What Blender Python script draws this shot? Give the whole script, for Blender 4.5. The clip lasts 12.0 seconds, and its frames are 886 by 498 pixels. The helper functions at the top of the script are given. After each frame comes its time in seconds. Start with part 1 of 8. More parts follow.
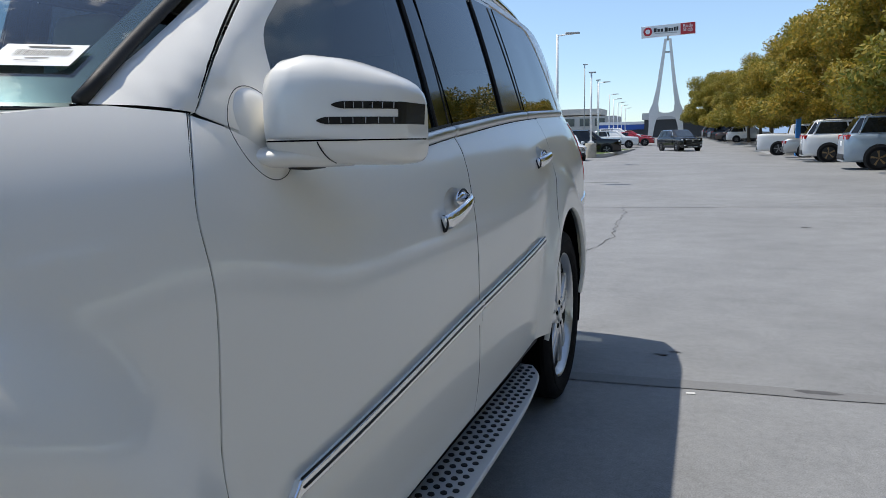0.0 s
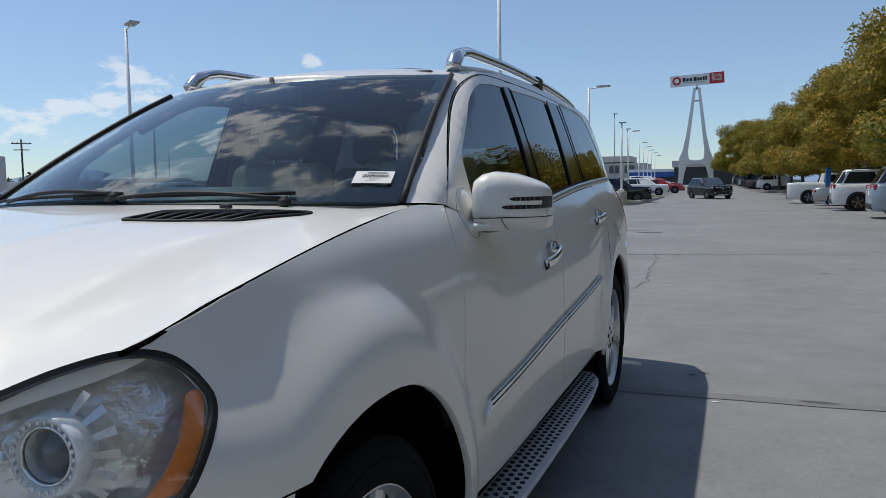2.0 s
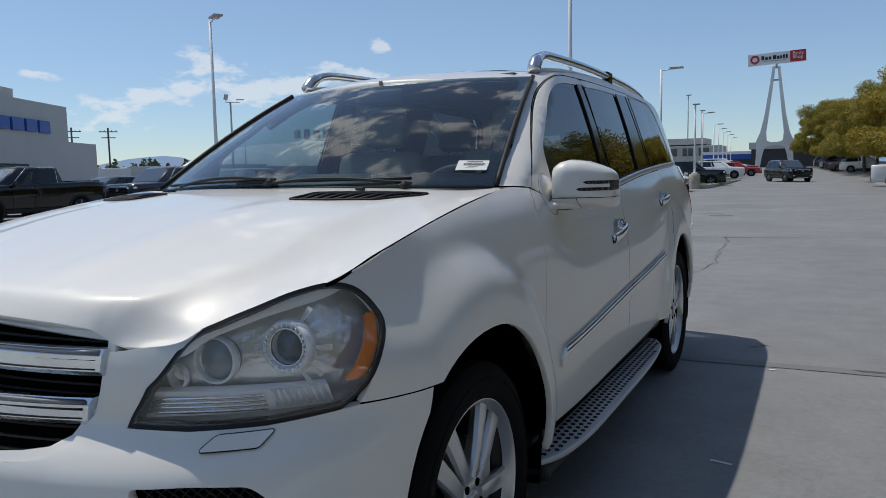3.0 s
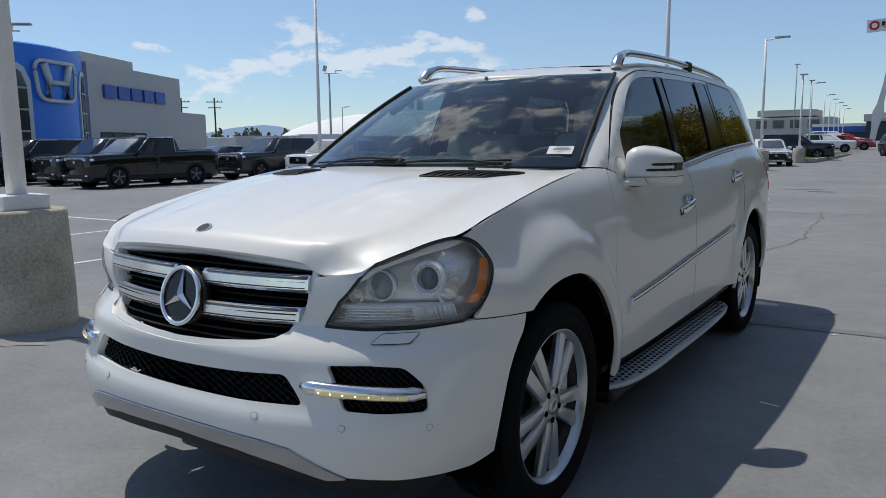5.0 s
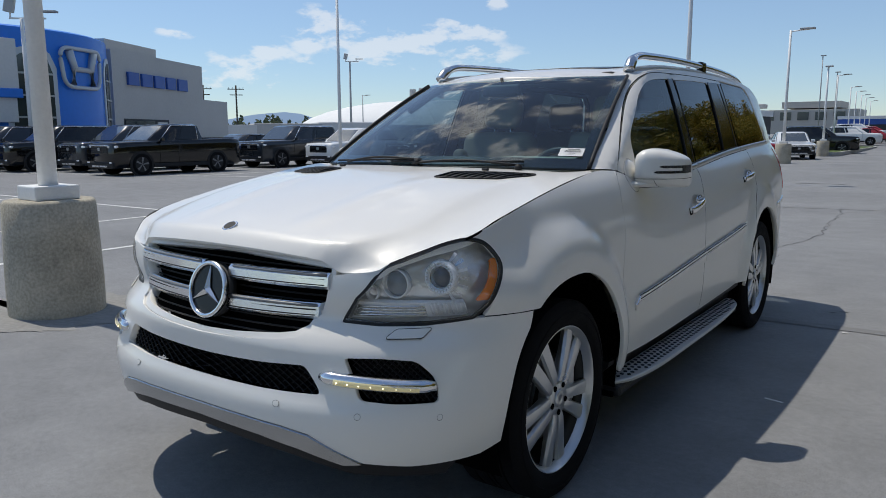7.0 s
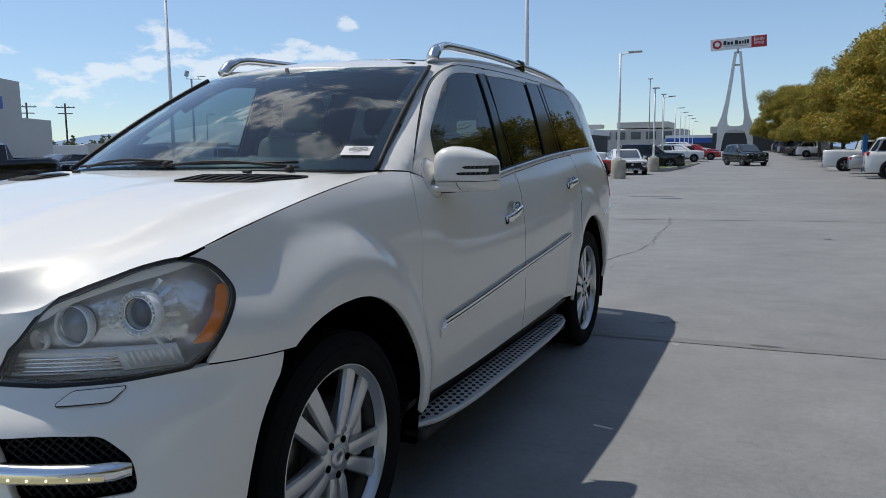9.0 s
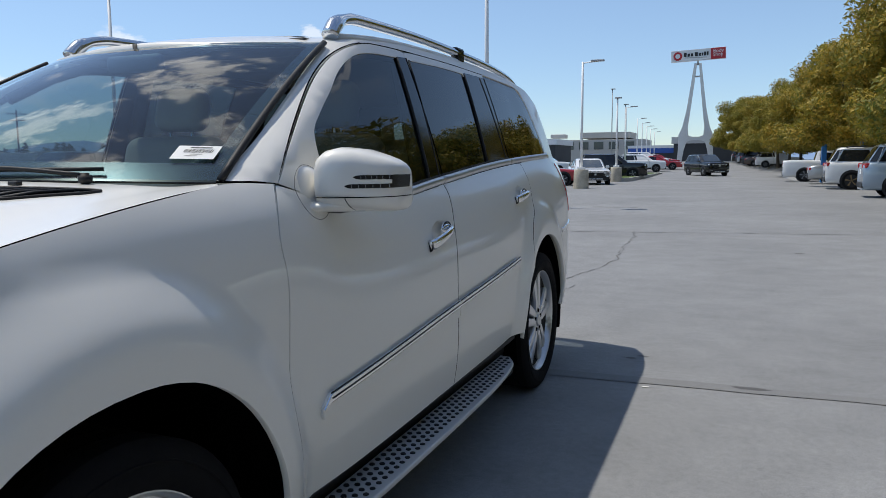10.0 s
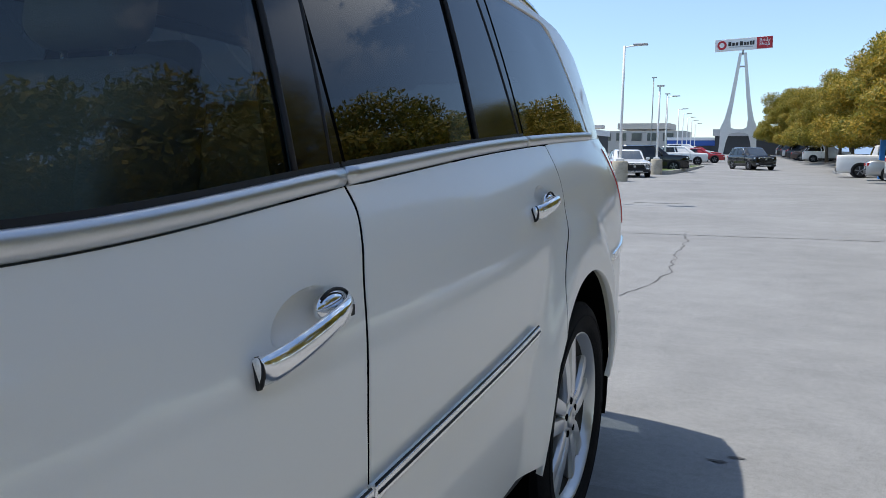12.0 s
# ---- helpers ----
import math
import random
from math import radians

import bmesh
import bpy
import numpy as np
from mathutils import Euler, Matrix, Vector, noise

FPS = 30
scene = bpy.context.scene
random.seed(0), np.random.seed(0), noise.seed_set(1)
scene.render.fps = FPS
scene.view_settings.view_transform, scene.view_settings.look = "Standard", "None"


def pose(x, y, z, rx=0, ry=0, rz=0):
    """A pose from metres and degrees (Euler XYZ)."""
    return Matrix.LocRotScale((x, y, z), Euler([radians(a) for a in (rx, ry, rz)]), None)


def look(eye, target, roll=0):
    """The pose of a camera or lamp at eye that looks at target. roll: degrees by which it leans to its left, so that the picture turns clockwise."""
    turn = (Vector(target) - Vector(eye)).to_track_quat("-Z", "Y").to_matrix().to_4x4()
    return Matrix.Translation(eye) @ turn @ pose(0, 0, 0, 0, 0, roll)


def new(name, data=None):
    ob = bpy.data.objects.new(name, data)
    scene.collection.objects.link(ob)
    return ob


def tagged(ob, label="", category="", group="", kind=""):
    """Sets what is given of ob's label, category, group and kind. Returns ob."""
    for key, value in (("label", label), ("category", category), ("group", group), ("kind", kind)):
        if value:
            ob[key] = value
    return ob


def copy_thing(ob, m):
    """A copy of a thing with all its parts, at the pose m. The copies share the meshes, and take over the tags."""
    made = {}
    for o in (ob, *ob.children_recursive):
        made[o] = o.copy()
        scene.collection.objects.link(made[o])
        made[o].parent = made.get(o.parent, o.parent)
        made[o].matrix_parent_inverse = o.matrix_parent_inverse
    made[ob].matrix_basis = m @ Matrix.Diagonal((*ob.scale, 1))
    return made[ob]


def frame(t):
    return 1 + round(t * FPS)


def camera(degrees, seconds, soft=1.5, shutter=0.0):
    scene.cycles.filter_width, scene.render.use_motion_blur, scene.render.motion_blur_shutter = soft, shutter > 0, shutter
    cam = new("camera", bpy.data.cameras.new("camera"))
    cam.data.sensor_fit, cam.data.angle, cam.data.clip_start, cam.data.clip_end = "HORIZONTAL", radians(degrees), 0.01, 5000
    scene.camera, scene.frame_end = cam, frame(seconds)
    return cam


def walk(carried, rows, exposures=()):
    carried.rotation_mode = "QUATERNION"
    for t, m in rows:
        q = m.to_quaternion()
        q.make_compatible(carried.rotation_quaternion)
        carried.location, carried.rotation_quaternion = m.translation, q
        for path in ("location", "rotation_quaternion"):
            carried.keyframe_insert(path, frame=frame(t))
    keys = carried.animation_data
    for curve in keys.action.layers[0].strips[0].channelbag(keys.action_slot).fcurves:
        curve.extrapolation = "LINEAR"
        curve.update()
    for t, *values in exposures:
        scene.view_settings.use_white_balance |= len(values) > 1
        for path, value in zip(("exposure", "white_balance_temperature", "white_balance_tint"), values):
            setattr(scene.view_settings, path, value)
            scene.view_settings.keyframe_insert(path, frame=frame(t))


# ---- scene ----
cam = camera(61.9, 12.0, soft=0.85)
PATH = [
    (0, (1.541, -0.24, 1.184), (0.871, 1.622, 0.896), -1.1),
    (0.5, (1.542, -0.456, 1.184), (0.887, 1.42, 0.961), -0.5),
    (1, (1.558, -0.685, 1.208), (0.906, 1.198, 1.034), -0.3),
    (1.5, (1.608, -0.996, 1.252), (0.922, 0.875, 1.093), -0.5),
    (2, (1.614, -1.277, 1.279), (0.869, 0.572, 1.114), -0.9),
    (2.5, (1.634, -1.545, 1.292), (0.809, 0.267, 1.109), -1.1),
    (3, (1.746, -1.765, 1.286), (0.835, 0.005, 1.082), -1.2),
    (3.5, (1.819, -1.915, 1.296), (0.84, -0.186, 1.066), -0.9),
    (5.5, (2.11, -2.452, 1.36), (0.966, -0.837, 1.07), -0.7),
    (6, (2.126, -2.46, 1.389), (0.962, -0.862, 1.087), -0.5),
    (6.5, (2.132, -2.476, 1.411), (0.956, -0.888, 1.104), -0.4),
    (8.5, (2.185, -2.176, 1.297), (1.263, -0.423, 1.017), 0.0),
    (9, (2.106, -1.815, 1.298), (1.278, -0.013, 1.041), -0.6),
    (9.5, (2.066, -1.396, 1.296), (1.298, 0.434, 1.048), -0.6),
    (10, (1.961, -0.969, 1.282), (1.218, 0.873, 1.049), -0.4),
    (10.5, (1.843, -0.528, 1.294), (1.107, 1.317, 1.063), -0.1),
    (11, (1.761, -0.118, 1.274), (1.021, 1.725, 1.04), 0.1),
    (11.5, (1.603, 0.306, 1.255), (0.844, 2.138, 0.999), 0.8),
    (12, (1.5, 0.757, 1.254), (0.677, 2.561, 0.992), 0.5),
]
walk(cam, [(t, look(eye, target, roll)) for t, eye, target, roll in PATH], [(t, stops, 6850, 9) for t, stops in ((0, 0.70), (0.5, 0.67), (1.5, 0.40), (2.5, 0.07), (3.5, 0.11), (6.5, 0.17), (8.5, 0.22), (10, 0.44), (11, 0.62), (12, 0.90))])

# ---- light: a high sun on the far side of the car, a blue sky with small clouds ----
SUN_UP, SUN_FROM = radians(65.5), Vector((-1.0, 0.02, 0.0)).normalized()
sun_way = (-SUN_FROM * math.cos(SUN_UP) - Vector((0, 0, math.sin(SUN_UP)))).normalized()
sun = new("sun", bpy.data.lights.new("sun", "SUN"))
sun.data.energy, sun.data.angle, sun.data.color = 2.5, radians(0.53), (1.0, 0.966, 0.915)
sun.matrix_world = Matrix.Translation((-30, 0, 60)) @ sun_way.to_track_quat("-Z", "Y").to_matrix().to_4x4()

world = bpy.data.worlds.new("sky")
scene.world = world
world.use_nodes = True
wn, wl = world.node_tree.nodes, world.node_tree.links
wn.clear()
w_out = wn.new("ShaderNodeOutputWorld")
w_bg = wn.new("ShaderNodeBackground")
w_sky = wn.new("ShaderNodeTexSky")
w_sky.sky_type, w_sky.sun_disc = "NISHITA", False
w_sky.sun_elevation, w_sky.sun_rotation = SUN_UP, math.atan2(SUN_FROM.x, SUN_FROM.y)
w_sky.altitude, w_sky.air_density, w_sky.dust_density, w_sky.ozone_density = 1300, 1.0, 0.15, 2.5
w_co = wn.new("ShaderNodeTexCoord")
w_sep = wn.new("ShaderNodeSeparateXYZ")
wl.new(w_co.outputs["Generated"], w_sep.inputs[0])


def w_math(op, a, b=None, c=None, clamp=False):
    n = wn.new("ShaderNodeMath")
    n.operation, n.use_clamp = op, clamp
    for i, v in enumerate((a, b, c)):
        if v is None:
            continue
        if isinstance(v, (int, float)):
            n.inputs[i].default_value = v
        else:
            wl.new(v, n.inputs[i])
    return n.outputs[0]


def w_ramp(fac, lo, hi):
    n = wn.new("ShaderNodeMapRange")
    n.interpolation_type = "SMOOTHSTEP"
    n.inputs[1].default_value, n.inputs[2].default_value = lo, hi
    wl.new(fac, n.inputs[0])
    return n.outputs[0]


# small heaped clouds in the north-west, flatter than they are wide, and thin streaks higher up
def w_clouds(scale, detail, rough, stretch, place, lo, hi):
    flat = wn.new("ShaderNodeMapping")
    flat.inputs["Scale"].default_value, flat.inputs["Location"].default_value = stretch, place
    wl.new(w_co.outputs["Generated"], flat.inputs[0])
    n = wn.new("ShaderNodeTexNoise")
    n.inputs["Scale"].default_value, n.inputs["Detail"].default_value, n.inputs["Roughness"].default_value = scale, detail, rough
    wl.new(flat.outputs[0], n.inputs["Vector"])
    return w_ramp(n.outputs["Fac"], lo, hi)


# turn from +y, height, half width and half height of each heaped cloud
CLOUDS = [(-0.886, 0.078, 0.081, 0.027), (-0.759, 0.135, 0.076, 0.03), (-0.679, 0.111, 0.119, 0.033), (-0.638, 0.141, 0.055, 0.02), (-0.578, 0.132, 0.044, 0.018), (-0.844, 0.103, 0.035, 0.012), (-0.798, 0.112, 0.025, 0.011), (-0.796, 0.091, 0.027, 0.011), (-0.954, 0.126, 0.033, 0.008), (-0.604, 0.102, 0.084, 0.02), (-0.546, 0.168, 0.046, 0.011), (-1.21, 0.079, 0.074, 0.031), (-1.275, 0.109, 0.034, 0.015)]
w_side = wn.new("ShaderNodeVectorMath")
w_side.operation = "DOT_PRODUCT"
w_side.inputs[1].default_value = (-0.80, 0.60, 0.0)
wl.new(w_co.outputs["Generated"], w_side.inputs[0])
w_turn = w_math("ARCTAN2", w_sep.outputs[0], w_sep.outputs[1])
w_heaps = None
for turn, up, wide, tall in CLOUDS:
    across = w_math("DIVIDE", w_math("SUBTRACT", w_turn, turn), wide)
    high = w_math("DIVIDE", w_math("SUBTRACT", w_sep.outputs[2], up), tall)
    far = w_math("SQRT", w_math("ADD", w_math("MULTIPLY", across, across), w_math("MULTIPLY", high, high)))
    near = w_math("SUBTRACT", 1.0, far)
    w_heaps = near if w_heaps is None else w_math("MAXIMUM", w_heaps, near)
w_puff = w_clouds(17.0, 8, 0.60, (1, 1, 2.2), (3.3, 7.4, 0.35), 0.30, 0.70)
w_heaped = w_ramp(w_math("ADD", w_math("MULTIPLY", w_heaps, 0.75), w_math("SUBTRACT", w_puff, 0.76)), 0.0, 0.45)
w_thin = w_math("MULTIPLY", w_clouds(4.2, 9, 0.66, (1.0, 1.7, 1.0), (1.7, 0.6, 2.0), 0.52, 0.60), w_ramp(w_sep.outputs[2], 0.34, 0.52))
w_thin = w_math("MULTIPLY", w_thin, w_math("MULTIPLY_ADD", w_ramp(w_side.outputs["Value"], 0.10, 0.45), 0.85, 0.15))
w_mix = wn.new("ShaderNodeMix")
w_mix.data_type = "RGBA"
wl.new(w_math("MULTIPLY", w_heaped, 0.52), w_mix.inputs["Factor"])
w_mix.inputs["B"].default_value = (6.6, 6.8, 7.2, 1)
w_bright = wn.new("ShaderNodeMix")
w_bright.data_type = "RGBA"
wl.new(w_math("MULTIPLY", w_thin, 0.75), w_bright.inputs["Factor"])
w_bright.inputs["B"].default_value = (10.5, 10.8, 11.2, 1)
# the hazeless sky stays blue down to the horizon
w_deep = wn.new("ShaderNodeMix")
w_deep.data_type, w_deep.blend_type = "RGBA", "MULTIPLY"
w_deep.inputs["Factor"].default_value = 1.0
w_low = wn.new("ShaderNodeMix")
w_low.data_type = "RGBA"
wl.new(w_ramp(w_sep.outputs[2], -0.05, 0.30), w_low.inputs["Factor"])
w_low.inputs["A"].default_value, w_low.inputs["B"].default_value = (0.62, 0.70, 0.82, 1), (1.0, 1.0, 1.0, 1)
wl.new(w_sky.outputs[0], w_deep.inputs["A"])
wl.new(w_low.outputs["Result"], w_deep.inputs["B"])
wl.new(w_deep.outputs["Result"], w_mix.inputs["A"])
wl.new(w_mix.outputs["Result"], w_bright.inputs["A"])
wl.new(w_bright.outputs["Result"], w_bg.inputs["Color"])
w_bg.inputs["Strength"].default_value = 0.117
wl.new(w_bg.outputs[0], w_out.inputs[0])


# ---- materials ----
def nodes_of(name):
    m = bpy.data.materials.new(name)
    m.use_nodes = True
    return m, m.node_tree.nodes, m.node_tree.links, m.node_tree.nodes["Principled BSDF"]


def surface(name, colour, rough=0.5, metal=0.0, coat=0.0, vary=0.08, grain=60.0, patch=3.0, bump=0.0, bump_scale=300.0, rough_vary=0.08,
            island=0.0, spec=0.5):
    """A plain material with grain and patches, in the object's own metres."""
    m, n, l, b = nodes_of(name)
    co = n.new("ShaderNodeTexCoord")
    fine, broad = n.new("ShaderNodeTexNoise"), n.new("ShaderNodeTexNoise")
    for t, s in ((fine, grain), (broad, patch)):
        t.inputs["Scale"].default_value, t.inputs["Detail"].default_value = s, 5
        l.new(co.outputs["Object"], t.inputs["Vector"])
    add = n.new("ShaderNodeMath")
    add.operation = "ADD"
    l.new(fine.outputs["Fac"], add.inputs[0])
    l.new(broad.outputs["Fac"], add.inputs[1])
    fac = add.outputs[0]
    if island:
        geo = n.new("ShaderNodeNewGeometry")
        more = n.new("ShaderNodeMath")
        more.operation = "MULTIPLY_ADD"
        more.inputs[1].default_value = island
        l.new(geo.outputs["Random Per Island"], more.inputs[0])
        l.new(fac, more.inputs[2])
        fac = more.outputs[0]
    ramp = n.new("ShaderNodeMapRange")
    ramp.inputs[1].default_value, ramp.inputs[2].default_value = 0.6, 1.4 + island
    ramp.inputs[3].default_value, ramp.inputs[4].default_value = 1 - vary, 1 + vary
    l.new(fac, ramp.inputs[0])
    mul = n.new("ShaderNodeVectorMath")
    mul.operation = "SCALE"
    mul.inputs[0].default_value = colour
    l.new(ramp.outputs[0], mul.inputs["Scale"])
    l.new(mul.outputs[0], b.inputs["Base Color"])
    rr = n.new("ShaderNodeMapRange")
    rr.inputs[1].default_value, rr.inputs[2].default_value = 0.3, 0.7
    rr.inputs[3].default_value, rr.inputs[4].default_value = max(0.0, rough - rough_vary * rough), min(1.0, rough + rough_vary)
    l.new(broad.outputs["Fac"], rr.inputs[0])
    l.new(rr.outputs[0], b.inputs["Roughness"])
    b.inputs["Metallic"].default_value = metal
    b.inputs["Specular IOR Level"].default_value = spec
    if coat:
        b.inputs["Coat Weight"].default_value, b.inputs["Coat Roughness"].default_value = coat, 0.03
    if bump:
        bn, bt = n.new("ShaderNodeBump"), n.new("ShaderNodeTexNoise")
        bt.inputs["Scale"].default_value, bt.inputs["Detail"].default_value = bump_scale, 3
        bn.inputs["Strength"].default_value, bn.inputs["Distance"].default_value = bump, 0.004
        l.new(co.outputs["Object"], bt.inputs["Vector"])
        l.new(bt.outputs["Fac"], bn.inputs["Height"])
        l.new(bn.outputs[0], b.inputs["Normal"])
    return m


def pane(name, tint, bright=0.08, haze=0.0):
    """Thin glass: tinted see-through, a mirror that grows towards grazing, and a little dust."""
    m, n, l, b = nodes_of(name)
    n.remove(b)
    t, g, f, x = (n.new("ShaderNode" + k) for k in ("BsdfTransparent", "BsdfGlossy", "LayerWeight", "MixShader"))
    t.inputs[0].default_value = (*tint, 1)
    g.inputs["Color"].default_value, g.inputs["Roughness"].default_value = (1, 1, 1, 1), 0.0
    f.inputs["Blend"].default_value = 0.5
    p, q = n.new("ShaderNodeMath"), n.new("ShaderNodeMath")
    p.operation, p.inputs[1].default_value = "POWER", 5.0
    q.operation, q.inputs[1].default_value, q.inputs[2].default_value = "MULTIPLY_ADD", 1 - bright, bright
    l.new(f.outputs["Facing"], p.inputs[0])
    l.new(p.outputs[0], q.inputs[0])
    l.new(q.outputs[0], x.inputs[0])
    l.new(t.outputs[0], x.inputs[1])
    l.new(g.outputs[0], x.inputs[2])
    out = x
    if haze:  # weathered surfaces scatter a little
        d, out = n.new("ShaderNodeBsdfDiffuse"), n.new("ShaderNodeMixShader")
        d.inputs[0].default_value = (0.78, 0.79, 0.78, 1)
        out.inputs[0].default_value = haze
        l.new(x.outputs[0], out.inputs[1])
        l.new(d.outputs[0], out.inputs[2])
    l.new(out.outputs[0], n["Material Output"].inputs[0])
    return m


def glow(name, colour, strength):
    m, n, l, b = nodes_of(name)
    b.inputs["Base Color"].default_value = (*colour, 1)
    b.inputs["Emission Color"].default_value, b.inputs["Emission Strength"].default_value = (*colour, 1), strength
    return m


WHITE_PAINT = surface("pearl_white_paint", (0.84, 0.822, 0.77), 0.42, 0.04, 0.8, 0.02, 900, 0.9, rough_vary=0.03)
WHITE_PAINT.node_tree.nodes["Principled BSDF"].inputs["Coat Roughness"].default_value = 0.07
WHITE_PAINT.node_tree.nodes["Principled BSDF"].inputs["Specular IOR Level"].default_value = 0.28
CHROME = surface("chrome", (0.86, 0.87, 0.88), 0.05, 1.0, vary=0.02, rough_vary=0.3)
BOARD = surface("ribbed_step_aluminium", (0.60, 0.61, 0.62), 0.42, 0.25, vary=0.06, grain=400)
SATIN = surface("satin_aluminium", (0.62, 0.63, 0.64), 0.34, 1.0, vary=0.04, grain=400)
RAIL = surface("polished_rail", (0.66, 0.68, 0.70), 0.12, 1.0, vary=0.04)
ALLOY = surface("painted_alloy", (0.62, 0.63, 0.64), 0.28, 0.75, 0.4, 0.04, 500)
TYRE = surface("tyre_rubber", (0.007, 0.007, 0.008), 0.85, vary=0.25, grain=150, patch=8, bump=0.4, bump_scale=500, spec=0.15)
BLACK = surface("black_plastic", (0.014, 0.014, 0.015), 0.55, vary=0.15, grain=300, bump=0.15, bump_scale=700, spec=0.35)
GLOSS_BLACK = surface("gloss_black_trim", (0.006, 0.006, 0.007), 0.22, 0.0, 0.0, 0.05, spec=0.35)
VOID = surface("dark_lining", (0.0025, 0.0025, 0.0025), 0.95, vary=0.2, spec=0.02)
PILLAR = surface("polished_black_pillar", (0.004, 0.004, 0.005), 0.05, vary=0.02, spec=0.5)
POLISHED_GREY = surface("pale_grey_plastic", (0.36, 0.37, 0.38), 0.3, vary=0.05)
DISC = surface("brake_steel", (0.16, 0.155, 0.15), 0.45, 0.9, vary=0.12, grain=300)
GLASS_CLEAR = pane("windscreen_glass", (0.60, 0.80, 0.84), 0.085, 0.010)
GLASS_DARK = pane("privacy_glass", (0.030, 0.034, 0.036), 0.065)
GLASS_FRONT = pane("tinted_door_glass", (0.27, 0.31, 0.32), 0.06)
LENS = pane("lamp_lens", (0.98, 0.99, 0.99), 0.05, 0.05)
AMBER = surface("amber_plastic", (0.95, 0.22, 0.008), 0.18, 0.0, 0.8, 0.06, 200)
RED_LENS = surface("red_lamp_plastic", (0.45, 0.012, 0.012), 0.15, 0.0, 0.8, 0.05)
REFLECTOR = surface("lamp_reflector", (0.92, 0.93, 0.94), 0.25, 0.12, vary=0.10, grain=60, patch=25)
FACETS = surface("faceted_chrome", (0.96, 0.97, 0.98), 0.10, 0.50, vary=0.12, grain=90, patch=28, bump=1.0, bump_scale=42)
PROJECTOR_GLASS = surface("projector_glass", (0.10, 0.11, 0.13), 0.06, 0.0, 0.8, 0.05)
PROJECTOR_PALE = surface("pale_projector_glass", (0.26, 0.28, 0.30), 0.12, 0.0, 0.8, 0.08, 120)
LAMP_GREY = surface("lamp_housing_grey", (0.86, 0.87, 0.88), 0.35, 0.2, vary=0.08, grain=90)
LED = glow("lit_led", (1.0, 0.88, 0.60), 2.2)
LIT_STRIP = glow("lit_strip", (0.62, 0.55, 0.30), 0.22)
LEATHER = surface("cashmere_leather", (0.40, 0.36, 0.29), 0.5, vary=0.08, grain=80, patch=6, bump=0.3, bump_scale=260)
DASH = surface("grey_dashboard", (0.36, 0.34, 0.29), 0.6, vary=0.10, grain=200, bump=0.25, bump_scale=400)
DARK_TRIM = surface("dark_interior_trim", (0.03, 0.03, 0.03), 0.6, vary=0.1, grain=200)
PAPER = surface("white_paper", (0.82, 0.82, 0.80), 0.7, vary=0.03)
INK = surface("black_ink", (0.03, 0.03, 0.03), 0.7)


# ---- building tools ----
def mesh_of(name, verts, faces, material, smooth=True, normals=None):
    me = bpy.data.meshes.new(name)
    me.from_pydata([tuple(map(float, v)) for v in verts], [], [tuple(map(int, f)) for f in faces])
    for mt in (material if isinstance(material, (list, tuple)) else (material,)):
        me.materials.append(mt)
    me.polygons.foreach_set("use_smooth", [smooth] * len(me.polygons))
    if normals is not None:
        me.normals_split_custom_set_from_vertices([tuple(map(float, n)) for n in normals])
    me.update()
    return me


def part(name, shape, material, parent=None, label=""):
    """One mesh object under a thing or part. shape: a bmesh or a mesh."""
    if isinstance(shape, bmesh.types.BMesh):
        me = bpy.data.meshes.new(name)
        shape.to_mesh(me)
        shape.free()
        me.materials.append(material)
    else:
        me = shape
    ob = new(name, me)
    if parent is not None:
        ob.parent = parent
    return tagged(ob, label)


def thing(name, label, category, group="", kind="", at=None):
    ob = tagged(new(name), label, category, group, kind)
    ob.empty_display_size = 0.2
    if at is not None:
        ob.matrix_world = at
    return ob


def dense(points, gap=0.02, closed=True):
    """Points along a polygon, no more than gap apart."""
    out, n = [], len(points)
    for i in range(n if closed else n - 1):
        a, b = np.array(points[i], float), np.array(points[(i + 1) % n], float)
        k = max(1, int(math.ceil(np.linalg.norm(b - a) / gap)))
        out += [tuple(a + (b - a) * j / k) for j in range(k)]
    return out if closed else out + [tuple(points[-1])]


def rounded(points, radius, steps=5):
    """A polygon with its corners rounded; radius may be one number or one a corner."""
    out, n = [], len(points)
    for i in range(n):
        r = radius[i] if isinstance(radius, (list, tuple)) else radius
        p, a, b = (np.array(points[j % n], float) for j in (i, i - 1, i + 1))
        da, db = a - p, b - p
        la, lb = np.linalg.norm(da), np.linalg.norm(db)
        r = min(r, la * 0.48, lb * 0.48)
        if r < 1e-4:
            out.append(tuple(p))
            continue
        s, e = p + da / la * r, p + db / lb * r
        for k in range(steps + 1):
            t = k / steps
            out.append(tuple((1 - t) ** 2 * s + 2 * t * (1 - t) * p + t * t * e))
    return out


def bend(points, steps=6, closed=False):
    """A smooth line through points (Catmull-Rom)."""
    p = [np.array(q, float) for q in points]
    n, out = len(p), []
    for i in range(n if closed else n - 1):
        a, b, c, d = (p[(i + k) % n] if closed else p[min(max(i + k, 0), n - 1)] for k in (-1, 0, 1, 2))
        for s in range(steps):
            t = s / steps
            out.append(tuple(0.5 * (2 * b + (c - a) * t + (2 * a - 5 * b + 4 * c - d) * t * t + (3 * b - a - 3 * c + d) * t ** 3)))
    return out if closed else out + [tuple(p[-1])]


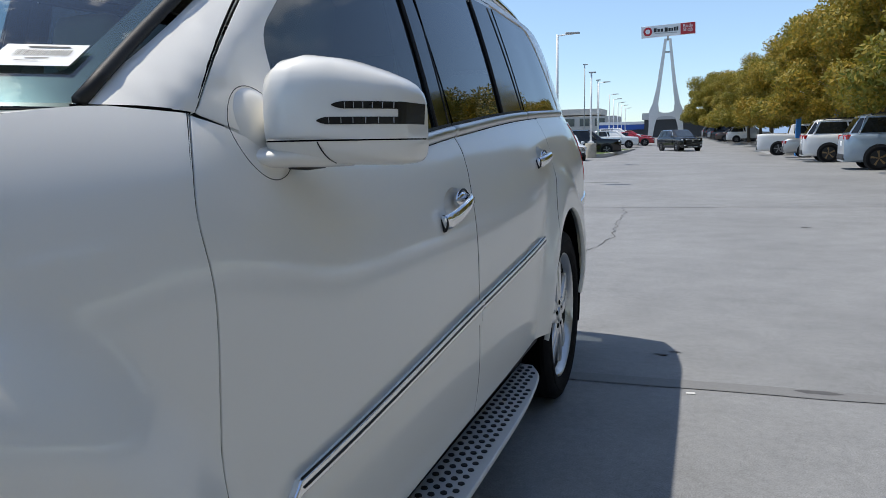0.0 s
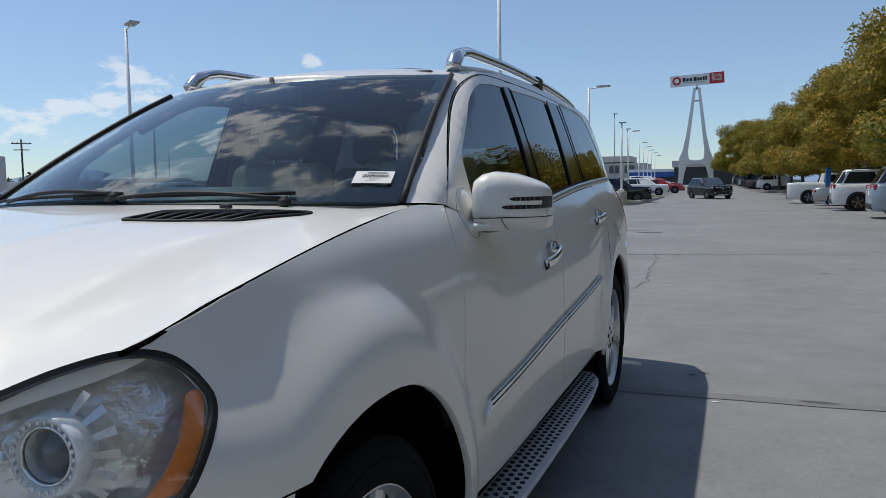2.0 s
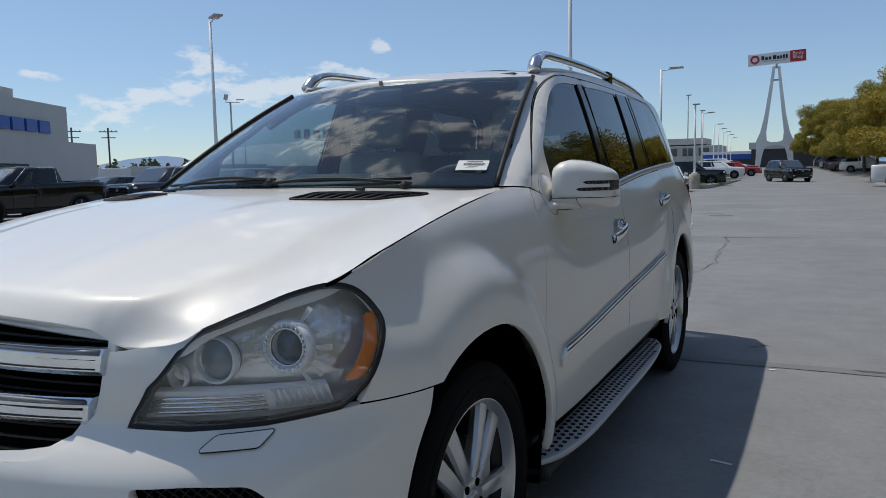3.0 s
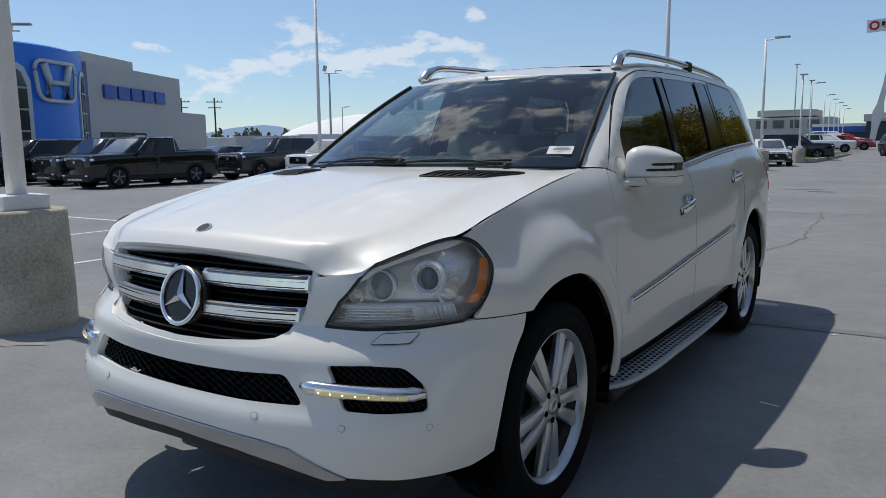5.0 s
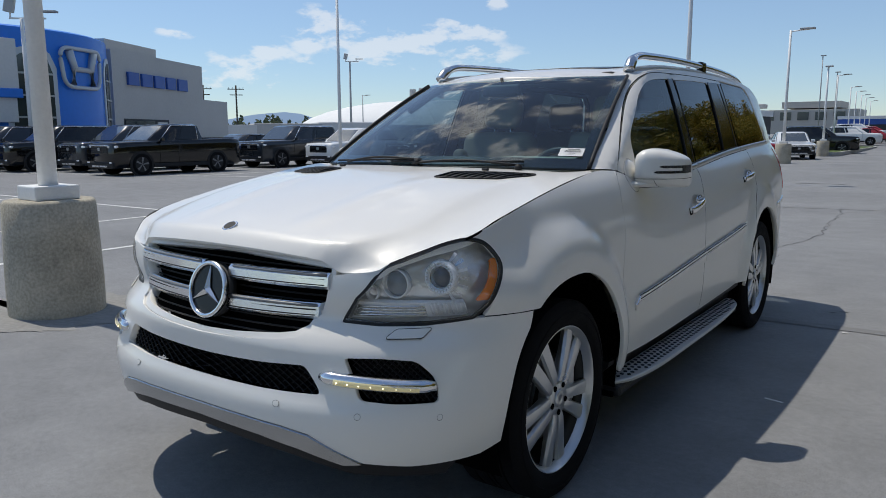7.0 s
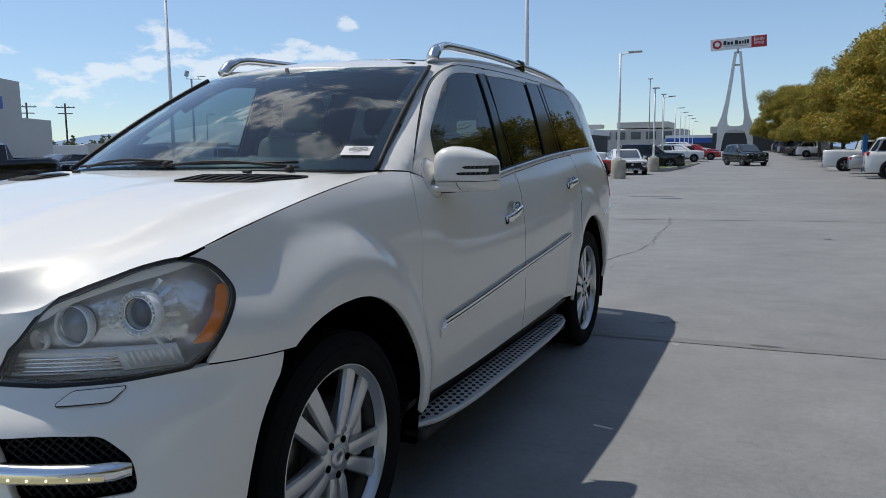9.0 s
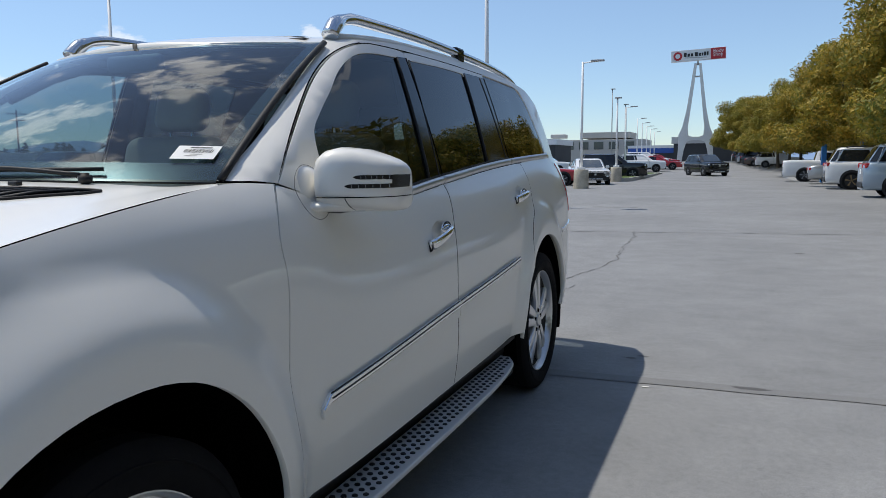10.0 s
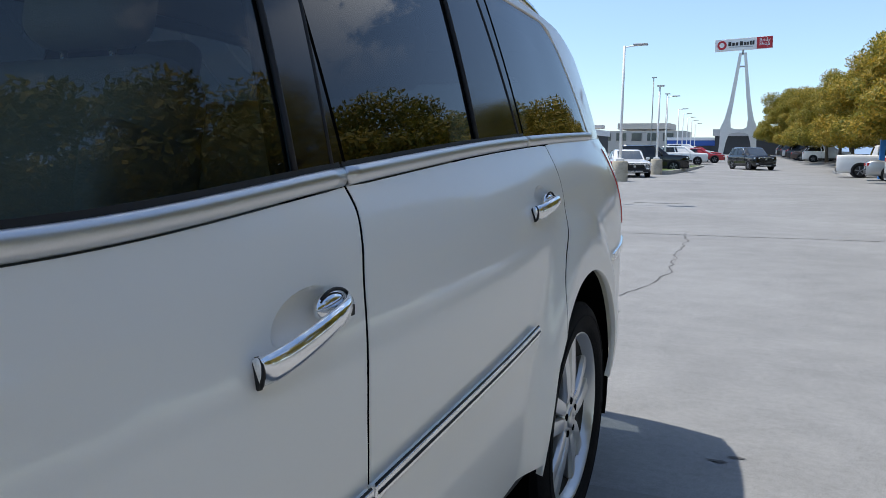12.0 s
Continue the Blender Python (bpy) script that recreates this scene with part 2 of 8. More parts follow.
def inside(poly, pts):
    poly, pts = np.array(poly), np.atleast_2d(pts)
    a, b = poly, np.roll(poly, -1, 0)
    x, y = pts[:, 0][:, None], pts[:, 1][:, None]
    hit = ((a[:, 1] > y) != (b[:, 1] > y)) & (x < (b[:, 0] - a[:, 0]) * (y - a[:, 1]) / (b[:, 1] - a[:, 1] + 1e-12) + a[:, 0])
    return hit.sum(1) % 2 == 1


def away(poly, pts):
    poly, pts = np.array(poly), np.atleast_2d(pts)
    a, b = poly, np.roll(poly, -1, 0)
    d = b - a
    best = np.full(len(pts), 9.0)
    for p, v in zip(a, d):
        t = np.clip(((pts - p) @ v) / (v @ v + 1e-12), 0, 1)
        best = np.minimum(best, np.hypot(*(pts - p - t[:, None] * v).T))
    return best


def shrink(poly, d):
    """The polygon drawn in by d (out: minus)."""
    p = np.array(poly, float)
    e = np.roll(p, -1, 0) - p
    if np.sum(p[:, 0] * np.roll(p[:, 1], -1) - np.roll(p[:, 0], -1) * p[:, 1]) < 0:
        d = -d
    e = e / (np.linalg.norm(e, axis=1)[:, None] + 1e-9)
    m = e + np.roll(e, 1, 0)
    m = m / (np.linalg.norm(m, axis=1)[:, None] + 1e-9)
    return [tuple(q) for q in p + np.stack([-m[:, 1], m[:, 0]], 1) * d]


def normals_on(form, u, v, h=1e-3):
    du = form(u + h, v) - form(u - h, v)
    dv = form(u, v + h) - form(u, v - h)
    n = np.cross(du, dv)
    return n / (np.linalg.norm(n, axis=1)[:, None] + 1e-12)


def panel_mesh(name, form, outline, material, holes=(), step=0.03, rim=0.014, flip=False, lift=0.0, mirror=False, gap=None, extra=()):
    """A sheet cut from a curved form: outline and holes lie in the form's own two coordinates; its edges turn inwards by rim."""
    from mathutils.geometry import delaunay_2d_cdt
    loops = [dense(o, gap or step) for o in (outline, *holes)]
    pts = [q for o in loops for q in o]
    edges, k = [], 0
    for o in loops:
        edges += [(k + i, k + (i + 1) % len(o)) for i in range(len(o))]
        k += len(o)
    lo, hi = np.min(loops[0], 0), np.max(loops[0], 0)
    gu, gv = np.meshgrid(np.arange(lo[0] + step / 2, hi[0], step), np.arange(lo[1] + step / 2, hi[1], step))
    g = np.stack([gu.ravel(), gv.ravel()], 1)
    keep = inside(loops[0], g) & (away(loops[0], g) > step * 0.45) if len(g) else np.zeros(0, bool)
    for o in loops[1:]:
        keep &= ~inside(o, g) & (away(o, g) > step * 0.45)
    if len(extra):  # rows of points that follow a crease
        ex = np.array(extra)
        ok = inside(loops[0], ex) & (away(loops[0], ex) > 0.004)
        for o in loops[1:]:
            ok &= ~inside(o, ex) & (away(o, ex) > 0.004)
        ex = ex[ok]
        for i in np.nonzero(keep)[0]:
            keep[i] = np.min((ex[:, 0] - g[i, 0]) ** 2 + (ex[:, 1] - g[i, 1]) ** 2) > (step * 0.7) ** 2
        pts += [tuple(q) for q in ex]
    pts += [tuple(q) for q in g[keep]]
    vs, _, fs, *_ = delaunay_2d_cdt([Vector(q) for q in pts], edges, [], 0, 1e-6)
    uv = np.array([tuple(q) for q in vs])
    tri = np.array([tuple(f) for f in fs if len(f) == 3])
    mid = uv[tri].mean(1)
    ok = inside(loops[0], mid)
    for o in loops[1:]:
        ok &= ~inside(o, mid)
    tri = tri[ok]
    a, b, c = uv[tri[:, 0]], uv[tri[:, 1]], uv[tri[:, 2]]
    turn = ((b - a)[:, 0] * (c - a)[:, 1] - (b - a)[:, 1] * (c - a)[:, 0]) < 0
    tri[turn] = tri[turn][:, ::-1]
    pos = form(uv[:, 0], uv[:, 1])
    nor = normals_on(form, uv[:, 0], uv[:, 1])
    if flip:
        nor, tri = -nor, tri[:, ::-1]
    pos = pos + nor * lift
    verts, norms, faces = list(pos), list(nor), [tuple(f) for f in tri]
    if rim:
        used = {(int(f[i]), int(f[(i + 1) % 3])) for f in tri for i in range(3)}
        border = [e for e in used if (e[1], e[0]) not in used]
        for i, j in sorted(border):
            d = verts[j] - verts[i]
            out = np.cross(d, nor[i])
            out = out / (np.linalg.norm(out) + 1e-12)
            n0 = len(verts)
            r = rim
            verts += [verts[i] + out * 0.0006 - nor[i] * 0.0012, verts[j] + out * 0.0006 - nor[j] * 0.0012,
                      verts[j] - nor[j] * r, verts[i] - nor[i] * r]
            soft = nor[i] * 0.5 + out * 0.5
            norms += [soft, soft, out, out]
            faces += [(j, i, n0, n0 + 1), (n0 + 1, n0, n0 + 3, n0 + 2)]
    verts, norms = np.array(verts), np.array(norms)
    if mirror:
        verts, norms = verts * (-1, 1, 1), norms * (-1, 1, 1)
        faces = [f[::-1] for f in faces]
    norms = norms / (np.linalg.norm(norms, axis=1)[:, None] + 1e-12)
    return mesh_of(name, verts, faces, material, True, norms)


def tube_mesh(name, path, radius, material, sides=10, flat=1.0, up=(0, 0, 1), closed=False, caps=True):
    """A tube along a path; radius may be a list; flat squeezes it along 'up'."""
    p = [np.array(q, float) for q in path]
    n = len(p)
    rs = radius if isinstance(radius, (list, tuple)) else [radius] * n
    verts, faces = [], []
    for i in range(n):
        t = p[(i + 1) % n if closed else min(i + 1, n - 1)] - p[i - 1 if closed else max(i - 1, 0)]
        t = t / (np.linalg.norm(t) + 1e-12)
        a = np.cross(t, up)
        if np.linalg.norm(a) < 1e-4:
            a = np.cross(t, (1, 0, 0))
        a = a / np.linalg.norm(a)
        b = np.cross(a, t)
        for k in range(sides):
            w = 2 * math.pi * k / sides
            verts.append(p[i] + a * math.cos(w) * rs[i] + b * math.sin(w) * rs[i] * flat)
    for i in range(n if closed else n - 1):
        for k in range(sides):
            j, kk = (i + 1) % n, (k + 1) % sides
            faces.append((i * sides + k, i * sides + kk, j * sides + kk, j * sides + k))
    if caps and not closed:
        faces += [tuple(range(sides))[::-1], tuple(range((n - 1) * sides, n * sides))]
    return mesh_of(name, verts, faces, material)


def box_bm(size, at=(0, 0, 0), bevel=0.0, turn=None, segments=2):
    bm = bmesh.new()
    bmesh.ops.create_cube(bm, size=1)
    bmesh.ops.scale(bm, vec=size, verts=bm.verts)
    if bevel:
        bmesh.ops.bevel(bm, geom=bm.edges[:], offset=bevel, segments=segments, affect="EDGES", profile=0.5)
    if turn is not None:
        bmesh.ops.transform(bm, matrix=turn, verts=bm.verts)
    bmesh.ops.translate(bm, vec=at, verts=bm.verts)
    return bm


def rod_bm(radius, length, at=(0, 0, 0), axis="z", sides=24, bevel=0.0, radius2=None):
    bm = bmesh.new()
    bmesh.ops.create_cone(bm, cap_ends=True, segments=sides, radius1=radius, radius2=radius if radius2 is None else radius2, depth=length)
    if bevel:
        bmesh.ops.bevel(bm, geom=[e for e in bm.edges if abs(e.verts[0].co.z - e.verts[1].co.z) < 1e-6], offset=bevel, segments=2, affect="EDGES")
    if axis == "x":
        bmesh.ops.rotate(bm, matrix=Matrix.Rotation(radians(90), 3, "Y"), verts=bm.verts)
    elif axis == "y":
        bmesh.ops.rotate(bm, matrix=Matrix.Rotation(radians(90), 3, "X"), verts=bm.verts)
    bmesh.ops.translate(bm, vec=at, verts=bm.verts)
    for f in bm.faces:
        f.smooth = len(f.verts) == 4
    return bm


def joined(*bms):
    out = bmesh.new()
    for b in bms:
        me = bpy.data.meshes.new("tmp")
        b.to_mesh(me)
        b.free()
        out.from_mesh(me)
        bpy.data.meshes.remove(me)
    return out


def lathe_mesh(name, profile, material, sides=48, axis_x=0.0, closed=True, smooth=True):
    """Turns (x, r) pairs about the x axis."""
    verts, faces, n = [], [], len(profile)
    for k in range(sides):
        w = 2 * math.pi * k / sides
        verts += [(x + axis_x, r * math.cos(w), r * math.sin(w)) for x, r in profile]
    for k in range(sides):
        j = (k + 1) % sides
        for i in range(n if closed else n - 1):
            m = (i + 1) % n
            faces.append((k * n + i, k * n + m, j * n + m, j * n + i))
    me = mesh_of(name, verts, faces, material, smooth)
    return me


def sharp(me, degrees=35):
    """Marks a mesh's edges sharper than that as creases for shading."""
    bm = bmesh.new()
    bm.from_mesh(me)
    bmesh.ops.recalc_face_normals(bm, faces=bm.faces)
    for e in bm.edges:
        if len(e.link_faces) == 2 and e.calc_face_angle(0) > radians(degrees):
            e.smooth = False
    bm.to_mesh(me)
    bm.free()
    me.update()
    return me


# ---- the shape of the large SUV: front axle at y = 0, nose towards -y, ground at z = 0 ----
def through_points(*pairs):
    """A smooth curve through (a, b) pairs, flat beyond its ends."""
    a = np.array([p[0] for p in pairs], float)
    b = np.array([p[1] for p in pairs], float)
    m = np.gradient(b, a)
    m[0], m[-1] = (b[1] - b[0]) / (a[1] - a[0]), (b[-1] - b[-2]) / (a[-1] - a[-2])

    def value(t):
        t = np.clip(np.asarray(t, float), a[0], a[-1])
        i = np.clip(np.searchsorted(a, t) - 1, 0, len(a) - 2)
        h = a[i + 1] - a[i]
        s = (t - a[i]) / h
        return ((1 + 2 * s) * (1 - s) ** 2 * b[i] + s * (1 - s) ** 2 * h * m[i]
                + s * s * (3 - 2 * s) * b[i + 1] + s * s * (s - 1) * h * m[i + 1])
    return value


def ease(lo, hi, t):
    s = np.clip((np.asarray(t, float) - lo) / (hi - lo), 0, 1)
    return s * s * (3 - 2 * s)


Y_SIDE, P_SIDE, NOSE = -0.28, 1.53, 1.25
z_top = through_points((-0.55, 1.06), (-0.3, 1.115), (0.0, 1.172), (0.3, 1.217), (0.5, 1.238), (0.64, 1.230), (0.9, 1.158),
                       (1.2, 1.152), (1.775, 1.197), (2.47, 1.250), (3.71, 1.306), (4.2, 1.32))
x_top = through_points((-0.55, 0.845), (-0.2, 0.842), (0.2, 0.835), (0.5, 0.833), (0.64, 0.850), (0.9, 0.870), (1.2, 0.866),
                       (1.775, 0.850), (2.47, 0.826), (3.2, 0.805), (3.71, 0.787), (4.2, 0.72))
x_max = through_points((-0.6, 0.90), (-0.28, 0.915), (0.0, 0.915), (0.35, 0.927), (0.7, 0.945), (1.6, 0.950), (2.5, 0.948), (3.1, 0.918),
                       (3.6, 0.912), (4.0, 0.875), (4.3, 0.80))


def side_x(y, z):
    """Half width of the body below the belt."""
    t = np.clip((z_top(y) - z) / 0.40, 0, 1)
    x = x_top(y) + (x_max(y) - x_top(y)) * (1 - (1 - t) ** (2.3 + 1.2 * ease(-0.28, -0.05, y) * ease(0.85, 0.50, y)))
    x = x - 0.060 * np.clip((0.62 - z) / 0.36, 0, 1.4) ** 2
    for axle in (0.03, 3.09):
        dy = (y - axle) * np.where(y > axle, 1.12 if axle < 1 else 1.0, 1.0 if axle < 1 else 1.08)
        r = np.hypot(dy, (z - 0.40) * 0.97)
        x = x + (0.058 if axle < 1 else 0.045) * ease(0.69, 0.525, r) * ease(1.17, 1.04, z)
    return x


nose_y = through_points((0.25, 0.89), (0.33, 0.935), (0.45, 0.968), (0.54, 0.968), (0.585, 0.950), (0.66, 0.946), (0.735, 0.945), (0.765, 0.930), (0.80, 0.900),
                        (0.88, 0.874), (0.98, 0.842), (1.06, 0.79), (1.12, 0.73))
nose_e = through_points((0.25, 2.7), (0.6, 2.65), (0.72, 2.35), (0.81, 2.12), (0.9, 2.6), (1.0, 3.0))


def skin(p, z):
    """The lower body's skin: p runs round the nose from the middle (0) and back along the side."""
    p, z = np.asarray(p, float), np.asarray(z, float)
    q = np.abs(p) - P_SIDE
    y = np.maximum(q, Y_SIDE)
    x = side_x(y, z)
    th = np.clip((np.abs(p)) / NOSE, 0, 1) * np.pi / 2
    e = nose_e(z)
    xn = side_x(np.full_like(z, Y_SIDE), z) * np.sin(th) ** (2 / e)
    yn = Y_SIDE - (nose_y(z) + Y_SIDE) * np.maximum(np.cos(th), 0) ** (2 / e)
    front = q < Y_SIDE
    return np.stack([np.where(front, xn, x) * np.where(p < 0, -1, 1), np.where(front, yn, y), z], -1)


def at_x(x, z):
    """Skin place of a point of the nose by its x."""
    w = float(side_x(np.array(Y_SIDE), np.array(z)))
    return (math.asin(min(1.0, (abs(x) / w) ** (float(nose_e(z)) / 2))) / (math.pi / 2) * NOSE * (1 if x >= 0 else -1), z)


def at_y(y, z):
    """Skin place of a point of the corner or side by its y."""
    if y >= Y_SIDE:
        return (y + P_SIDE, z)
    d = float(nose_y(z)) + Y_SIDE
    return (math.acos(min(1.0, ((Y_SIDE - y) / d) ** (float(nose_e(z)) / 2))) / (math.pi / 2) * NOSE, z)


def screen_y(z):
    """Where the windscreen's edge lies at a height."""
    return 0.503 + 1.70 * (z - 1.239)


def house_x(y, z):
    """Half width of the glasshouse above the belt."""
    h = z - z_top(y)
    x = x_top(y) - 0.27 * h - 0.12 * h * h
    d = np.clip(1 - (y - screen_y(z)) / 0.13, 0, 1)
    return x - 0.065 * d * d


def house(y, z):
    y, z = np.asarray(y, float), np.asarray(z, float)
    return np.stack([house_x(y, z), y, z], -1)


z_edge = through_points((1.1, 1.64), (1.28, 1.692), (1.6, 1.737), (2.2, 1.767), (3.0, 1.767), (3.6, 1.742), (4.0, 1.69))


def roof(x, y):
    x, y = np.asarray(x, float), np.asarray(y, float)
    ze = z_edge(y)
    xe = house_x(y, ze)
    return np.stack([x, y, ze + (0.036 + 0.019 * ease(1.55, 1.15, y)) * (1 - np.minimum(np.abs(x / xe), 1.05) ** 2.3)], -1)


hood_mid = through_points((-0.90, 1.036), (-0.80, 1.069), (-0.70, 1.097), (-0.6, 1.121), (-0.45, 1.154), (-0.3, 1.183), (0.0, 1.223), (0.3, 1.249), (0.5, 1.258))
hood_x = through_points((-0.90, 0.44), (-0.86, 0.47), (-0.80, 0.57), (-0.76, 0.657), (-0.733, 0.687), (-0.708, 0.715), (-0.68, 0.740), (-0.655, 0.761), (-0.525, 0.836), (-0.35, 0.842), (0.2, 0.833),
                        (0.5, 0.831))
hood_z = through_points((-0.90, 0.94), (-0.86, 0.955), (-0.80, 0.966), (-0.76, 0.977), (-0.733, 0.995), (-0.708, 1.009), (-0.68, 1.022), (-0.655, 1.032), (-0.525, 1.064), (-0.3, 1.115),
                        (0.0, 1.172), (0.3, 1.217), (0.5, 1.238))


# the bonnet's rim, from the middle of the nose round the lamp and back along the wing: x, y, z, width of the roll
HOOD_RIM = [(0.0, -0.860, 1.012, 0.034), (0.20, -0.856, 1.009, 0.034), (0.36, -0.842, 1.000, 0.036), (0.44, -0.828, 0.991, 0.038), (0.482, -0.815, 0.984, 0.038),
            (0.500, -0.808, 0.962, 0.040), (0.516, -0.803, 0.953, 0.046), (0.56, -0.791, 0.957, 0.064), (0.60, -0.782, 0.963, 0.078), (0.660, -0.762, 0.975, 0.092)]
HOOD_RIM += [(float(hood_x(y)) - 0.004, y, float(hood_z(y)), float(w)) for y, w in
             zip((-0.72, -0.68, -0.64, -0.60, -0.56, -0.525, -0.45, -0.35, -0.25, -0.15, -0.05, 0.05, 0.15, 0.25, 0.35, 0.45, 0.60),
                 (0.104, 0.110, 0.118, 0.130, 0.145, 0.160, 0.190, 0.205, 0.205, 0.202, 0.198, 0.192, 0.186, 0.180, 0.172, 0.165, 0.16))]
rim_line = np.array(HOOD_RIM)
rim_run = np.concatenate([[0], np.cumsum(np.hypot(np.diff(rim_line[:, 0]), np.diff(rim_line[:, 1])))])
rim_steps = np.linspace(0, rim_run[-1], 160)
rim_line = np.stack([through_points(*zip(rim_run, rim_line[:, k]))(rim_steps) for k in range(4)], 1)


hood_ridge = through_points((-0.90, 0.47), (-0.81, 0.507), (-0.76, 0.535), (-0.70, 0.568), (-0.60, 0.620), (-0.525, 0.645), (-0.40, 0.643),
                            (-0.2, 0.638), (0.0, 0.640), (0.3, 0.655), (0.5, 0.668))
lip_y = through_points((0.0, -0.860), (0.20, -0.856), (0.36, -0.842), (0.44, -0.828), (0.482, -0.815), (0.516, -0.803), (0.56, -0.791), (0.60, -0.782), (0.66, -0.775),
                       (0.70, -0.80), (0.76, -0.86), (0.90, -1.0))
lip_z = through_points((0.0, 1.012), (0.20, 1.009), (0.36, 1.000), (0.44, 0.991), (0.482, 0.980), (0.500, 0.964), (0.520, 0.954), (0.56, 0.957), (0.60, 0.963), (0.66, 0.975),
                       (0.715, 0.999), (0.80, 1.05), (0.90, 1.06))


def hood(x, y):
    """The bonnet: a crowned top that rolls down to its rim, convex in front and hollow along the wings."""
    x, y = np.asarray(x, float), np.asarray(y, float)
    a, b = np.abs(x), y
    top = (hood_mid(b) - (0.020 + 0.024 * ease(-0.05, -0.75, b)) * (np.minimum(a, 0.72) / 0.62) ** 2.4
           + 0.006 * ease(0.10, 0.0, np.abs(a - 0.33 - 0.06 * b)) * ease(0.1, -0.3, b) * ease(-0.82, -0.6, b))
    ridge = hood_ridge(b)
    outer = np.maximum(hood_x(b), ridge + 0.07)
    t = (a - ridge) / (outer - ridge)
    soft = 0.5 * (t + np.sqrt(t * t + 0.012))
    low = hood_z(b)
    z = low + (top - low) * (1 - np.minimum(soft, 1.0)) ** 2.1
    d = np.clip((b - lip_y(a) + 0.004) / 0.060, 0, 1)
    z = lip_z(a) + (z - lip_z(a)) * (1 - (1 - d) ** 2.4)
    return np.stack([x, y, z], -1)


def screen(u, v):
    """The windscreen: u across from -1 to 1, v up from 0 to 1."""
    u, v = np.asarray(u, float), np.asarray(v, float)
    w = 0.770 * (1 - v) + 0.628 * v
    y = (0.27 + 0.235 * u * u) * (1 - v) + (1.075 + 0.190 * u * u) * v
    z = (1.252 - 0.012 * u * u) * (1 - v) + (1.688 + 0.002 * u * u) * v + 0.022 * 4 * v * (1 - v)
    return np.stack([w * u, y, z], -1)


# ---- the white SUV ----
suv = thing("large_suv", "pearl white seven-seat luxury SUV parked on grey asphalt", "car")


def arch(c, front, rear, low_front=0.335, low_rear=0.372, steps=32):
    """The rim of a wheel opening from its front foot over the top to its rear foot, as (y, z)."""
    out = [(c - front, low_front)]
    for k in range(steps + 1):
        w = math.pi * (1 - k / steps)
        e = 2.3 if w > math.pi / 2 else 2.05
        a = front if w > math.pi / 2 else rear
        cx, sx = abs(math.cos(w)) ** (2 / e), abs(math.sin(w)) ** (2 / e)
        out.append((c + (-a if w > math.pi / 2 else a) * cx, 0.385 + 0.49 * sx))
    return out + [(c + rear + 0.005, low_rear)]


ARCH_F, ARCH_R = arch(0.03, 0.50, 0.445), arch(3.09, 0.50, 0.48, 0.425, 0.40)
CUT_A = bend([(0.634, 1.231), (0.585, 1.165), (0.553, 1.09), (0.556, 0.99), (0.548, 0.85), (0.541, 0.70), (0.538, 0.395)], 5)
CUT_B = bend([(1.792, 1.199), (1.795, 1.155), (1.774, 1.105), (1.737, 1.03), (1.702, 0.887), (1.696, 0.763), (1.698, 0.40)], 5)
CUT_C = bend([(3.03, 1.276), (3.02, 1.16), (2.94, 1.04), (2.82, 0.95), (2.755, 0.86), (2.735, 0.732)], 5)


def side_line(y0, y1, n=20, dz=0.0):
    return [(y, float(z_top(y)) + dz) for y in np.linspace(y0, y1, n)]


def to_skin(points):
    return [at_y(y, z) for y, z in points]


def arch_between(a, lo=None, hi=None):
    return [q for q in a if (lo is None or q[0] >= lo) and (hi is None or q[0] <= hi)]


# lamp and nose outlines, in skin coordinates
LAMP = ([at_x(0.551, 0.807), at_x(0.66, 0.800), at_x(0.78, 0.802), at_x(0.882, 0.814)]
        + [at_y(-0.496, 0.88), at_y(-0.425, 0.955), at_y(-0.418, 1.000), at_y(-0.455, 1.043)]
        + [at_x(0.836, 1.060), at_x(0.80, 1.051), at_x(0.757, 1.028), at_x(0.715, 1.006), at_x(0.668, 0.976), at_x(0.60, 0.885)])
LAMP = bend(LAMP[3:], 5)[:-1] + dense([LAMP[-1], LAMP[0]], 0.02, False)[:-1] + dense(LAMP[0:4], 0.02, False)[:-1]
fender = (to_skin([(y, z - 0.002) for y, z in side_line(-0.52, 0.50, 24)] + [(0.634, 1.230)] + CUT_A[1:] + [(0.52, 0.392)]
                  + arch_between(ARCH_F, -0.30)[::-1] + [(-0.318, 0.806), (-0.42, 0.812), (-0.52, 0.817)])
          + [q for q in bend([at_y(-0.496, 0.88), at_y(-0.425, 0.955), at_y(-0.418, 1.000), at_y(-0.455, 1.043), at_x(0.836, 1.060)], 5)])
front_door = to_skin(CUT_A[::-1] + side_line(0.64, 1.79, 22)[1:-1] + CUT_B + [(1.3, 0.392), (0.9, 0.390)])
rear_door = to_skin(CUT_B[::-1] + side_line(1.80, 3.03, 22)[1:-1] + CUT_C + arch_between(ARCH_R, None, 2.72)[::-1][1:-1] + [(2.575, 0.424)])
quarter = to_skin(CUT_C[::-1] + side_line(3.03, 4.12, 20)[1:] + [(4.12, 0.9), (4.12, 0.36), (3.60, 0.38)] + arch_between(ARCH_R, 2.745)[::-1][1:])
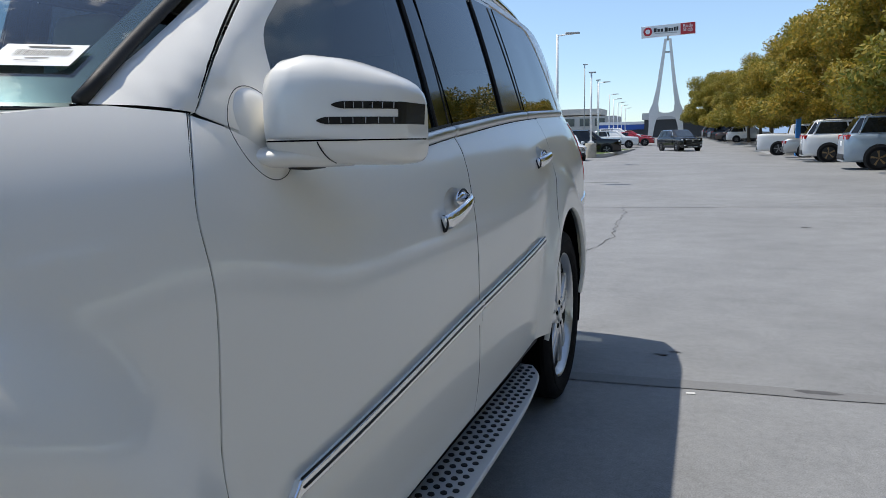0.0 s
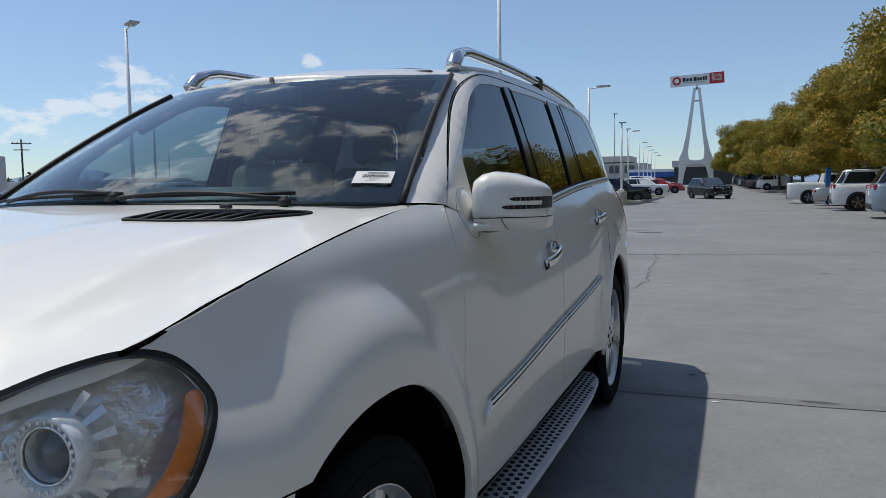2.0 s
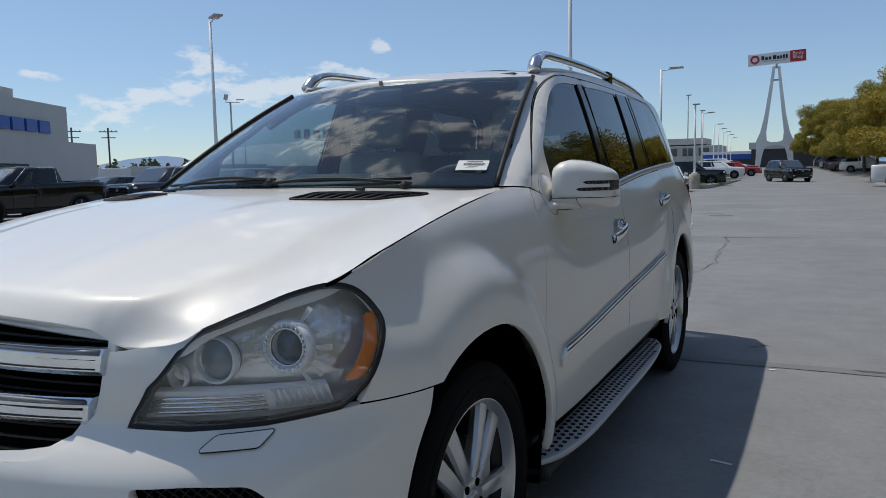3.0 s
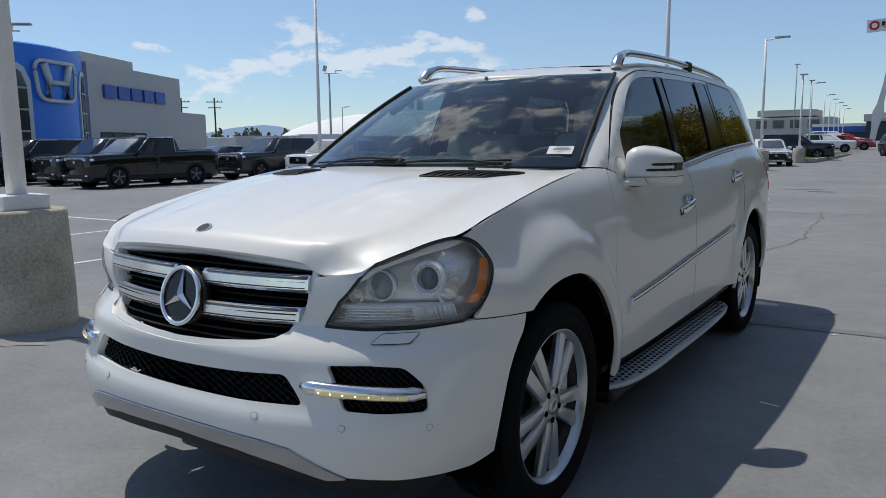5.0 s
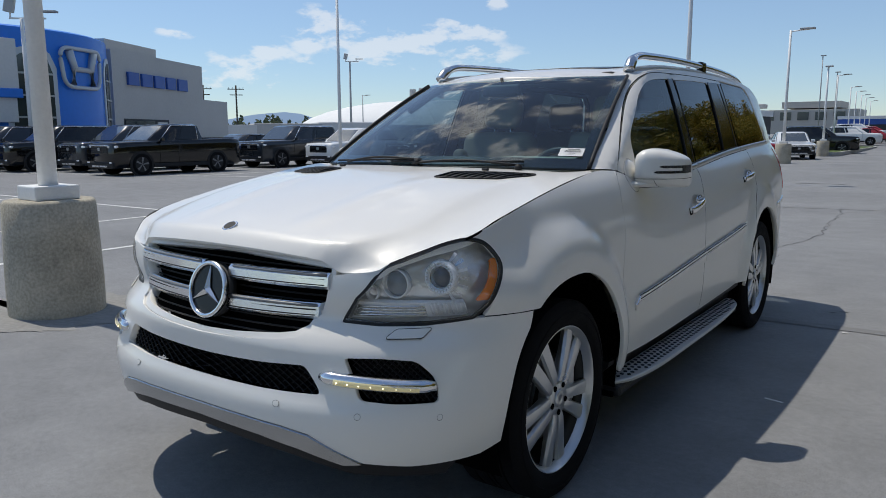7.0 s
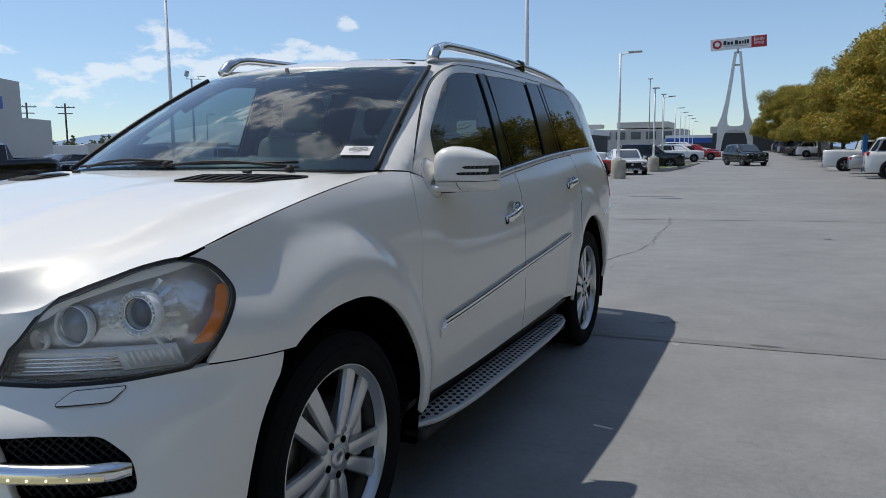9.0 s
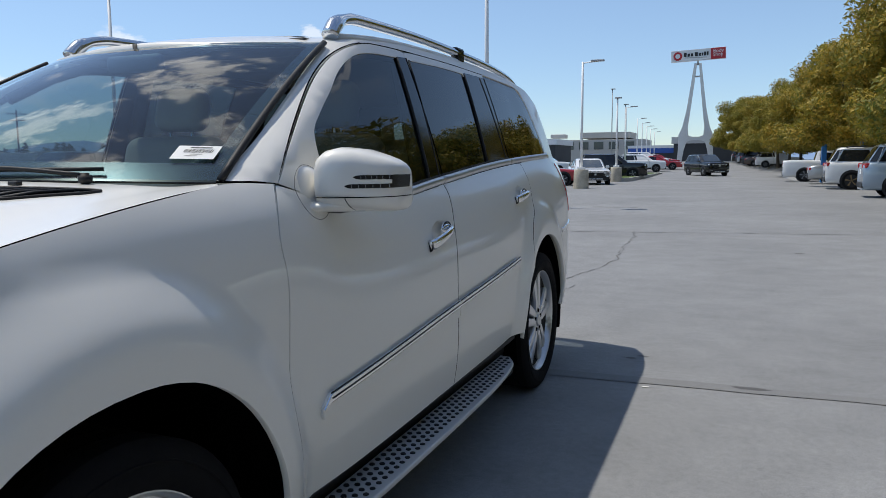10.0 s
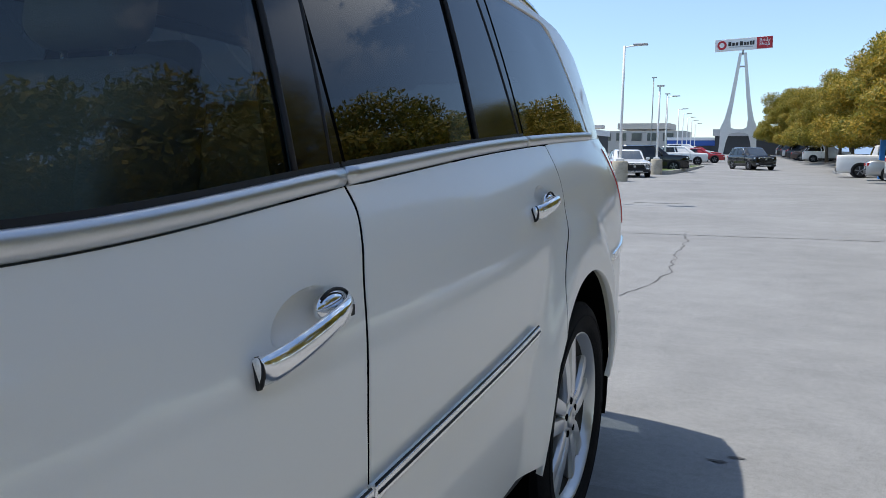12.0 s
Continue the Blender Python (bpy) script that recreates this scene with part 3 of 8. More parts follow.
HALF_BUMPER = ([at_x(0.0, 0.482), at_x(0.22, 0.480), at_x(0.40, 0.472), at_x(0.50, 0.458), at_x(0.58, 0.415), at_x(0.66, 0.372), at_x(0.78, 0.362)]
               + to_skin([(-0.56, 0.366)] + arch_between(ARCH_F, None, -0.318)[1:] + [(-0.318, 0.802), (-0.42, 0.808), (-0.52, 0.812)])
               + [at_x(0.886, 0.810), at_x(0.78, 0.797), at_x(0.66, 0.795), at_x(0.546, 0.802), at_x(0.595, 0.885), at_x(0.660, 0.974),
                  at_x(0.520, 0.952), at_x(0.512, 0.90), at_x(0.490, 0.835), at_x(0.455, 0.775), at_x(0.42, 0.752), at_x(0.36, 0.742), at_x(0.18, 0.728), at_x(0.0, 0.722)])
bumper = HALF_BUMPER + [(-p, z) for p, z in HALF_BUMPER[::-1][1:-1]]
intake_half = [at_x(0.0, 0.575), at_x(0.30, 0.577), at_x(0.535, 0.585), at_x(0.47, 0.672), at_x(0.30, 0.662), at_x(0.0, 0.655)]
intake = rounded(intake_half + [(-p, z) for p, z in intake_half[::-1][1:-1]], 0.02)
fog = rounded([at_x(0.592, 0.706), at_x(0.70, 0.708), at_x(0.790, 0.700), at_x(0.842, 0.645), at_x(0.858, 0.571), at_x(0.75, 0.572), at_x(0.652, 0.580)], 0.022)
fog_other = [(-p, z) for p, z in fog]

front_bumper = part("front_bumper", panel_mesh("front_bumper", skin, bumper, WHITE_PAINT, (intake, fog, fog_other), 0.03, 0.03, flip=False, gap=0.02), None, suv)


def bowl(c, rp, rz, depth):
    """The skin pressed in round a door handle."""
    def form(p, z):
        r = np.hypot((p - c[0]) / rp, (z - c[1]) / rz)
        q = skin(p, z)
        q[..., 0] -= depth * np.clip(1 - r * r, 0, 1) ** 0.8
        return q
    return form


def ellipse(c, a, b, n=28, lean=0.0):
    return [(c[0] + a * math.cos(w) - lean * b * math.sin(w), c[1] + b * math.sin(w) + lean * a * math.cos(w)) for w in np.linspace(0, 2 * math.pi, n, endpoint=False)]


HANDLES = {"front_door": ((1.456, 0.984), (1.680, 1.034)), "rear_door": ((2.62, 1.093), (2.855, 1.118))}


def handle_for(name, door, mirror):
    (y0, z0), (y1, z1) = HANDLES[name]
    s = -1 if mirror else 1
    path, rad = [], []
    for t in np.linspace(0, 1, 15):
        y, z = y0 + (y1 - y0) * t, z0 + (z1 - z0) * t + 0.010 * math.sin(math.pi * t)
        out = 0.004 + 0.036 * math.sin(math.pi * min(1, t * 1.02)) ** 0.55
        path.append((s * (float(side_x(np.array(y), np.array(z))) + out), y, z))
        rad.append(0.0205 - 0.007 * t)
    h = part("door_handle", tube_mesh("door_handle", path, rad, CHROME, 16, 0.56, up=(1, 0, 0)), None, door, "chrome pull handle")
    part("gasket", tube_mesh("gasket", [np.array(path[0]) + (s * 0.003, -0.0015, 0), np.array(path[0]) + (s * 0.004, 0.0015, 0)], 0.0218, BLACK, 14, 0.60, up=(1, 0, 0)), None, h, "black rubber gasket")
    cup = [(s * (float(side_x(np.array(y1), np.array(z1))) + 0.004), y1 - 0.034 + 0.042 * math.sin(w), z1 - 0.004 + 0.026 * math.cos(w)) for w in np.linspace(-0.9, 2.6, 14)]
    part("cup_seal", tube_mesh("cup_seal", cup, 0.0028, BLACK, 6), None, h, "black rubber seal of the lock cap")
    cap = bmesh.new()
    bmesh.ops.create_uvsphere(cap, u_segments=20, v_segments=12, radius=1.0)
    bmesh.ops.scale(cap, vec=(0.016, 0.038, 0.023), verts=cap.verts)
    bmesh.ops.translate(cap, vec=(s * (float(side_x(np.array(y1), np.array(z1))) - 0.004), y1 - 0.034, z1 - 0.004), verts=cap.verts)
    for q in cap.faces:
        q.smooth = True
    part("lock_cap", cap, CHROME, h, "chrome lock cap")
    part("keyhole", box_bm((0.004, 0.014, 0.016), np.array(path[12]) + (s * 0.006, 0, -0.004), 0.001), BLACK, h)


def moulding_for(name, door, mirror):
    y0, y1 = (0.674, 1.682) if name == "front_door" else (1.694, 2.535)

    def line(y, drop):
        return (y + P_SIDE, 0.660 + (y - 0.672) * 0.0812 - drop)
    tall = 0.058
    tip = [line(y0, 0.030)] if name == "front_door" else [line(y0, 0.0)]
    pts = tip + [line(y0 + 0.035, 0.0), line((y0 + y1) / 2, 0), line(y1, 0.0), line(y1, tall), line((y0 + y1) / 2, tall), line(y0 + (0.004 if name == "front_door" else 0.0), tall)]
    m = part("side_moulding", panel_mesh("side_moulding", skin, pts, WHITE_PAINT, (), 0.04, 0.012, lift=0.011, mirror=mirror), None, door)
    pts = tip + [line(y0 + (0.035 if name == "front_door" else 0.006), -0.001), line((y0 + y1) / 2, -0.001), line(y1, -0.001), line(y1, 0.019), line((y0 + y1) / 2, 0.019), line(y0 + (0.03 if name == "front_door" else 0.0), 0.019)]
    part("chrome_strip", panel_mesh("chrome_strip", skin, pts, CHROME, (), 0.04, 0.008, lift=0.0165, mirror=mirror), None, m, "chrome strip along the moulding")
    s = -1 if mirror else 1
    for drop, out, r in ((-0.0035, 0.0125, 0.0026), (0.0095, 0.0172, 0.0022), (0.0205, 0.0125, 0.0020), (tall + 0.001, 0.003, 0.0022)):
        path = [skin(np.array(q[0]), np.array(q[1])) + np.array((out, 0, 0)) for q in (line(y, drop) for y in np.linspace(y0 + (0.035 if name == "front_door" else 0.001), y1 - 0.002, 16))]
        part("moulding_groove", tube_mesh("moulding_groove", [q * (s, 1, 1) for q in path], r, BLACK, 6), None, m, "thin dark line")


# side windows and their frames on the glasshouse
def belt(y, dz):
    return (y, float(z_top(y)) + dz)


def belt_bar(y0, y1, s):
    """The rounded strip under the side windows."""
    ys = np.linspace(y0 + 0.002, y1 - 0.002, 28)
    path = [(s * (float(house_x(y, z_top(y) + 0.0135)) + 0.003), y, float(z_top(y)) + 0.0135) for y in ys]
    return tube_mesh("belt_strip", path, 0.0110, SATIN, 14, 1.45)


def below(y0, y1, dz=0.030, n=6):
    return [belt(y, dz) for y in np.linspace(y0, y1, n)]


DOOR_LINE = bend([(0.648, 1.232), (0.735, 1.32), (0.90, 1.442), (1.08, 1.560), (1.25, 1.650), (1.42, 1.705), (1.65, 1.726), (2.3, 1.742), (2.815, 1.742)], 5)
WIN_F = bend([(0.880, 1.20), (0.890, 1.275), (0.905, 1.370), (0.984, 1.436), (1.083, 1.502), (1.21, 1.588), (1.36, 1.652), (1.52, 1.678), (1.712, 1.689)], 5)
WIN_FRONT = WIN_F + below(1.668, 0.884)
WIN_REAR = rounded([(1.83, 1.692), (2.20, 1.706), (2.500, 1.708)] + below(2.445, 1.765), [0.03, 0, 0.03] + [0.012] + [0] * 4 + [0.012])
WIN_QUARTER = rounded([(2.755, 1.710), (3.10, 1.716), (3.40, 1.710), (3.52, 1.640)] + below(3.70, 2.785), [0.03, 0, 0.05, 0.10, 0.02, 0, 0, 0, 0, 0.012])
FRAME = ([(float(screen_y(z)) + 0.002, z) for z in np.linspace(1.240, 1.684, 14)] + [(y, float(z_edge(y))) for y in np.linspace(1.30, 3.70, 24)]
         + [(3.98, 1.66), (4.06, 1.50), (4.12, 1.32)] + side_line(4.12, 3.745, 4)[1:] + [belt(3.742, 0.03)]
         + bend([(3.735, 1.345), (3.555, 1.655), (3.43, 1.727), (3.10, 1.738), (2.82, 1.744)], 5) + DOOR_LINE[::-1][1:] + [(0.57, 1.238)])
FRONT_FRAME = [q for q in shrink(DOOR_LINE + [(2.815, 1.2), (0.9, 1.1)], 0.004)[:len(DOOR_LINE)] if q[0] < 1.80] + [(1.80, 1.722), belt(1.79, 0.002)] + side_line(1.78, 0.66, 16, 0.002)
REAR_FRAME = [(1.806, 1.722)] + [q for q in shrink(DOOR_LINE + [(2.815, 1.2), (0.9, 1.1)], 0.004)[:len(DOOR_LINE)] if q[0] > 1.82] + [(2.82, 1.70), belt(2.83, 0.002)] + side_line(2.80, 1.80, 16, 0.002)
C_PILLAR = [(2.826, 1.735), (3.43, 1.722), (3.55, 1.65), belt(3.735, 0.03)] + below(3.72, 2.845, 0.004)

def wing_mirror(door, mirror):
    s = -1 if mirror else 1
    split = 1.189
    rings = [(0.876, 0.842, 0.052, 1.168, 1.288), (0.884, 0.845, 0.076, 1.160, 1.305), (0.905, 0.854, 0.095, 1.155, 1.319), (0.935, 0.868, 0.104, 1.152, 1.326), (0.98, 0.892, 0.106, 1.149, 1.320),
             (1.02, 0.916, 0.098, 1.147, 1.305), (1.045, 0.933, 0.088, 1.146, 1.293), (1.058, 0.943, 0.076, 1.147, 1.284), (1.066, 0.950, 0.064, 1.150, 1.274), (1.070, 0.954, 0.048, 1.156, 1.262)]

    def shell(name, low, high, swell):
        """The housing between two heights."""
        sides, verts, faces = 40, [], []
        for x, yc, hy, z0, z1 in rings:
            for k in range(sides):
                w = 2 * math.pi * k / sides
                c, d = math.cos(w), math.sin(w)
                e = 2 / 3.4
                z = (z0 + z1) / 2 + (z1 - z0) / 2 * math.copysign(abs(d) ** e, d)
                verts.append((s * (x + (swell if x > 1 else 0)), yc + (hy + swell) * math.copysign(abs(c) ** e, c), min(max(z, low), high)))
        for i in range(len(rings) - 1):
            for k in range(sides):
                j = (k + 1) % sides
                f = (i * sides + k, i * sides + j, (i + 1) * sides + j, (i + 1) * sides + k)
                faces.append(f if s < 0 else f[::-1])
        n = len(rings) * sides
        faces += [tuple(range(sides)), tuple(range(n - sides, n))[::-1]] if s > 0 else [tuple(range(sides))[::-1], tuple(range(n - sides, n))]
        return sharp(mesh_of(name, verts, faces, WHITE_PAINT), 42)
    m = part("wing_mirror", shell("wing_mirror", split + 0.0012, 9.0, 0.0), None, door, "white wing mirror with two turn-signal strips")
    lower = part("lower_shell", shell("lower_shell", 0.0, split - 0.0012, 0.0012), None, m)
    part("seam", shell("seam", split - 0.004, split + 0.004, -0.0025), None, m, "dark seam between the shells").data.materials[0] = VOID
    # rounded plate on the door and the flat arm that carries the housing
    v, f = [], []
    for i in range(9):
        a = math.pi / 2 * i / 8
        for k in range(32):
            w = 2 * math.pi * k / 32
            v.append((s * (0.835 + 0.036 * math.sin(a) ** 0.9), 0.792 + 0.078 * math.cos(a) * math.cos(w) * (1.0 if math.cos(w) < 0 else 1.15) + 0.012 * math.sin(a), 1.196 + math.cos(a) * math.sin(w) * (0.080 if math.sin(w) > 0 else 0.066)))
    for i in range(8):
        for k in range(32):
            q = (i * 32 + k, i * 32 + (k + 1) % 32, (i + 1) * 32 + (k + 1) % 32, (i + 1) * 32 + k)
            f.append(q if s > 0 else q[::-1])
    part("mirror_foot", mesh_of("mirror_foot", v, f, WHITE_PAINT), None, m)
    rim = [(s * 0.8415, 0.792 + 0.079 * math.cos(w) * (1.0 if math.cos(w) < 0 else 1.15), 1.196 + math.sin(w) * (0.082 if math.sin(w) > 0 else 0.068)) for w in np.linspace(0, 2 * math.pi, 40, endpoint=False)]
    part("foot_seal", tube_mesh("foot_seal", [(s * (float(house_x(y, z) if z > z_top(y) else side_x(np.array(y), np.array(z))) - 0.0004), y, z) for _, y, z in rim], 0.0009, BLACK, 6, closed=True), None, m)
    path = [(0.80, 0.785, 1.162), (0.842, 0.800, 1.162), (0.865, 0.808, 1.164), (0.89, 0.830, 1.166), (0.93, 0.865, 1.166), (0.97, 0.895, 1.166)]
    part("mirror_arm", tube_mesh("mirror_arm", [(s * x, y, z) for x, y, z in path], [0.046, 0.054, 0.062, 0.068, 0.072, 0.070], WHITE_PAINT, 24, 0.29), None, lower)
    part("arm_gasket", tube_mesh("arm_gasket", [(s * 0.875, 0.85, 1.150), (s * 0.900, 0.868, 1.147), (s * 0.925, 0.885, 1.150)], 0.018, BLACK, 10, 0.4), None, lower, "black plastic below the arm")

    def front_of(x, z, out):
        """A place on the front of the housing."""
        i = min(max(k for k in range(len(rings)) if rings[k][0] <= x + 1e-6), len(rings) - 2)
        t = (x - rings[i][0]) / (rings[i + 1][0] - rings[i][0])
        yc, hy, z0, z1 = (rings[i][k] + (rings[i + 1][k] - rings[i][k]) * t for k in (1, 2, 3, 4))
        d = min(1.0, abs((z - (z0 + z1) / 2) / ((z1 - z0) / 2)))
        return np.array((s * (x + out * 0.6), yc - hy * (1 - d ** 3.4) ** (1 / 3.4) - out, z))

    def patch(name, rows, material, parent, label="", out=0.0012):
        """A thin raised strip; rows of x, foot and head."""
        v, f = [], []
        for x, a, b, *deep_in in rows:
            d = np.array((0.0, deep_in[0] if deep_in else 0.0, 0.0))
            v += [front_of(x, a, -0.001) + d, front_of(x, a, out) + d, front_of(x, b, out) + d, front_of(x, b, -0.001) + d]
        for i in range(len(rows) - 1):
            for k in range(3):
                q = (4 * i + k, 4 * i + 4 + k, 4 * i + 5 + k, 4 * i + 1 + k)
                f.append(q if s > 0 else q[::-1])
        return part(name, mesh_of(name, v, f, material, False), None, parent, label)
    part("shell_split", tube_mesh("shell_split", [front_of(0.968 + 0.008 * t, split - 0.002 - 0.034 * t, 0.0016) for t in np.linspace(0, 1, 6)], 0.0011, BLACK, 6), None, lower)
    part_end = patch("signal_end", [(x, 1.2135, 1.2495) for x in np.linspace(1.0640, 1.0692, 3)] + [(1.0698, 1.2138, 1.2490, d) for d in (0.010, 0.030, 0.055, 0.080)], GLOSS_BLACK, m, "dark end piece of the turn signal")
    for z, x0 in ((1.2435, 0.990), (1.2195, 0.970)):
        xs = np.linspace(x0, 1.0645, 16)
        tip = np.minimum(1.0, np.sqrt((xs - x0) / 0.014 + 0.02))
        strip = patch("signal_strip", [(float(x), z - 0.0060 * float(h), z + 0.0055 * float(h)) for x, h in zip(xs, tip)], GLOSS_BLACK, part_end, "dark glossy turn-signal strip")
        strip.parent = m
        for k in range(6):
            x = x0 + 0.016 + k * (1.060 - x0 - 0.016) / 5
            patch("signal_tick", [(x, z - 0.0048, z + 0.0044), (x + 0.0009, z - 0.0048, z + 0.0044)], POLISHED_GREY, strip, "pale divider", 0.0018)
    part("mirror_glass", box_bm((0.125, 0.004, 0.10), (s * 0.968, 0.998, 1.240), 0.001, Matrix.Rotation(radians(s * 14), 4, "Z")), CHROME, m)


def body_side(mirror):
    s = -1 if mirror else 1
    part("fender", panel_mesh("fender", skin, fender, WHITE_PAINT, (), 0.028, 0.02, mirror=mirror, gap=0.018), None, suv)
    for name, outline in (("front_door", front_door), ("rear_door", rear_door)):
        (y0, z0), (y1, z1) = HANDLES[name]
        c = ((y0 + y1) / 2 + 0.02 + P_SIDE, (z0 + z1) / 2 + 0.012)
        hole = ellipse(c, 0.088, 0.042, 28, 0.16)
        door = part(name, panel_mesh(name, skin, shrink(outline, 0.0050), WHITE_PAINT, (hole,), 0.032, 0.02, mirror=mirror, gap=0.02), None, suv)
        part("handle_recess", panel_mesh("handle_recess", bowl(c, 0.092, 0.045, 0.030), hole, WHITE_PAINT, (), 0.012, 0.0, mirror=mirror), None, door)
        handle_for(name, door, mirror)
        moulding_for(name, door, mirror)
        frame_line, win, tint = (FRONT_FRAME, WIN_FRONT, GLASS_FRONT) if name == "front_door" else (REAR_FRAME, WIN_REAR, GLASS_DARK)
        part("window_frame", panel_mesh("window_frame", house, frame_line, WHITE_PAINT, (shrink(win, -0.004),), 0.03, 0.004, mirror=mirror), None, door)
        part("frame_lining", panel_mesh("frame_lining", house, frame_line, DARK_TRIM, (shrink(win, 0.004),), 0.05, 0.0, lift=-0.012, mirror=mirror), None, door, "dark inner window lining")
        glass = part("window", panel_mesh("window", house, shrink(win, -0.003), tint, (), 0.05, 0.0, lift=-0.004, mirror=mirror), None, door, "tinted glass with sky and trees in it")
        y0, y1 = (0.884, 1.786) if name == "front_door" else (1.794, 2.82)
        part("belt_strip", belt_bar(y0, y1, s), None, door, "satin aluminium belt strip")
        seal = [belt(y, 0.026) for y in np.linspace(y0, y1, 12)] + [belt(y, 0.036) for y in np.linspace(y1, y0, 12)]
        part("window_seal", panel_mesh("window_seal", house, seal, BLACK, (), 0.04, 0.008, lift=0.004, mirror=mirror), None, door, "black rubber seal")
        if name == "front_door":
            pillar = [(1.716, 1.694), (1.803, 1.700), belt(1.80, 0.034), belt(1.66, 0.034)]
            wing_mirror(door, mirror)
            edges = [((1.714, 1.690), belt(1.664, 0.036), 0.0055), ((1.803, 1.700), belt(1.803, 0.036), 0.004)]
        else:
            pillar = [(1.809, 1.700), (1.829, 1.696), belt(1.764, 0.034), belt(1.806, 0.034)]
            part("door_pillar", panel_mesh("door_pillar", house, rounded([(2.503, 1.716), (2.815, 1.722), belt(2.82, 0.034), belt(2.449, 0.034)], 0.006), PILLAR, (), 0.05, 0.008, lift=0.003, mirror=mirror), None, door, "gloss black window pillar")
            edges = [((1.829, 1.694), belt(1.765, 0.036), 0.0052), ((2.503, 1.708), belt(2.448, 0.036), 0.0062), ((2.74, 1.714), belt(2.775, 0.036), 0.0065), ((2.815, 1.72), belt(2.822, 0.036), 0.004)]
        for head, foot, r in edges:
            line = [(head[0] + (foot[0] - head[0]) * t, head[1] + (foot[1] - head[1]) * t) for t in np.linspace(0, 1, 8)]
            part("window_rubber", tube_mesh("window_rubber", [(s * (float(house_x(y, z)) + 0.0015), y, z) for y, z in line], r, VOID, 8, 1.0, up=(0, 0, 1)) if r < 0.005 else tube_mesh("window_rubber", [(s * (float(house_x(y, z)) - r * 0.5 + 0.003), y, z) for y, z in line], r, BLACK, 8), None, door, "black window rubber")
        if name == "rear_door":
            continue
        part("door_pillar", panel_mesh("door_pillar", house, pillar, PILLAR, (), 0.05, 0.008, lift=0.003, mirror=mirror), None, door, "gloss black window pillar")
    part("rear_quarter", panel_mesh("rear_quarter", skin, shrink(quarter, 0.002), WHITE_PAINT, (), 0.032, 0.02, mirror=mirror, gap=0.02), None, suv)
    side = part("side_frame", panel_mesh("side_frame", house, FRAME, WHITE_PAINT, (), 0.03, 0.02, mirror=mirror, gap=0.02), None, suv)
    part("quarter_surround", panel_mesh("quarter_surround", house, C_PILLAR, PILLAR, (shrink(WIN_QUARTER, 0.004),), 0.04, 0.006, lift=-0.003, mirror=mirror), None, side)
    part("quarter_window", panel_mesh("quarter_window", house, WIN_QUARTER, GLASS_DARK, (), 0.05, 0.0, lift=-0.001, mirror=mirror), None, side, "dark tinted rear side glass")
    part("belt_strip", belt_bar(2.828, 3.735, s), None, side, "satin aluminium belt strip")
    path = dense([(1.08, 1.566), (1.25, 1.658), (1.42, 1.714), (1.65, 1.735), (2.3, 1.751), (2.815, 1.752), (3.10, 1.750), (3.43, 1.738), (3.567, 1.660), (3.76, 1.340)], 0.08, False)
    part("side_lining", tube_mesh("side_lining", [(s * (float(house_x(y, z)) - 0.036), y, z - 0.034) for y, z in path], 0.022, DARK_TRIM, 10), None, side, "dark inner roof lining")
    # dark rubber in the shut lines
    for nm, line in (("door_gap", CUT_A), ("door_gap", CUT_B), ("door_gap", CUT_C)):
        path = [skin(np.array(p), np.array(z)) - np.array((0.0054, 0, 0)) for p, z in to_skin(dense(line, 0.03, False))]
        part(nm, tube_mesh(nm, [q * (s, 1, 1) for q in path], 0.0050, VOID, 6), None, suv, "dark door gap")
    path = [np.array((float(hood_x(y)) - 0.003, y, float(hood_z(y)) - 0.0045)) for y in np.linspace(-0.525, 0.45, 40)]
    part("bonnet_gap", tube_mesh("bonnet_gap", [q * (s, 1, 1) for q in path], 0.0042, VOID, 6), None, suv, "dark bonnet gap")
    path = [np.array(house(np.array(y), np.array(z))) - np.array((0.003, 0, 0)) for y, z in dense(DOOR_LINE, 0.03, False)]
    part("door_gap", tube_mesh("door_gap", [q * (s, 1, 1) for q in path], 0.0030, VOID, 6), None, suv, "dark door gap")
    path = [skin(np.array(p), np.array(z)) + np.array((-0.002, 0.003, 0)) for p, z in to_skin(dense([(-0.322, 0.804), (-0.42, 0.810), (-0.52, 0.8145)], 0.02, False))]
    part("bumper_gap", tube_mesh("bumper_gap", [q * (s, 1, 1) for q in path], 0.003, VOID, 6), None, suv, "dark bumper gap")
    path = [np.array(house(np.array(y), np.array(z))) - np.array((0.003, 0, 0)) for y, z in dense([(0.505, 1.238), (0.57, 1.2365), (0.640, 1.231)], 0.02, False)]
    part("fender_gap", tube_mesh("fender_gap", [q * (s, 1, 1) for q in path], 0.003, VOID, 6), None, suv, "dark fender gap")
    # sill, step and wheel housings
    prof = [(0.78, 0.425), (0.918, 0.408), (0.916, 0.388), (0.900, 0.372), (0.862, 0.338), (0.852, 0.300), (0.838, 0.235), (0.78, 0.235)]
    ends = [0.46, 0.50, 1.5, 2.54, 2.60]
    v = [(s * x, y, z) for y in ends for x, z in prof]
    n = len(prof)
    f = [(i * n + k, (i + 1) * n + k, (i + 1) * n + (k + 1) % n, i * n + (k + 1) % n) for i in range(len(ends) - 1) for k in range(n)] + [tuple(range(n)), tuple(range((len(ends) - 1) * n, len(ends) * n))]
    part("sill", sharp(mesh_of("sill", v, f, BLACK), 30), None, suv, "black plastic sill")
    outer = bend([(0.912, 0.525), (0.960, 0.65), (0.990, 0.88), (0.996, 1.20), (0.996, 1.80), (0.986, 2.15), (0.960, 2.40), (0.915, 2.510)], 5)
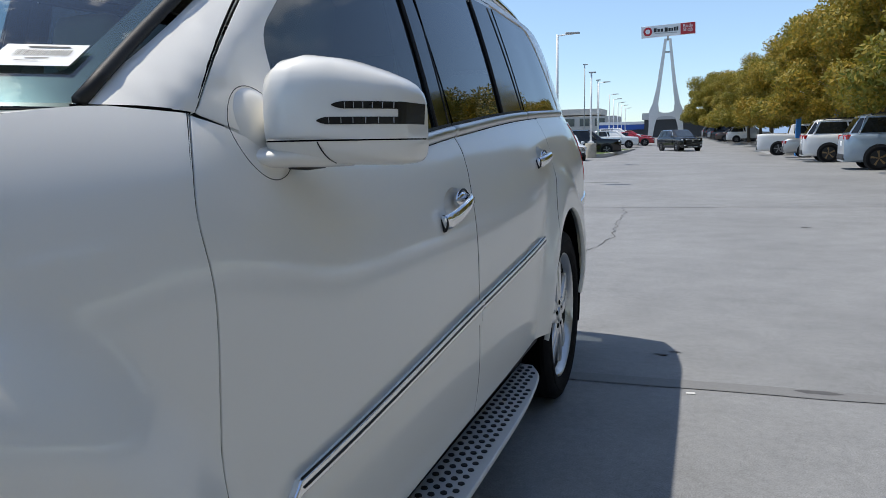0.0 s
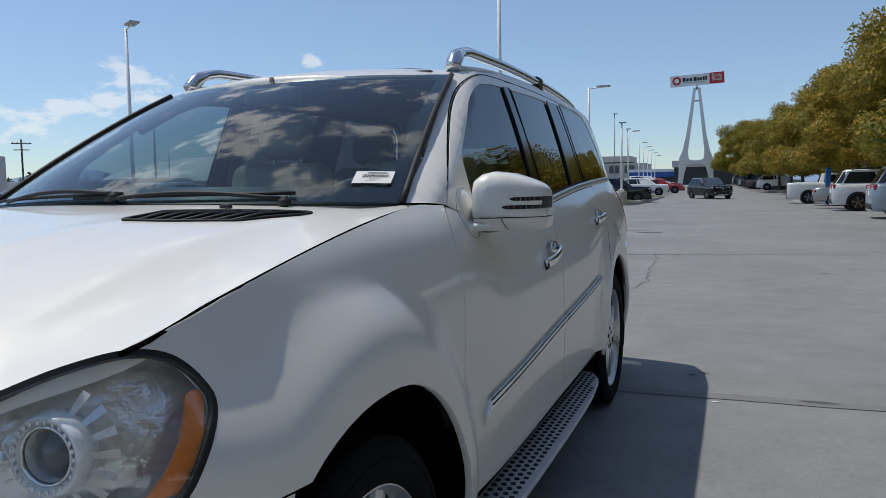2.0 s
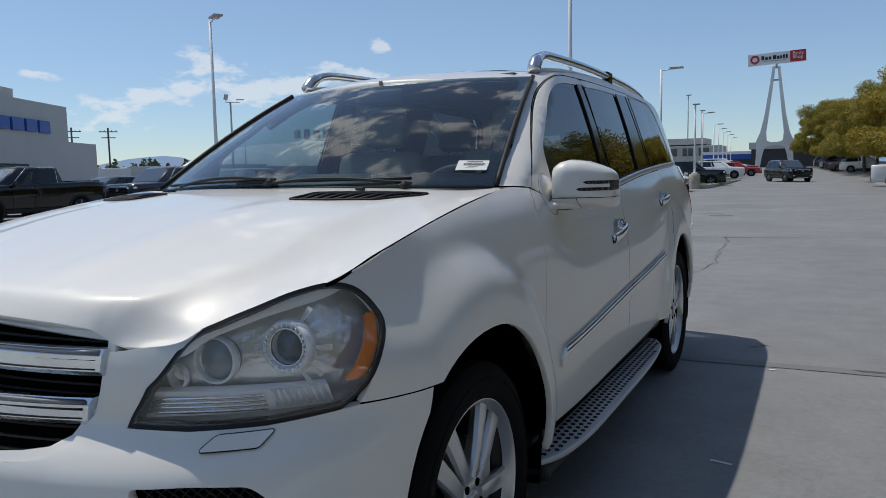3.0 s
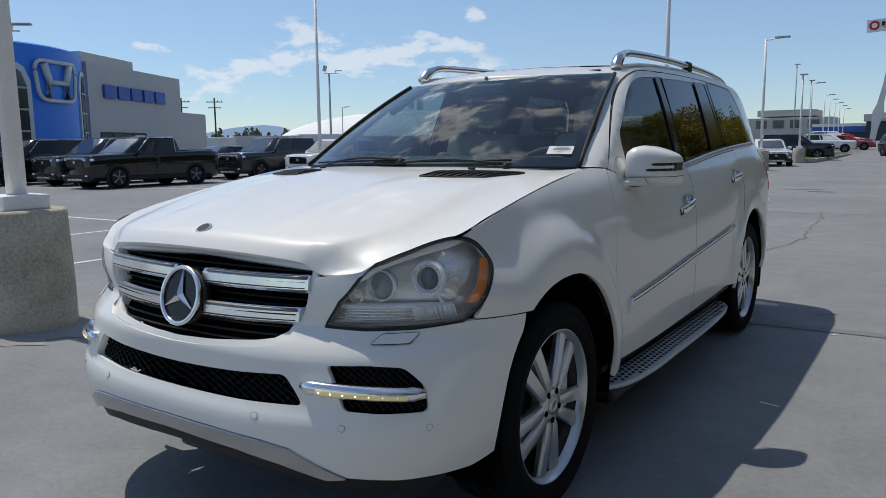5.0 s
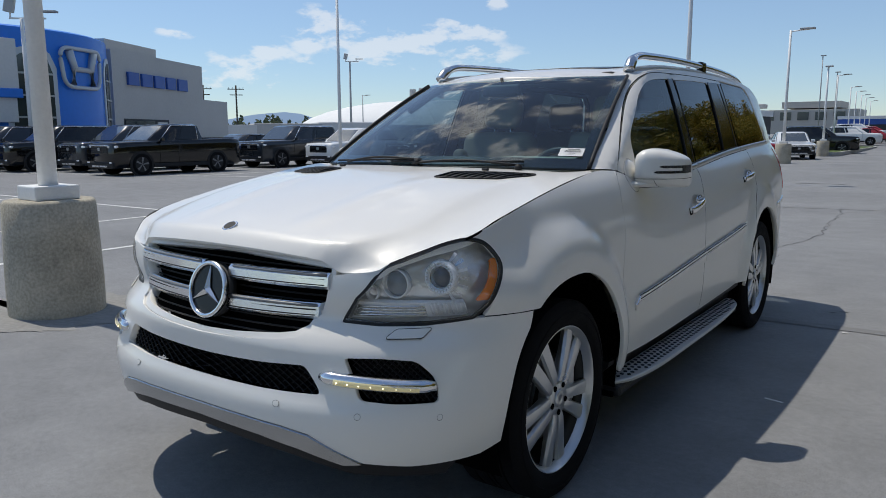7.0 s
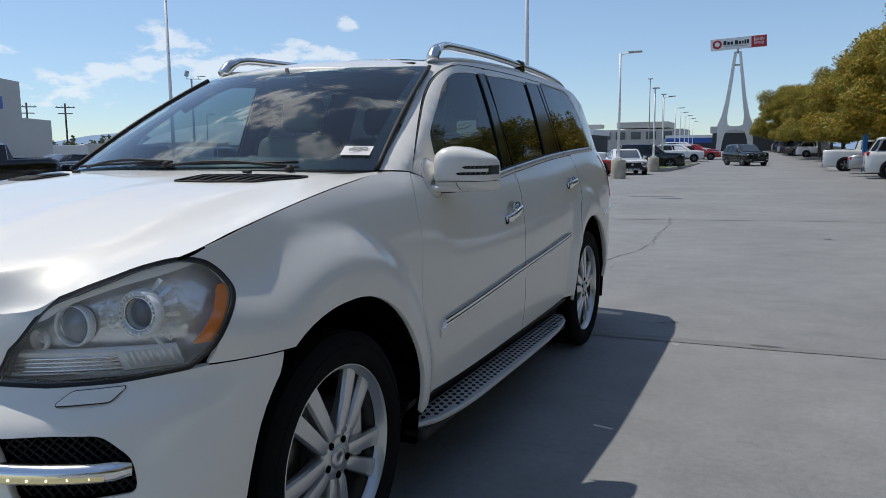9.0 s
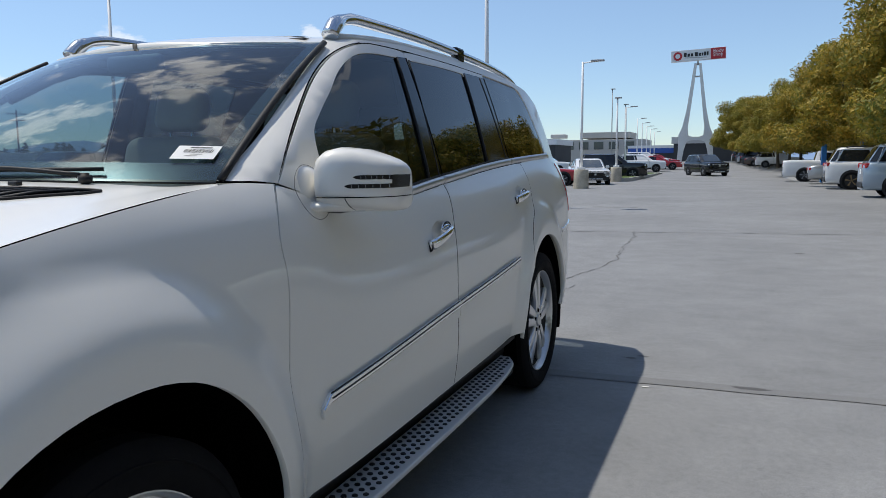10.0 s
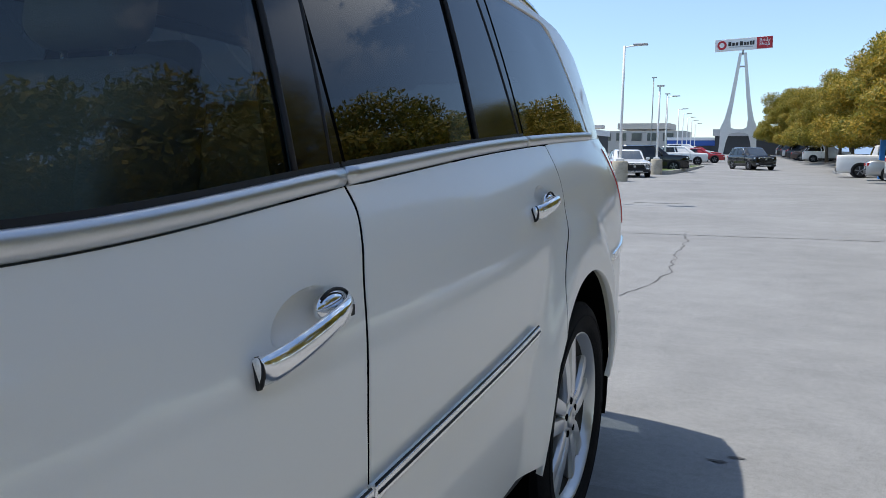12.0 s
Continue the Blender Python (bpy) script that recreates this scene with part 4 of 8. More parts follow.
    plan = [(0.868, 2.510), (0.868, 0.525)] + outer
    flat = lambda x, y: np.stack([x, y, np.full_like(x, 0.306) + 0.008 * ease(0.97, 0.86, x)], -1)
    step = part("running_board", panel_mesh("running_board", flat, plan, BOARD, (), 0.05, 0.022, mirror=mirror), None, suv, "brushed aluminium running board with black rubber studs")
    part("board_trim", tube_mesh("board_trim", [(s * (x - 0.003), y, 0.298) for x, y in outer], 0.0085, BOARD, 8), None, step)
    part("board_underside", box_bm((0.10, 1.96, 0.05), (s * 0.900, 1.49, 0.262), 0.02), BLACK, step, "black underside of the board")
    stud = bmesh.new()
    bmesh.ops.create_cone(stud, cap_ends=True, segments=12, radius1=0.0098, radius2=0.0086, depth=0.004)
    stud_me = bpy.data.meshes.new("rubber_stud")
    stud.to_mesh(stud_me)
    stud.free()
    stud_me.materials.append(BLACK)
    edge = through_points(*[(y, x) for x, y in outer])
    for row, x in enumerate((0.886, 0.912, 0.938, 0.964)):
        for k in range(48):
            y = 0.565 + 0.0420 * k + (0.021 if row % 2 else 0)
            if x < float(edge(y)) - 0.016 and y < 2.49:
                ob = part("rubber_stud", stud_me, None, step)
                ob.location = (s * x, y, 0.3075 + 0.008 * float(ease(0.97, 0.86, x)))
    for c in (0.03, 3.09):
        ring = [(c + 0.50 * math.cos(w), 0.385 + 0.50 * math.sin(w)) for w in np.linspace(-0.35, math.pi + 0.35, 26)]
        v = [(s * x, y, max(z, 0.24)) for x in (0.52, 0.925) for y, z in ring]
        n = len(ring)
        f = [(i, i + 1, n + i + 1, n + i) for i in range(n - 1)] + [tuple(range(n))]
        part("wheel_housing", mesh_of("wheel_housing", v, f, VOID, False), None, suv, "black wheel housing liner")


for flip_side in (False, True):
    body_side(flip_side)

# ---- bonnet, roof, glass ----
turn_in = np.gradient(rim_line[:, :2], axis=0)
turn_in = np.stack([-turn_in[:, 1], turn_in[:, 0]], 1) / np.hypot(turn_in[:, 0], turn_in[:, 1])[:, None]
HALF_HOOD = [(float(q[0]), float(q[1])) for q in rim_line[:, :2] + turn_in * 0.0018 if q[1] < 0.452] + bend([(0.80, 0.470), (0.62, 0.385), (0.40, 0.305), (0.0, 0.245)], 5)
rows = [rim_line[:, :2] + turn_in * rim_line[:, 3:4] * k for k in (0.22, 0.32, 0.42, 0.53, 0.65, 0.75, 0.83, 0.90, 0.96, 1.02, 1.08, 1.14, 1.21, 1.32)]
rows = np.concatenate(rows)
rows = rows[rows[:, 0] > 0.004]
rows = np.concatenate([rows, rows * (-1, 1)])
hood_line = HALF_HOOD + [(-x, y) for x, y in HALF_HOOD[::-1][1:-1]]
VENT = rounded([(0.335, -0.020), (0.46, 0.010), (0.585, 0.070), (0.650, 0.215), (0.655, 0.268), (0.49, 0.205), (0.325, 0.130)], 0.014)
bonnet = part("bonnet", panel_mesh("bonnet", hood, hood_line, WHITE_PAINT, (VENT, [(-x, y) for x, y in VENT]), 0.022, 0.03, gap=0.010, extra=rows), None, suv, "white bonnet with two black vents")
for s in (1, -1):
    vent = part("bonnet_vent", panel_mesh("bonnet_vent", hood, [(s * x, y) for x, y in VENT], BLACK, (), 0.03, 0.0, lift=-0.003), None, bonnet, "black slatted air vent")
    part("vent_rim", tube_mesh("vent_rim", [hood(np.array(s * x), np.array(y)) + (0, 0, 0.002) for x, y in dense(VENT, 0.02)], 0.004, BLACK, 6, 1.0, closed=True), None, vent)
    for k in range(7):
        t = (k + 0.8) / 7.6
        a = np.array((0.345 + 0.25 * t, -0.005 + 0.09 * t * t))
        b = np.array((0.345 + 0.29 * t, 0.130 + 0.115 * t))
        pa, pb = (hood(np.array(s * q[0]), np.array(q[1])) for q in (a, b))
        part("vent_slat", tube_mesh("vent_slat", [pa + (0, 0, 0.001), (pa + pb) / 2 + (0, 0, 0.006), pb + (0, 0, 0.002)], 0.0065, BLACK, 6, 0.7), None, vent)
    part("washer_nozzle", box_bm((0.030, 0.018, 0.012), hood(np.array(s * 0.42), np.array(0.238)) + (0, 0, 0.004), 0.004), BLACK, bonnet)
badge_at = hood(np.array(0.0), np.array(-0.792))
tilt_badge = Matrix.Rotation(radians(27), 4, "X")
bd = rod_bm(0.029, 0.006, (0, 0, 0), "z", 28, 0.0015)
bmesh.ops.transform(bd, matrix=Matrix.Translation(badge_at + (0, 0, 0.002)) @ tilt_badge, verts=bd.verts)
bonnet_badge = part("bonnet_badge", bd, CHROME, bonnet, "small round chrome and dark blue badge")
bd = rod_bm(0.022, 0.008, (0, 0, 0), "z", 28)
bmesh.ops.transform(bd, matrix=Matrix.Translation(badge_at + (0, 0, 0.002)) @ tilt_badge, verts=bd.verts)
part("badge_disc", bd, INK, bonnet_badge)

roof_half = [(float(house_x(y, z_edge(y))) - 0.002, y) for y in np.linspace(1.285, 3.72, 28)]
roof_line = [(-x, y) for x, y in roof_half[::-1]] + [(float(x), 1.061 + 0.19 * (float(x) / 0.628) ** 2) for x in np.linspace(-0.52, 0.52, 19)] + roof_half + [(0.55, 3.98), (0.3, 4.06), (-0.3, 4.06), (-0.55, 3.98)]
roof_panel = part("roof", panel_mesh("roof", roof, roof_line, WHITE_PAINT, (), 0.045, 0.02), None, suv)
part("sunroof", panel_mesh("sunroof", roof, rounded([(-0.43, 1.44), (0.43, 1.44), (0.44, 2.15), (-0.44, 2.15)], 0.06), GLOSS_BLACK, (), 0.06, 0.01, lift=0.005), None, roof_panel, "dark glass sunroof")
for s in (1, -1):
    rail_path = bend([(0.612, 1.335, 1.722), (0.607, 1.385, 1.770), (0.604, 1.47, 1.801), (0.602, 1.62, 1.815), (0.602, 2.2, 1.829), (0.595, 3.0, 1.822), (0.58, 3.5, 1.800), (0.57, 3.70, 1.768), (0.568, 3.74, 1.748)], 5)
    rail = part("roof_rail", tube_mesh("roof_rail", [(s * x, y, z) for x, y, z in rail_path], [0.030] * 6 + [0.027, 0.025] + [0.021] * (len(rail_path) - 8), RAIL, 14, 1.0), None, suv, "polished aluminium roof rail")
    part("rail_foot", box_bm((0.04, 0.10, 0.09), (s * 0.60, 2.62, 1.812), 0.012), GLOSS_BLACK, rail)
    part("rail_base", tube_mesh("rail_base", [(s * 0.606, y, float(z_edge(y)) + 0.012) for y in np.linspace(1.36, 3.7, 16)], 0.016, WHITE_PAINT, 8), None, rail)

screen_line = [(-1, 0), (-0.5, 0), (0, 0), (0.5, 0), (1, 0), (1, 1), (0.5, 1), (0, 1), (-0.5, 1), (-1, 1)]
windscreen = part("windscreen", panel_mesh("windscreen", screen, shrink(screen_line, 0.004), GLASS_CLEAR, (), 0.08, 0.0), None, suv, "clear windscreen reflecting sky and clouds")
border_in = rounded([(-0.95, 0.085), (0.95, 0.085), (0.945, 0.968), (-0.945, 0.968)], 0.04)
part("black_border", panel_mesh("black_border", screen, screen_line, GLOSS_BLACK, (border_in,), 0.07, 0.006, lift=-0.004), None, windscreen, "black edge band of the glass")
for s in (1, -1):
    part("windscreen_trim", tube_mesh("windscreen_trim", [screen(np.array(s * 1.012), np.array(v)) + (0, 0.0, 0.004) for v in np.linspace(0.0, 0.975, 14)], 0.0100, BLACK, 8), None, windscreen, "black side trim strip")
# cowl and wipers
cowl = part("cowl", panel_mesh("cowl", lambda x, y: np.stack([x, y, 1.222 - 0.02 * np.abs(x)], -1), [(-0.80, 0.44), (-0.4, 0.27), (0, 0.20), (0.4, 0.27), (0.80, 0.44), (0.80, 0.62), (0.4, 0.50), (0, 0.42), (-0.4, 0.50), (-0.80, 0.62)], BLACK, (), 0.08, 0.0), None, suv, "black cowl below the windscreen")
for u0, v0, u1, v1 in ((-0.62, 0.008, 0.02, 0.040), (0.02, 0.008, 0.66, 0.012)):
    w0, w1 = screen(np.array(u0), np.array(v0)), screen(np.array(u1), np.array(v1))
    wiper = part("wiper", tube_mesh("wiper", [w0 * (1 - t) + w1 * t + np.array((0, -0.030 - 0.04 * 4 * t * (1 - t) * 0.4, 0.004 + 0.018 * math.sin(math.pi * t))) for t in np.linspace(0, 1, 12)], 0.0055, BLACK, 8), None, suv, "black wiper arm and blade")
    part("wiper_blade", tube_mesh("wiper_blade", [screen(np.array(u0 - 0.20 + (u1 - u0 + 0.22) * t), np.array(0.016 + 0.022 * t)) + (0, -0.010, 0.005) for t in np.linspace(0, 1, 12)], 0.0048, BLACK, 8), None, wiper)
    part("wiper_pivot", rod_bm(0.016, 0.03, w1 + (0.02, -0.045, -0.005), "z", 16, 0.006), BLACK, wiper)

# stock tag inside the windscreen
tag_u, tag_v = 0.905, 0.125
c0 = screen(np.array(tag_u), np.array(tag_v))
eu = screen(np.array(tag_u + 0.01), np.array(tag_v)) - c0
ev = screen(np.array(tag_u), np.array(tag_v + 0.01)) - c0
eu, ev = eu / np.linalg.norm(eu), ev / np.linalg.norm(ev)
en = np.cross(eu, ev)
if en[1] > 0:
    en = -en


def tag_rect(x0, y0, x1, y1, out):
    v = [c0 + eu * x + ev * y + en * out for x, y in ((x0, y0), (x1, y0), (x1, y1), (x0, y1))]
    return mesh_of("sheet", v, [(0, 1, 2, 3)], PAPER if out < 0.0065 else INK, False)


tag = tagged(part("stock_tag", tag_rect(-0.062, -0.032, 0.045, 0.028, 0.006), None, suv), "white paper stock tag with printed bars")
bars = []
for k in range(26):
    x = -0.040 + 0.0028 * k
    bars.append((x, -0.005, x + 0.0008 + 0.0004 * ((k * 7) % 3), 0.011))
bars += [(-0.030, 0.017, 0.024, 0.0205), (-0.02, -0.013, 0.01, -0.011), (-0.03, -0.020, 0.0, -0.0185)]
tv, tf = [], []
for i, (x0, y0, x1, y1) in enumerate(bars):
    tv += [c0 + eu * x + ev * y + en * 0.0072 for x, y in ((x0, y0), (x1, y0), (x1, y1), (x0, y1))]
    tf.append((4 * i, 4 * i + 1, 4 * i + 2, 4 * i + 3))
part("printed_bars", mesh_of("printed_bars", tv, tf, INK, False), None, tag)

# ---- tail ----
tail = lambda x, z: np.stack([x, 4.12 + 0.16 * (1 - np.abs(x / 0.86) ** 2.4) - 0.28 * ease(1.15, 1.75, z), z], -1)
TAIL_GLASS = rounded([(-0.50, 1.30), (0.50, 1.30), (0.44, 1.58), (-0.44, 1.58)], 0.05)
tail_half = [(float(side_x(np.array(4.12), np.array(z))) - 0.003, z) for z in np.linspace(0.36, 1.30, 12)] + [(0.64, 1.62), (0.54, 1.69), (0.3, 1.725)]
part("tailgate", panel_mesh("tailgate", tail, tail_half + [(-x, z) for x, z in tail_half[::-1]], WHITE_PAINT, (TAIL_GLASS,), 0.06, 0.02, flip=True), None, suv, "white tailgate")
part("tailgate_window", panel_mesh("tailgate_window", tail, TAIL_GLASS, GLASS_FRONT, (), 0.08, 0.0, flip=True, lift=-0.002), None, suv, "tinted tailgate window")
lining = [(-0.73, 0.6), (0.73, 0.6), (0.72, 1.32), (0.65, 1.60), (0.605, 1.70), (-0.605, 1.70), (-0.65, 1.60), (-0.72, 1.32)]
part("tail_lining", panel_mesh("tail_lining", lambda x, z: np.stack([x, np.full_like(x, 3.86), z], -1), lining, DARK_TRIM, (TAIL_GLASS,), 0.2, 0.02, flip=True), None, suv, "dark tail lining")
for s in (False, True):
    lamp_line = to_skin([(3.93, 1.27), (4.115, 1.28), (4.115, 0.94), (4.02, 0.95), (3.97, 1.1)])
    part("tail_lamp", panel_mesh("tail_lamp", skin, rounded(lamp_line, 0.02), RED_LENS, (), 0.04, 0.01, lift=0.004, mirror=s), None, suv, "red tail lamp")
    strip = to_skin([(3.66, 0.860), (4.11, 0.885), (4.11, 0.855), (3.66, 0.835)])
    part("bumper_strip", panel_mesh("bumper_strip", skin, strip, CHROME, (), 0.05, 0.01, lift=0.010, mirror=s), None, suv, "chrome strip on the rear bumper")

# floor of the body, so that no light comes through
part("underbody", joined(box_bm((1.02, 4.6, 0.10), (0, 1.65, 0.40), 0.03), box_bm((1.60, 1.95, 0.12), (0, 1.50, 0.40), 0.03), box_bm((1.28, 0.60, 0.08), (0, -0.50, 0.40), 0.02)), VOID, suv, "black underbody")
part("bulkhead", box_bm((1.60, 0.06, 0.75), (0, 0.50, 0.83), 0.01), VOID, suv)
part("engine_cover", box_bm((1.04, 1.0, 0.30), (0, -0.15, 0.78), 0.04), VOID, suv)


SILVER = surface("silver_trim_paint", (0.42, 0.43, 0.44), 0.18, 0.9, 0.3, 0.05)
LOUVRE_GREY = surface("satin_grey_louvre", (0.22, 0.225, 0.23), 0.4, 0.6, vary=0.05)
# ---- nose: grille, intake, lamps ----
def nose_at(x, z, back=0.0):
    q = skin(np.array(at_x(x, z)[0]), np.array(z))
    return q + np.array((0, back, 0))


grille_half = [at_x(0.0, 0.722), at_x(0.18, 0.728), at_x(0.36, 0.742), at_x(0.42, 0.752), at_x(0.455, 0.775), at_x(0.490, 0.835), at_x(0.512, 0.90), at_x(0.518, 0.955),
               at_x(0.512, 0.985), at_x(0.30, 1.004), at_x(0.0, 1.015)]
grille_line = grille_half + [(-p, z) for p, z in grille_half[::-1][1:-1]]
deep = lambda d: (lambda p, z: skin(p, z) + np.array((0.0, d, 0.0)))
grille = part("grille", panel_mesh("grille", deep(0.060), grille_line, VOID, (), 0.05, 0.0), None, suv, "black grille with two chrome louvres and a round star emblem")
ring_in = shrink(grille_line, 0.016)
part("grille_frame", panel_mesh("grille_frame", deep(0.012), shrink(grille_line, -0.002), WHITE_PAINT, (ring_in,), 0.03, 0.045), None, grille)
for k in range(12):
    z = 0.745 + k * 0.0215
    half = 0.44 + 0.065 * (z - 0.745) / 0.2
    part("grille_rib", tube_mesh("grille_rib", [nose_at(x, z, 0.050) for x in np.linspace(-half, half, 17)], 0.0032, BLACK, 6), None, grille)
for z0, half in ((0.922, 0.505), (0.822, 0.468)):
    for s in (1, -1):
        top, bot = [], []
        xs = np.linspace(0.07, half, 12)
        verts, faces = [], []
        for x in xs:
            c = nose_at(s * x, z0, 0.0)
            lean = 0.012 * (x - 0.07)
            for dy, dz in ((0.030, 0.030), (0.012, 0.030), (0.000, 0.018), (-0.004, -0.012), (0.004, -0.022), (0.03, -0.022)):
                verts.append(c + np.array((0, dy, dz + lean)))
        for i in range(len(xs) - 1):
            for k in range(5):
                f = (i * 6 + k, i * 6 + k + 1, (i + 1) * 6 + k + 1, (i + 1) * 6 + k)
                faces.append(f if s > 0 else f[::-1])
        faces += [tuple(range(6)), tuple(range((len(xs) - 1) * 6, len(xs) * 6))]
        louvre = part("louvre", sharp(mesh_of("louvre", verts, faces, CHROME), 25), None, grille, "chrome louvre")
        part("louvre_face", tube_mesh("louvre_face", [nose_at(s * x, z0 + 0.025 + 0.012 * (x - 0.07), 0.002) for x in np.linspace(0.09, half - 0.01, 10)], 0.009, LOUVRE_GREY, 8, 0.5), None, louvre, "grey satin upper face")
        # black lines laid on the chrome, standing for the horizon's dark reflection
        for dz in (0.010, -0.008):
            part("louvre_groove", tube_mesh("louvre_groove", [nose_at(s * x, z0 + dz + 0.012 * (x - 0.07), -0.0015) for x in np.linspace(0.09, half - 0.012, 10)], 0.0024, BLACK, 6), None, louvre, "thin dark line")
# emblem: a ring with three spokes
em = np.array(nose_at(0.0, 0.862)) + (0, -0.022, 0)
E_TILT = Matrix.Rotation(radians(-14), 4, "X")


def emblem_ring(r, tube, material, name):
    path = []
    for w in np.linspace(0, 2 * math.pi, 48, endpoint=False):
        q = E_TILT @ Vector((r * math.cos(w), 0, r * math.sin(w)))
        path.append(em + np.array(q))
    return tube_mesh(name, path, tube, material, 10, 1.0, up=(0, 1, 0.2), closed=True)


emblem = part("star_emblem", emblem_ring(0.092, 0.0085, CHROME, "star_emblem"), None, grille, "chrome ring with a three-pointed star")
bd = rod_bm(0.090, 0.03, (0, 0.018, 0), "y", 40)
bmesh.ops.transform(bd, matrix=Matrix.Translation(em) @ E_TILT, verts=bd.verts)
part("emblem_back", bd, GLOSS_BLACK, emblem)
bm = bmesh.new()
for k in range(3):
    w = radians(90 + 120 * k)
    d, n = Vector((math.cos(w), 0, math.sin(w))), Vector((-math.sin(w), 0, math.cos(w)))
    tip, root_a, root_b, mid = bm.verts.new(d * 0.086), bm.verts.new(n * 0.017 - d * 0.008), bm.verts.new(-n * 0.017 - d * 0.008), bm.verts.new(d * 0.004 + Vector((0, -0.013, 0)))
    bm.faces.new((tip, root_a, mid))
    bm.faces.new((tip, mid, root_b))
bmesh.ops.recalc_face_normals(bm, faces=bm.faces)
bmesh.ops.transform(bm, matrix=Matrix.Translation(em + (0, -0.002, 0)) @ E_TILT, verts=bm.verts)
part("star", bm, CHROME, emblem)
bd = rod_bm(0.094, 0.05, (0, 0.034, 0), "y", 40, 0.01)
bmesh.ops.transform(bd, matrix=Matrix.Translation(em) @ E_TILT, verts=bd.verts)
part("emblem_collar", bd, DARK_TRIM, emblem)

# lower intake: dark back and a diamond mesh
intake_part = part("air_intake", panel_mesh("air_intake", deep(0.075), shrink(intake, -0.02), VOID, (), 0.05, 0.0), None, suv, "black diamond mesh air intake")


def lattice(name, poly, form, pitch, rise, wire, material, parent):
    """Crossing wires kept inside an outline."""
    lo, hi = np.min(poly, 0), np.max(poly, 0)
    verts, faces = [], []
    for sgn in (1, -1):
        c = lo[0] - (hi[1] - lo[1]) * pitch / rise
        while c < hi[0] + (hi[1] - lo[1]) * pitch / rise:
            zs = np.linspace(lo[1], hi[1], 25)
            ps = c + sgn * (zs - lo[1]) * pitch / rise
            ok = inside(poly, np.stack([ps, zs], 1))
            run = []
            for p, z, o in zip(ps, zs, ok):
                if o:
                    run.append((p, z))
                if (not o or z == zs[-1]) and len(run) > 1:
                    a = np.array(run)
                    mid = form(a[:, 0], a[:, 1])
                    dz = np.array((wire * 0.8, 0, 0))
                    k0 = len(verts)
                    for m in mid:
                        verts += [m - dz, m + (0, -0.004, 0), m + dz, m + (0, 0.008, 0)]
                    for i in range(len(mid) - 1):
                        for k in range(4):
                            j = (k + 1) % 4
                            faces.append((k0 + i * 4 + k, k0 + i * 4 + j, k0 + i * 4 + 4 + j, k0 + i * 4 + 4 + k))
                if not o:
                    run = []
            c += pitch
    return part(name, mesh_of(name, verts, faces, material), None, parent)


lattice("mesh_grid", shrink(intake, -0.006), deep(0.030), 0.030, 0.024, 0.0030, BLACK, intake_part)
for poly, s in ((fog, 1), (fog_other, -1)):
    recess = part("fog_recess", panel_mesh("fog_recess", deep(0.060), shrink(poly, -0.02), VOID, (), 0.05, 0.0, flip=False), None, suv, "black mesh recess round the running light")
    lattice("mesh_grid", shrink(poly, -0.004), deep(0.030), 0.024, 0.020, 0.0022, BLACK, recess)
    bar_x = np.linspace(0.528, 0.846, 14)
    bar_z = 0.645 - 0.022 * (bar_x - 0.528) / 0.32
    bar = part("running_light", tube_mesh("running_light", [nose_at(s * x, z, -0.004) for x, z in zip(bar_x, bar_z)], [0.010] + [0.022] * 12 + [0.014], CHROME, 12, 1.0), None, suv, "chrome daytime running light bar with lit diodes")
    led_x = np.linspace(0.585, 0.815, 10)
    part("light_strip", tube_mesh("light_strip", [nose_at(s * x, 0.645 - 0.022 * (x - 0.528) / 0.32 - 0.004, -0.018) for x in led_x], 0.0145, LENS, 10, 1.0), None, bar)
    part("strip_back", tube_mesh("strip_back", [nose_at(s * x, 0.645 - 0.022 * (x - 0.528) / 0.32 - 0.004, -0.017) for x in led_x], 0.0125, LIT_STRIP, 8, 1.0), None, bar, "lit yellowish light strip")
    for x in np.linspace(0.60, 0.80, 7):
        q = nose_at(s * x, 0.645 - 0.022 * (x - 0.528) / 0.32 - 0.004, -0.0300)
        part("diode", rod_bm(0.0024, 0.004, q, "y", 10), LED, bar, "lit diode")
    # sensors and washer cover
    for x, z in ((0.862, 0.527), (0.662, 0.533), (0.383, 0.541)):
        q, pz = at_x(s * x, z)
        ring = ellipse((q, pz), 0.0100, 0.0090, 18)
        part("parking_sensor", panel_mesh("parking_sensor", skin, ring, WHITE_PAINT, (), 0.02, 0.004, lift=0.0015), None, suv, "round painted parking sensor")
        part("sensor_gap", panel_mesh("sensor_gap", skin, ellipse((q, pz), 0.0116, 0.0106, 18), BLACK, (), 0.02, 0.0, lift=0.0006), None, suv)
    cover = rounded([at_x(s * 0.695, 0.762), at_x(s * 0.785, 0.763), at_x(s * 0.797, 0.789), at_x(s * 0.712, 0.786)], 0.008)
    part("washer_gap", panel_mesh("washer_gap", skin, shrink(cover, -0.0025), BLACK, (), 0.015, 0.0, lift=0.004), None, suv, "dark cover gap")
    part("washer_cover", panel_mesh("washer_cover", skin, cover, WHITE_PAINT, (), 0.015, 0.003, lift=0.006), None, suv, "white headlamp washer cover")

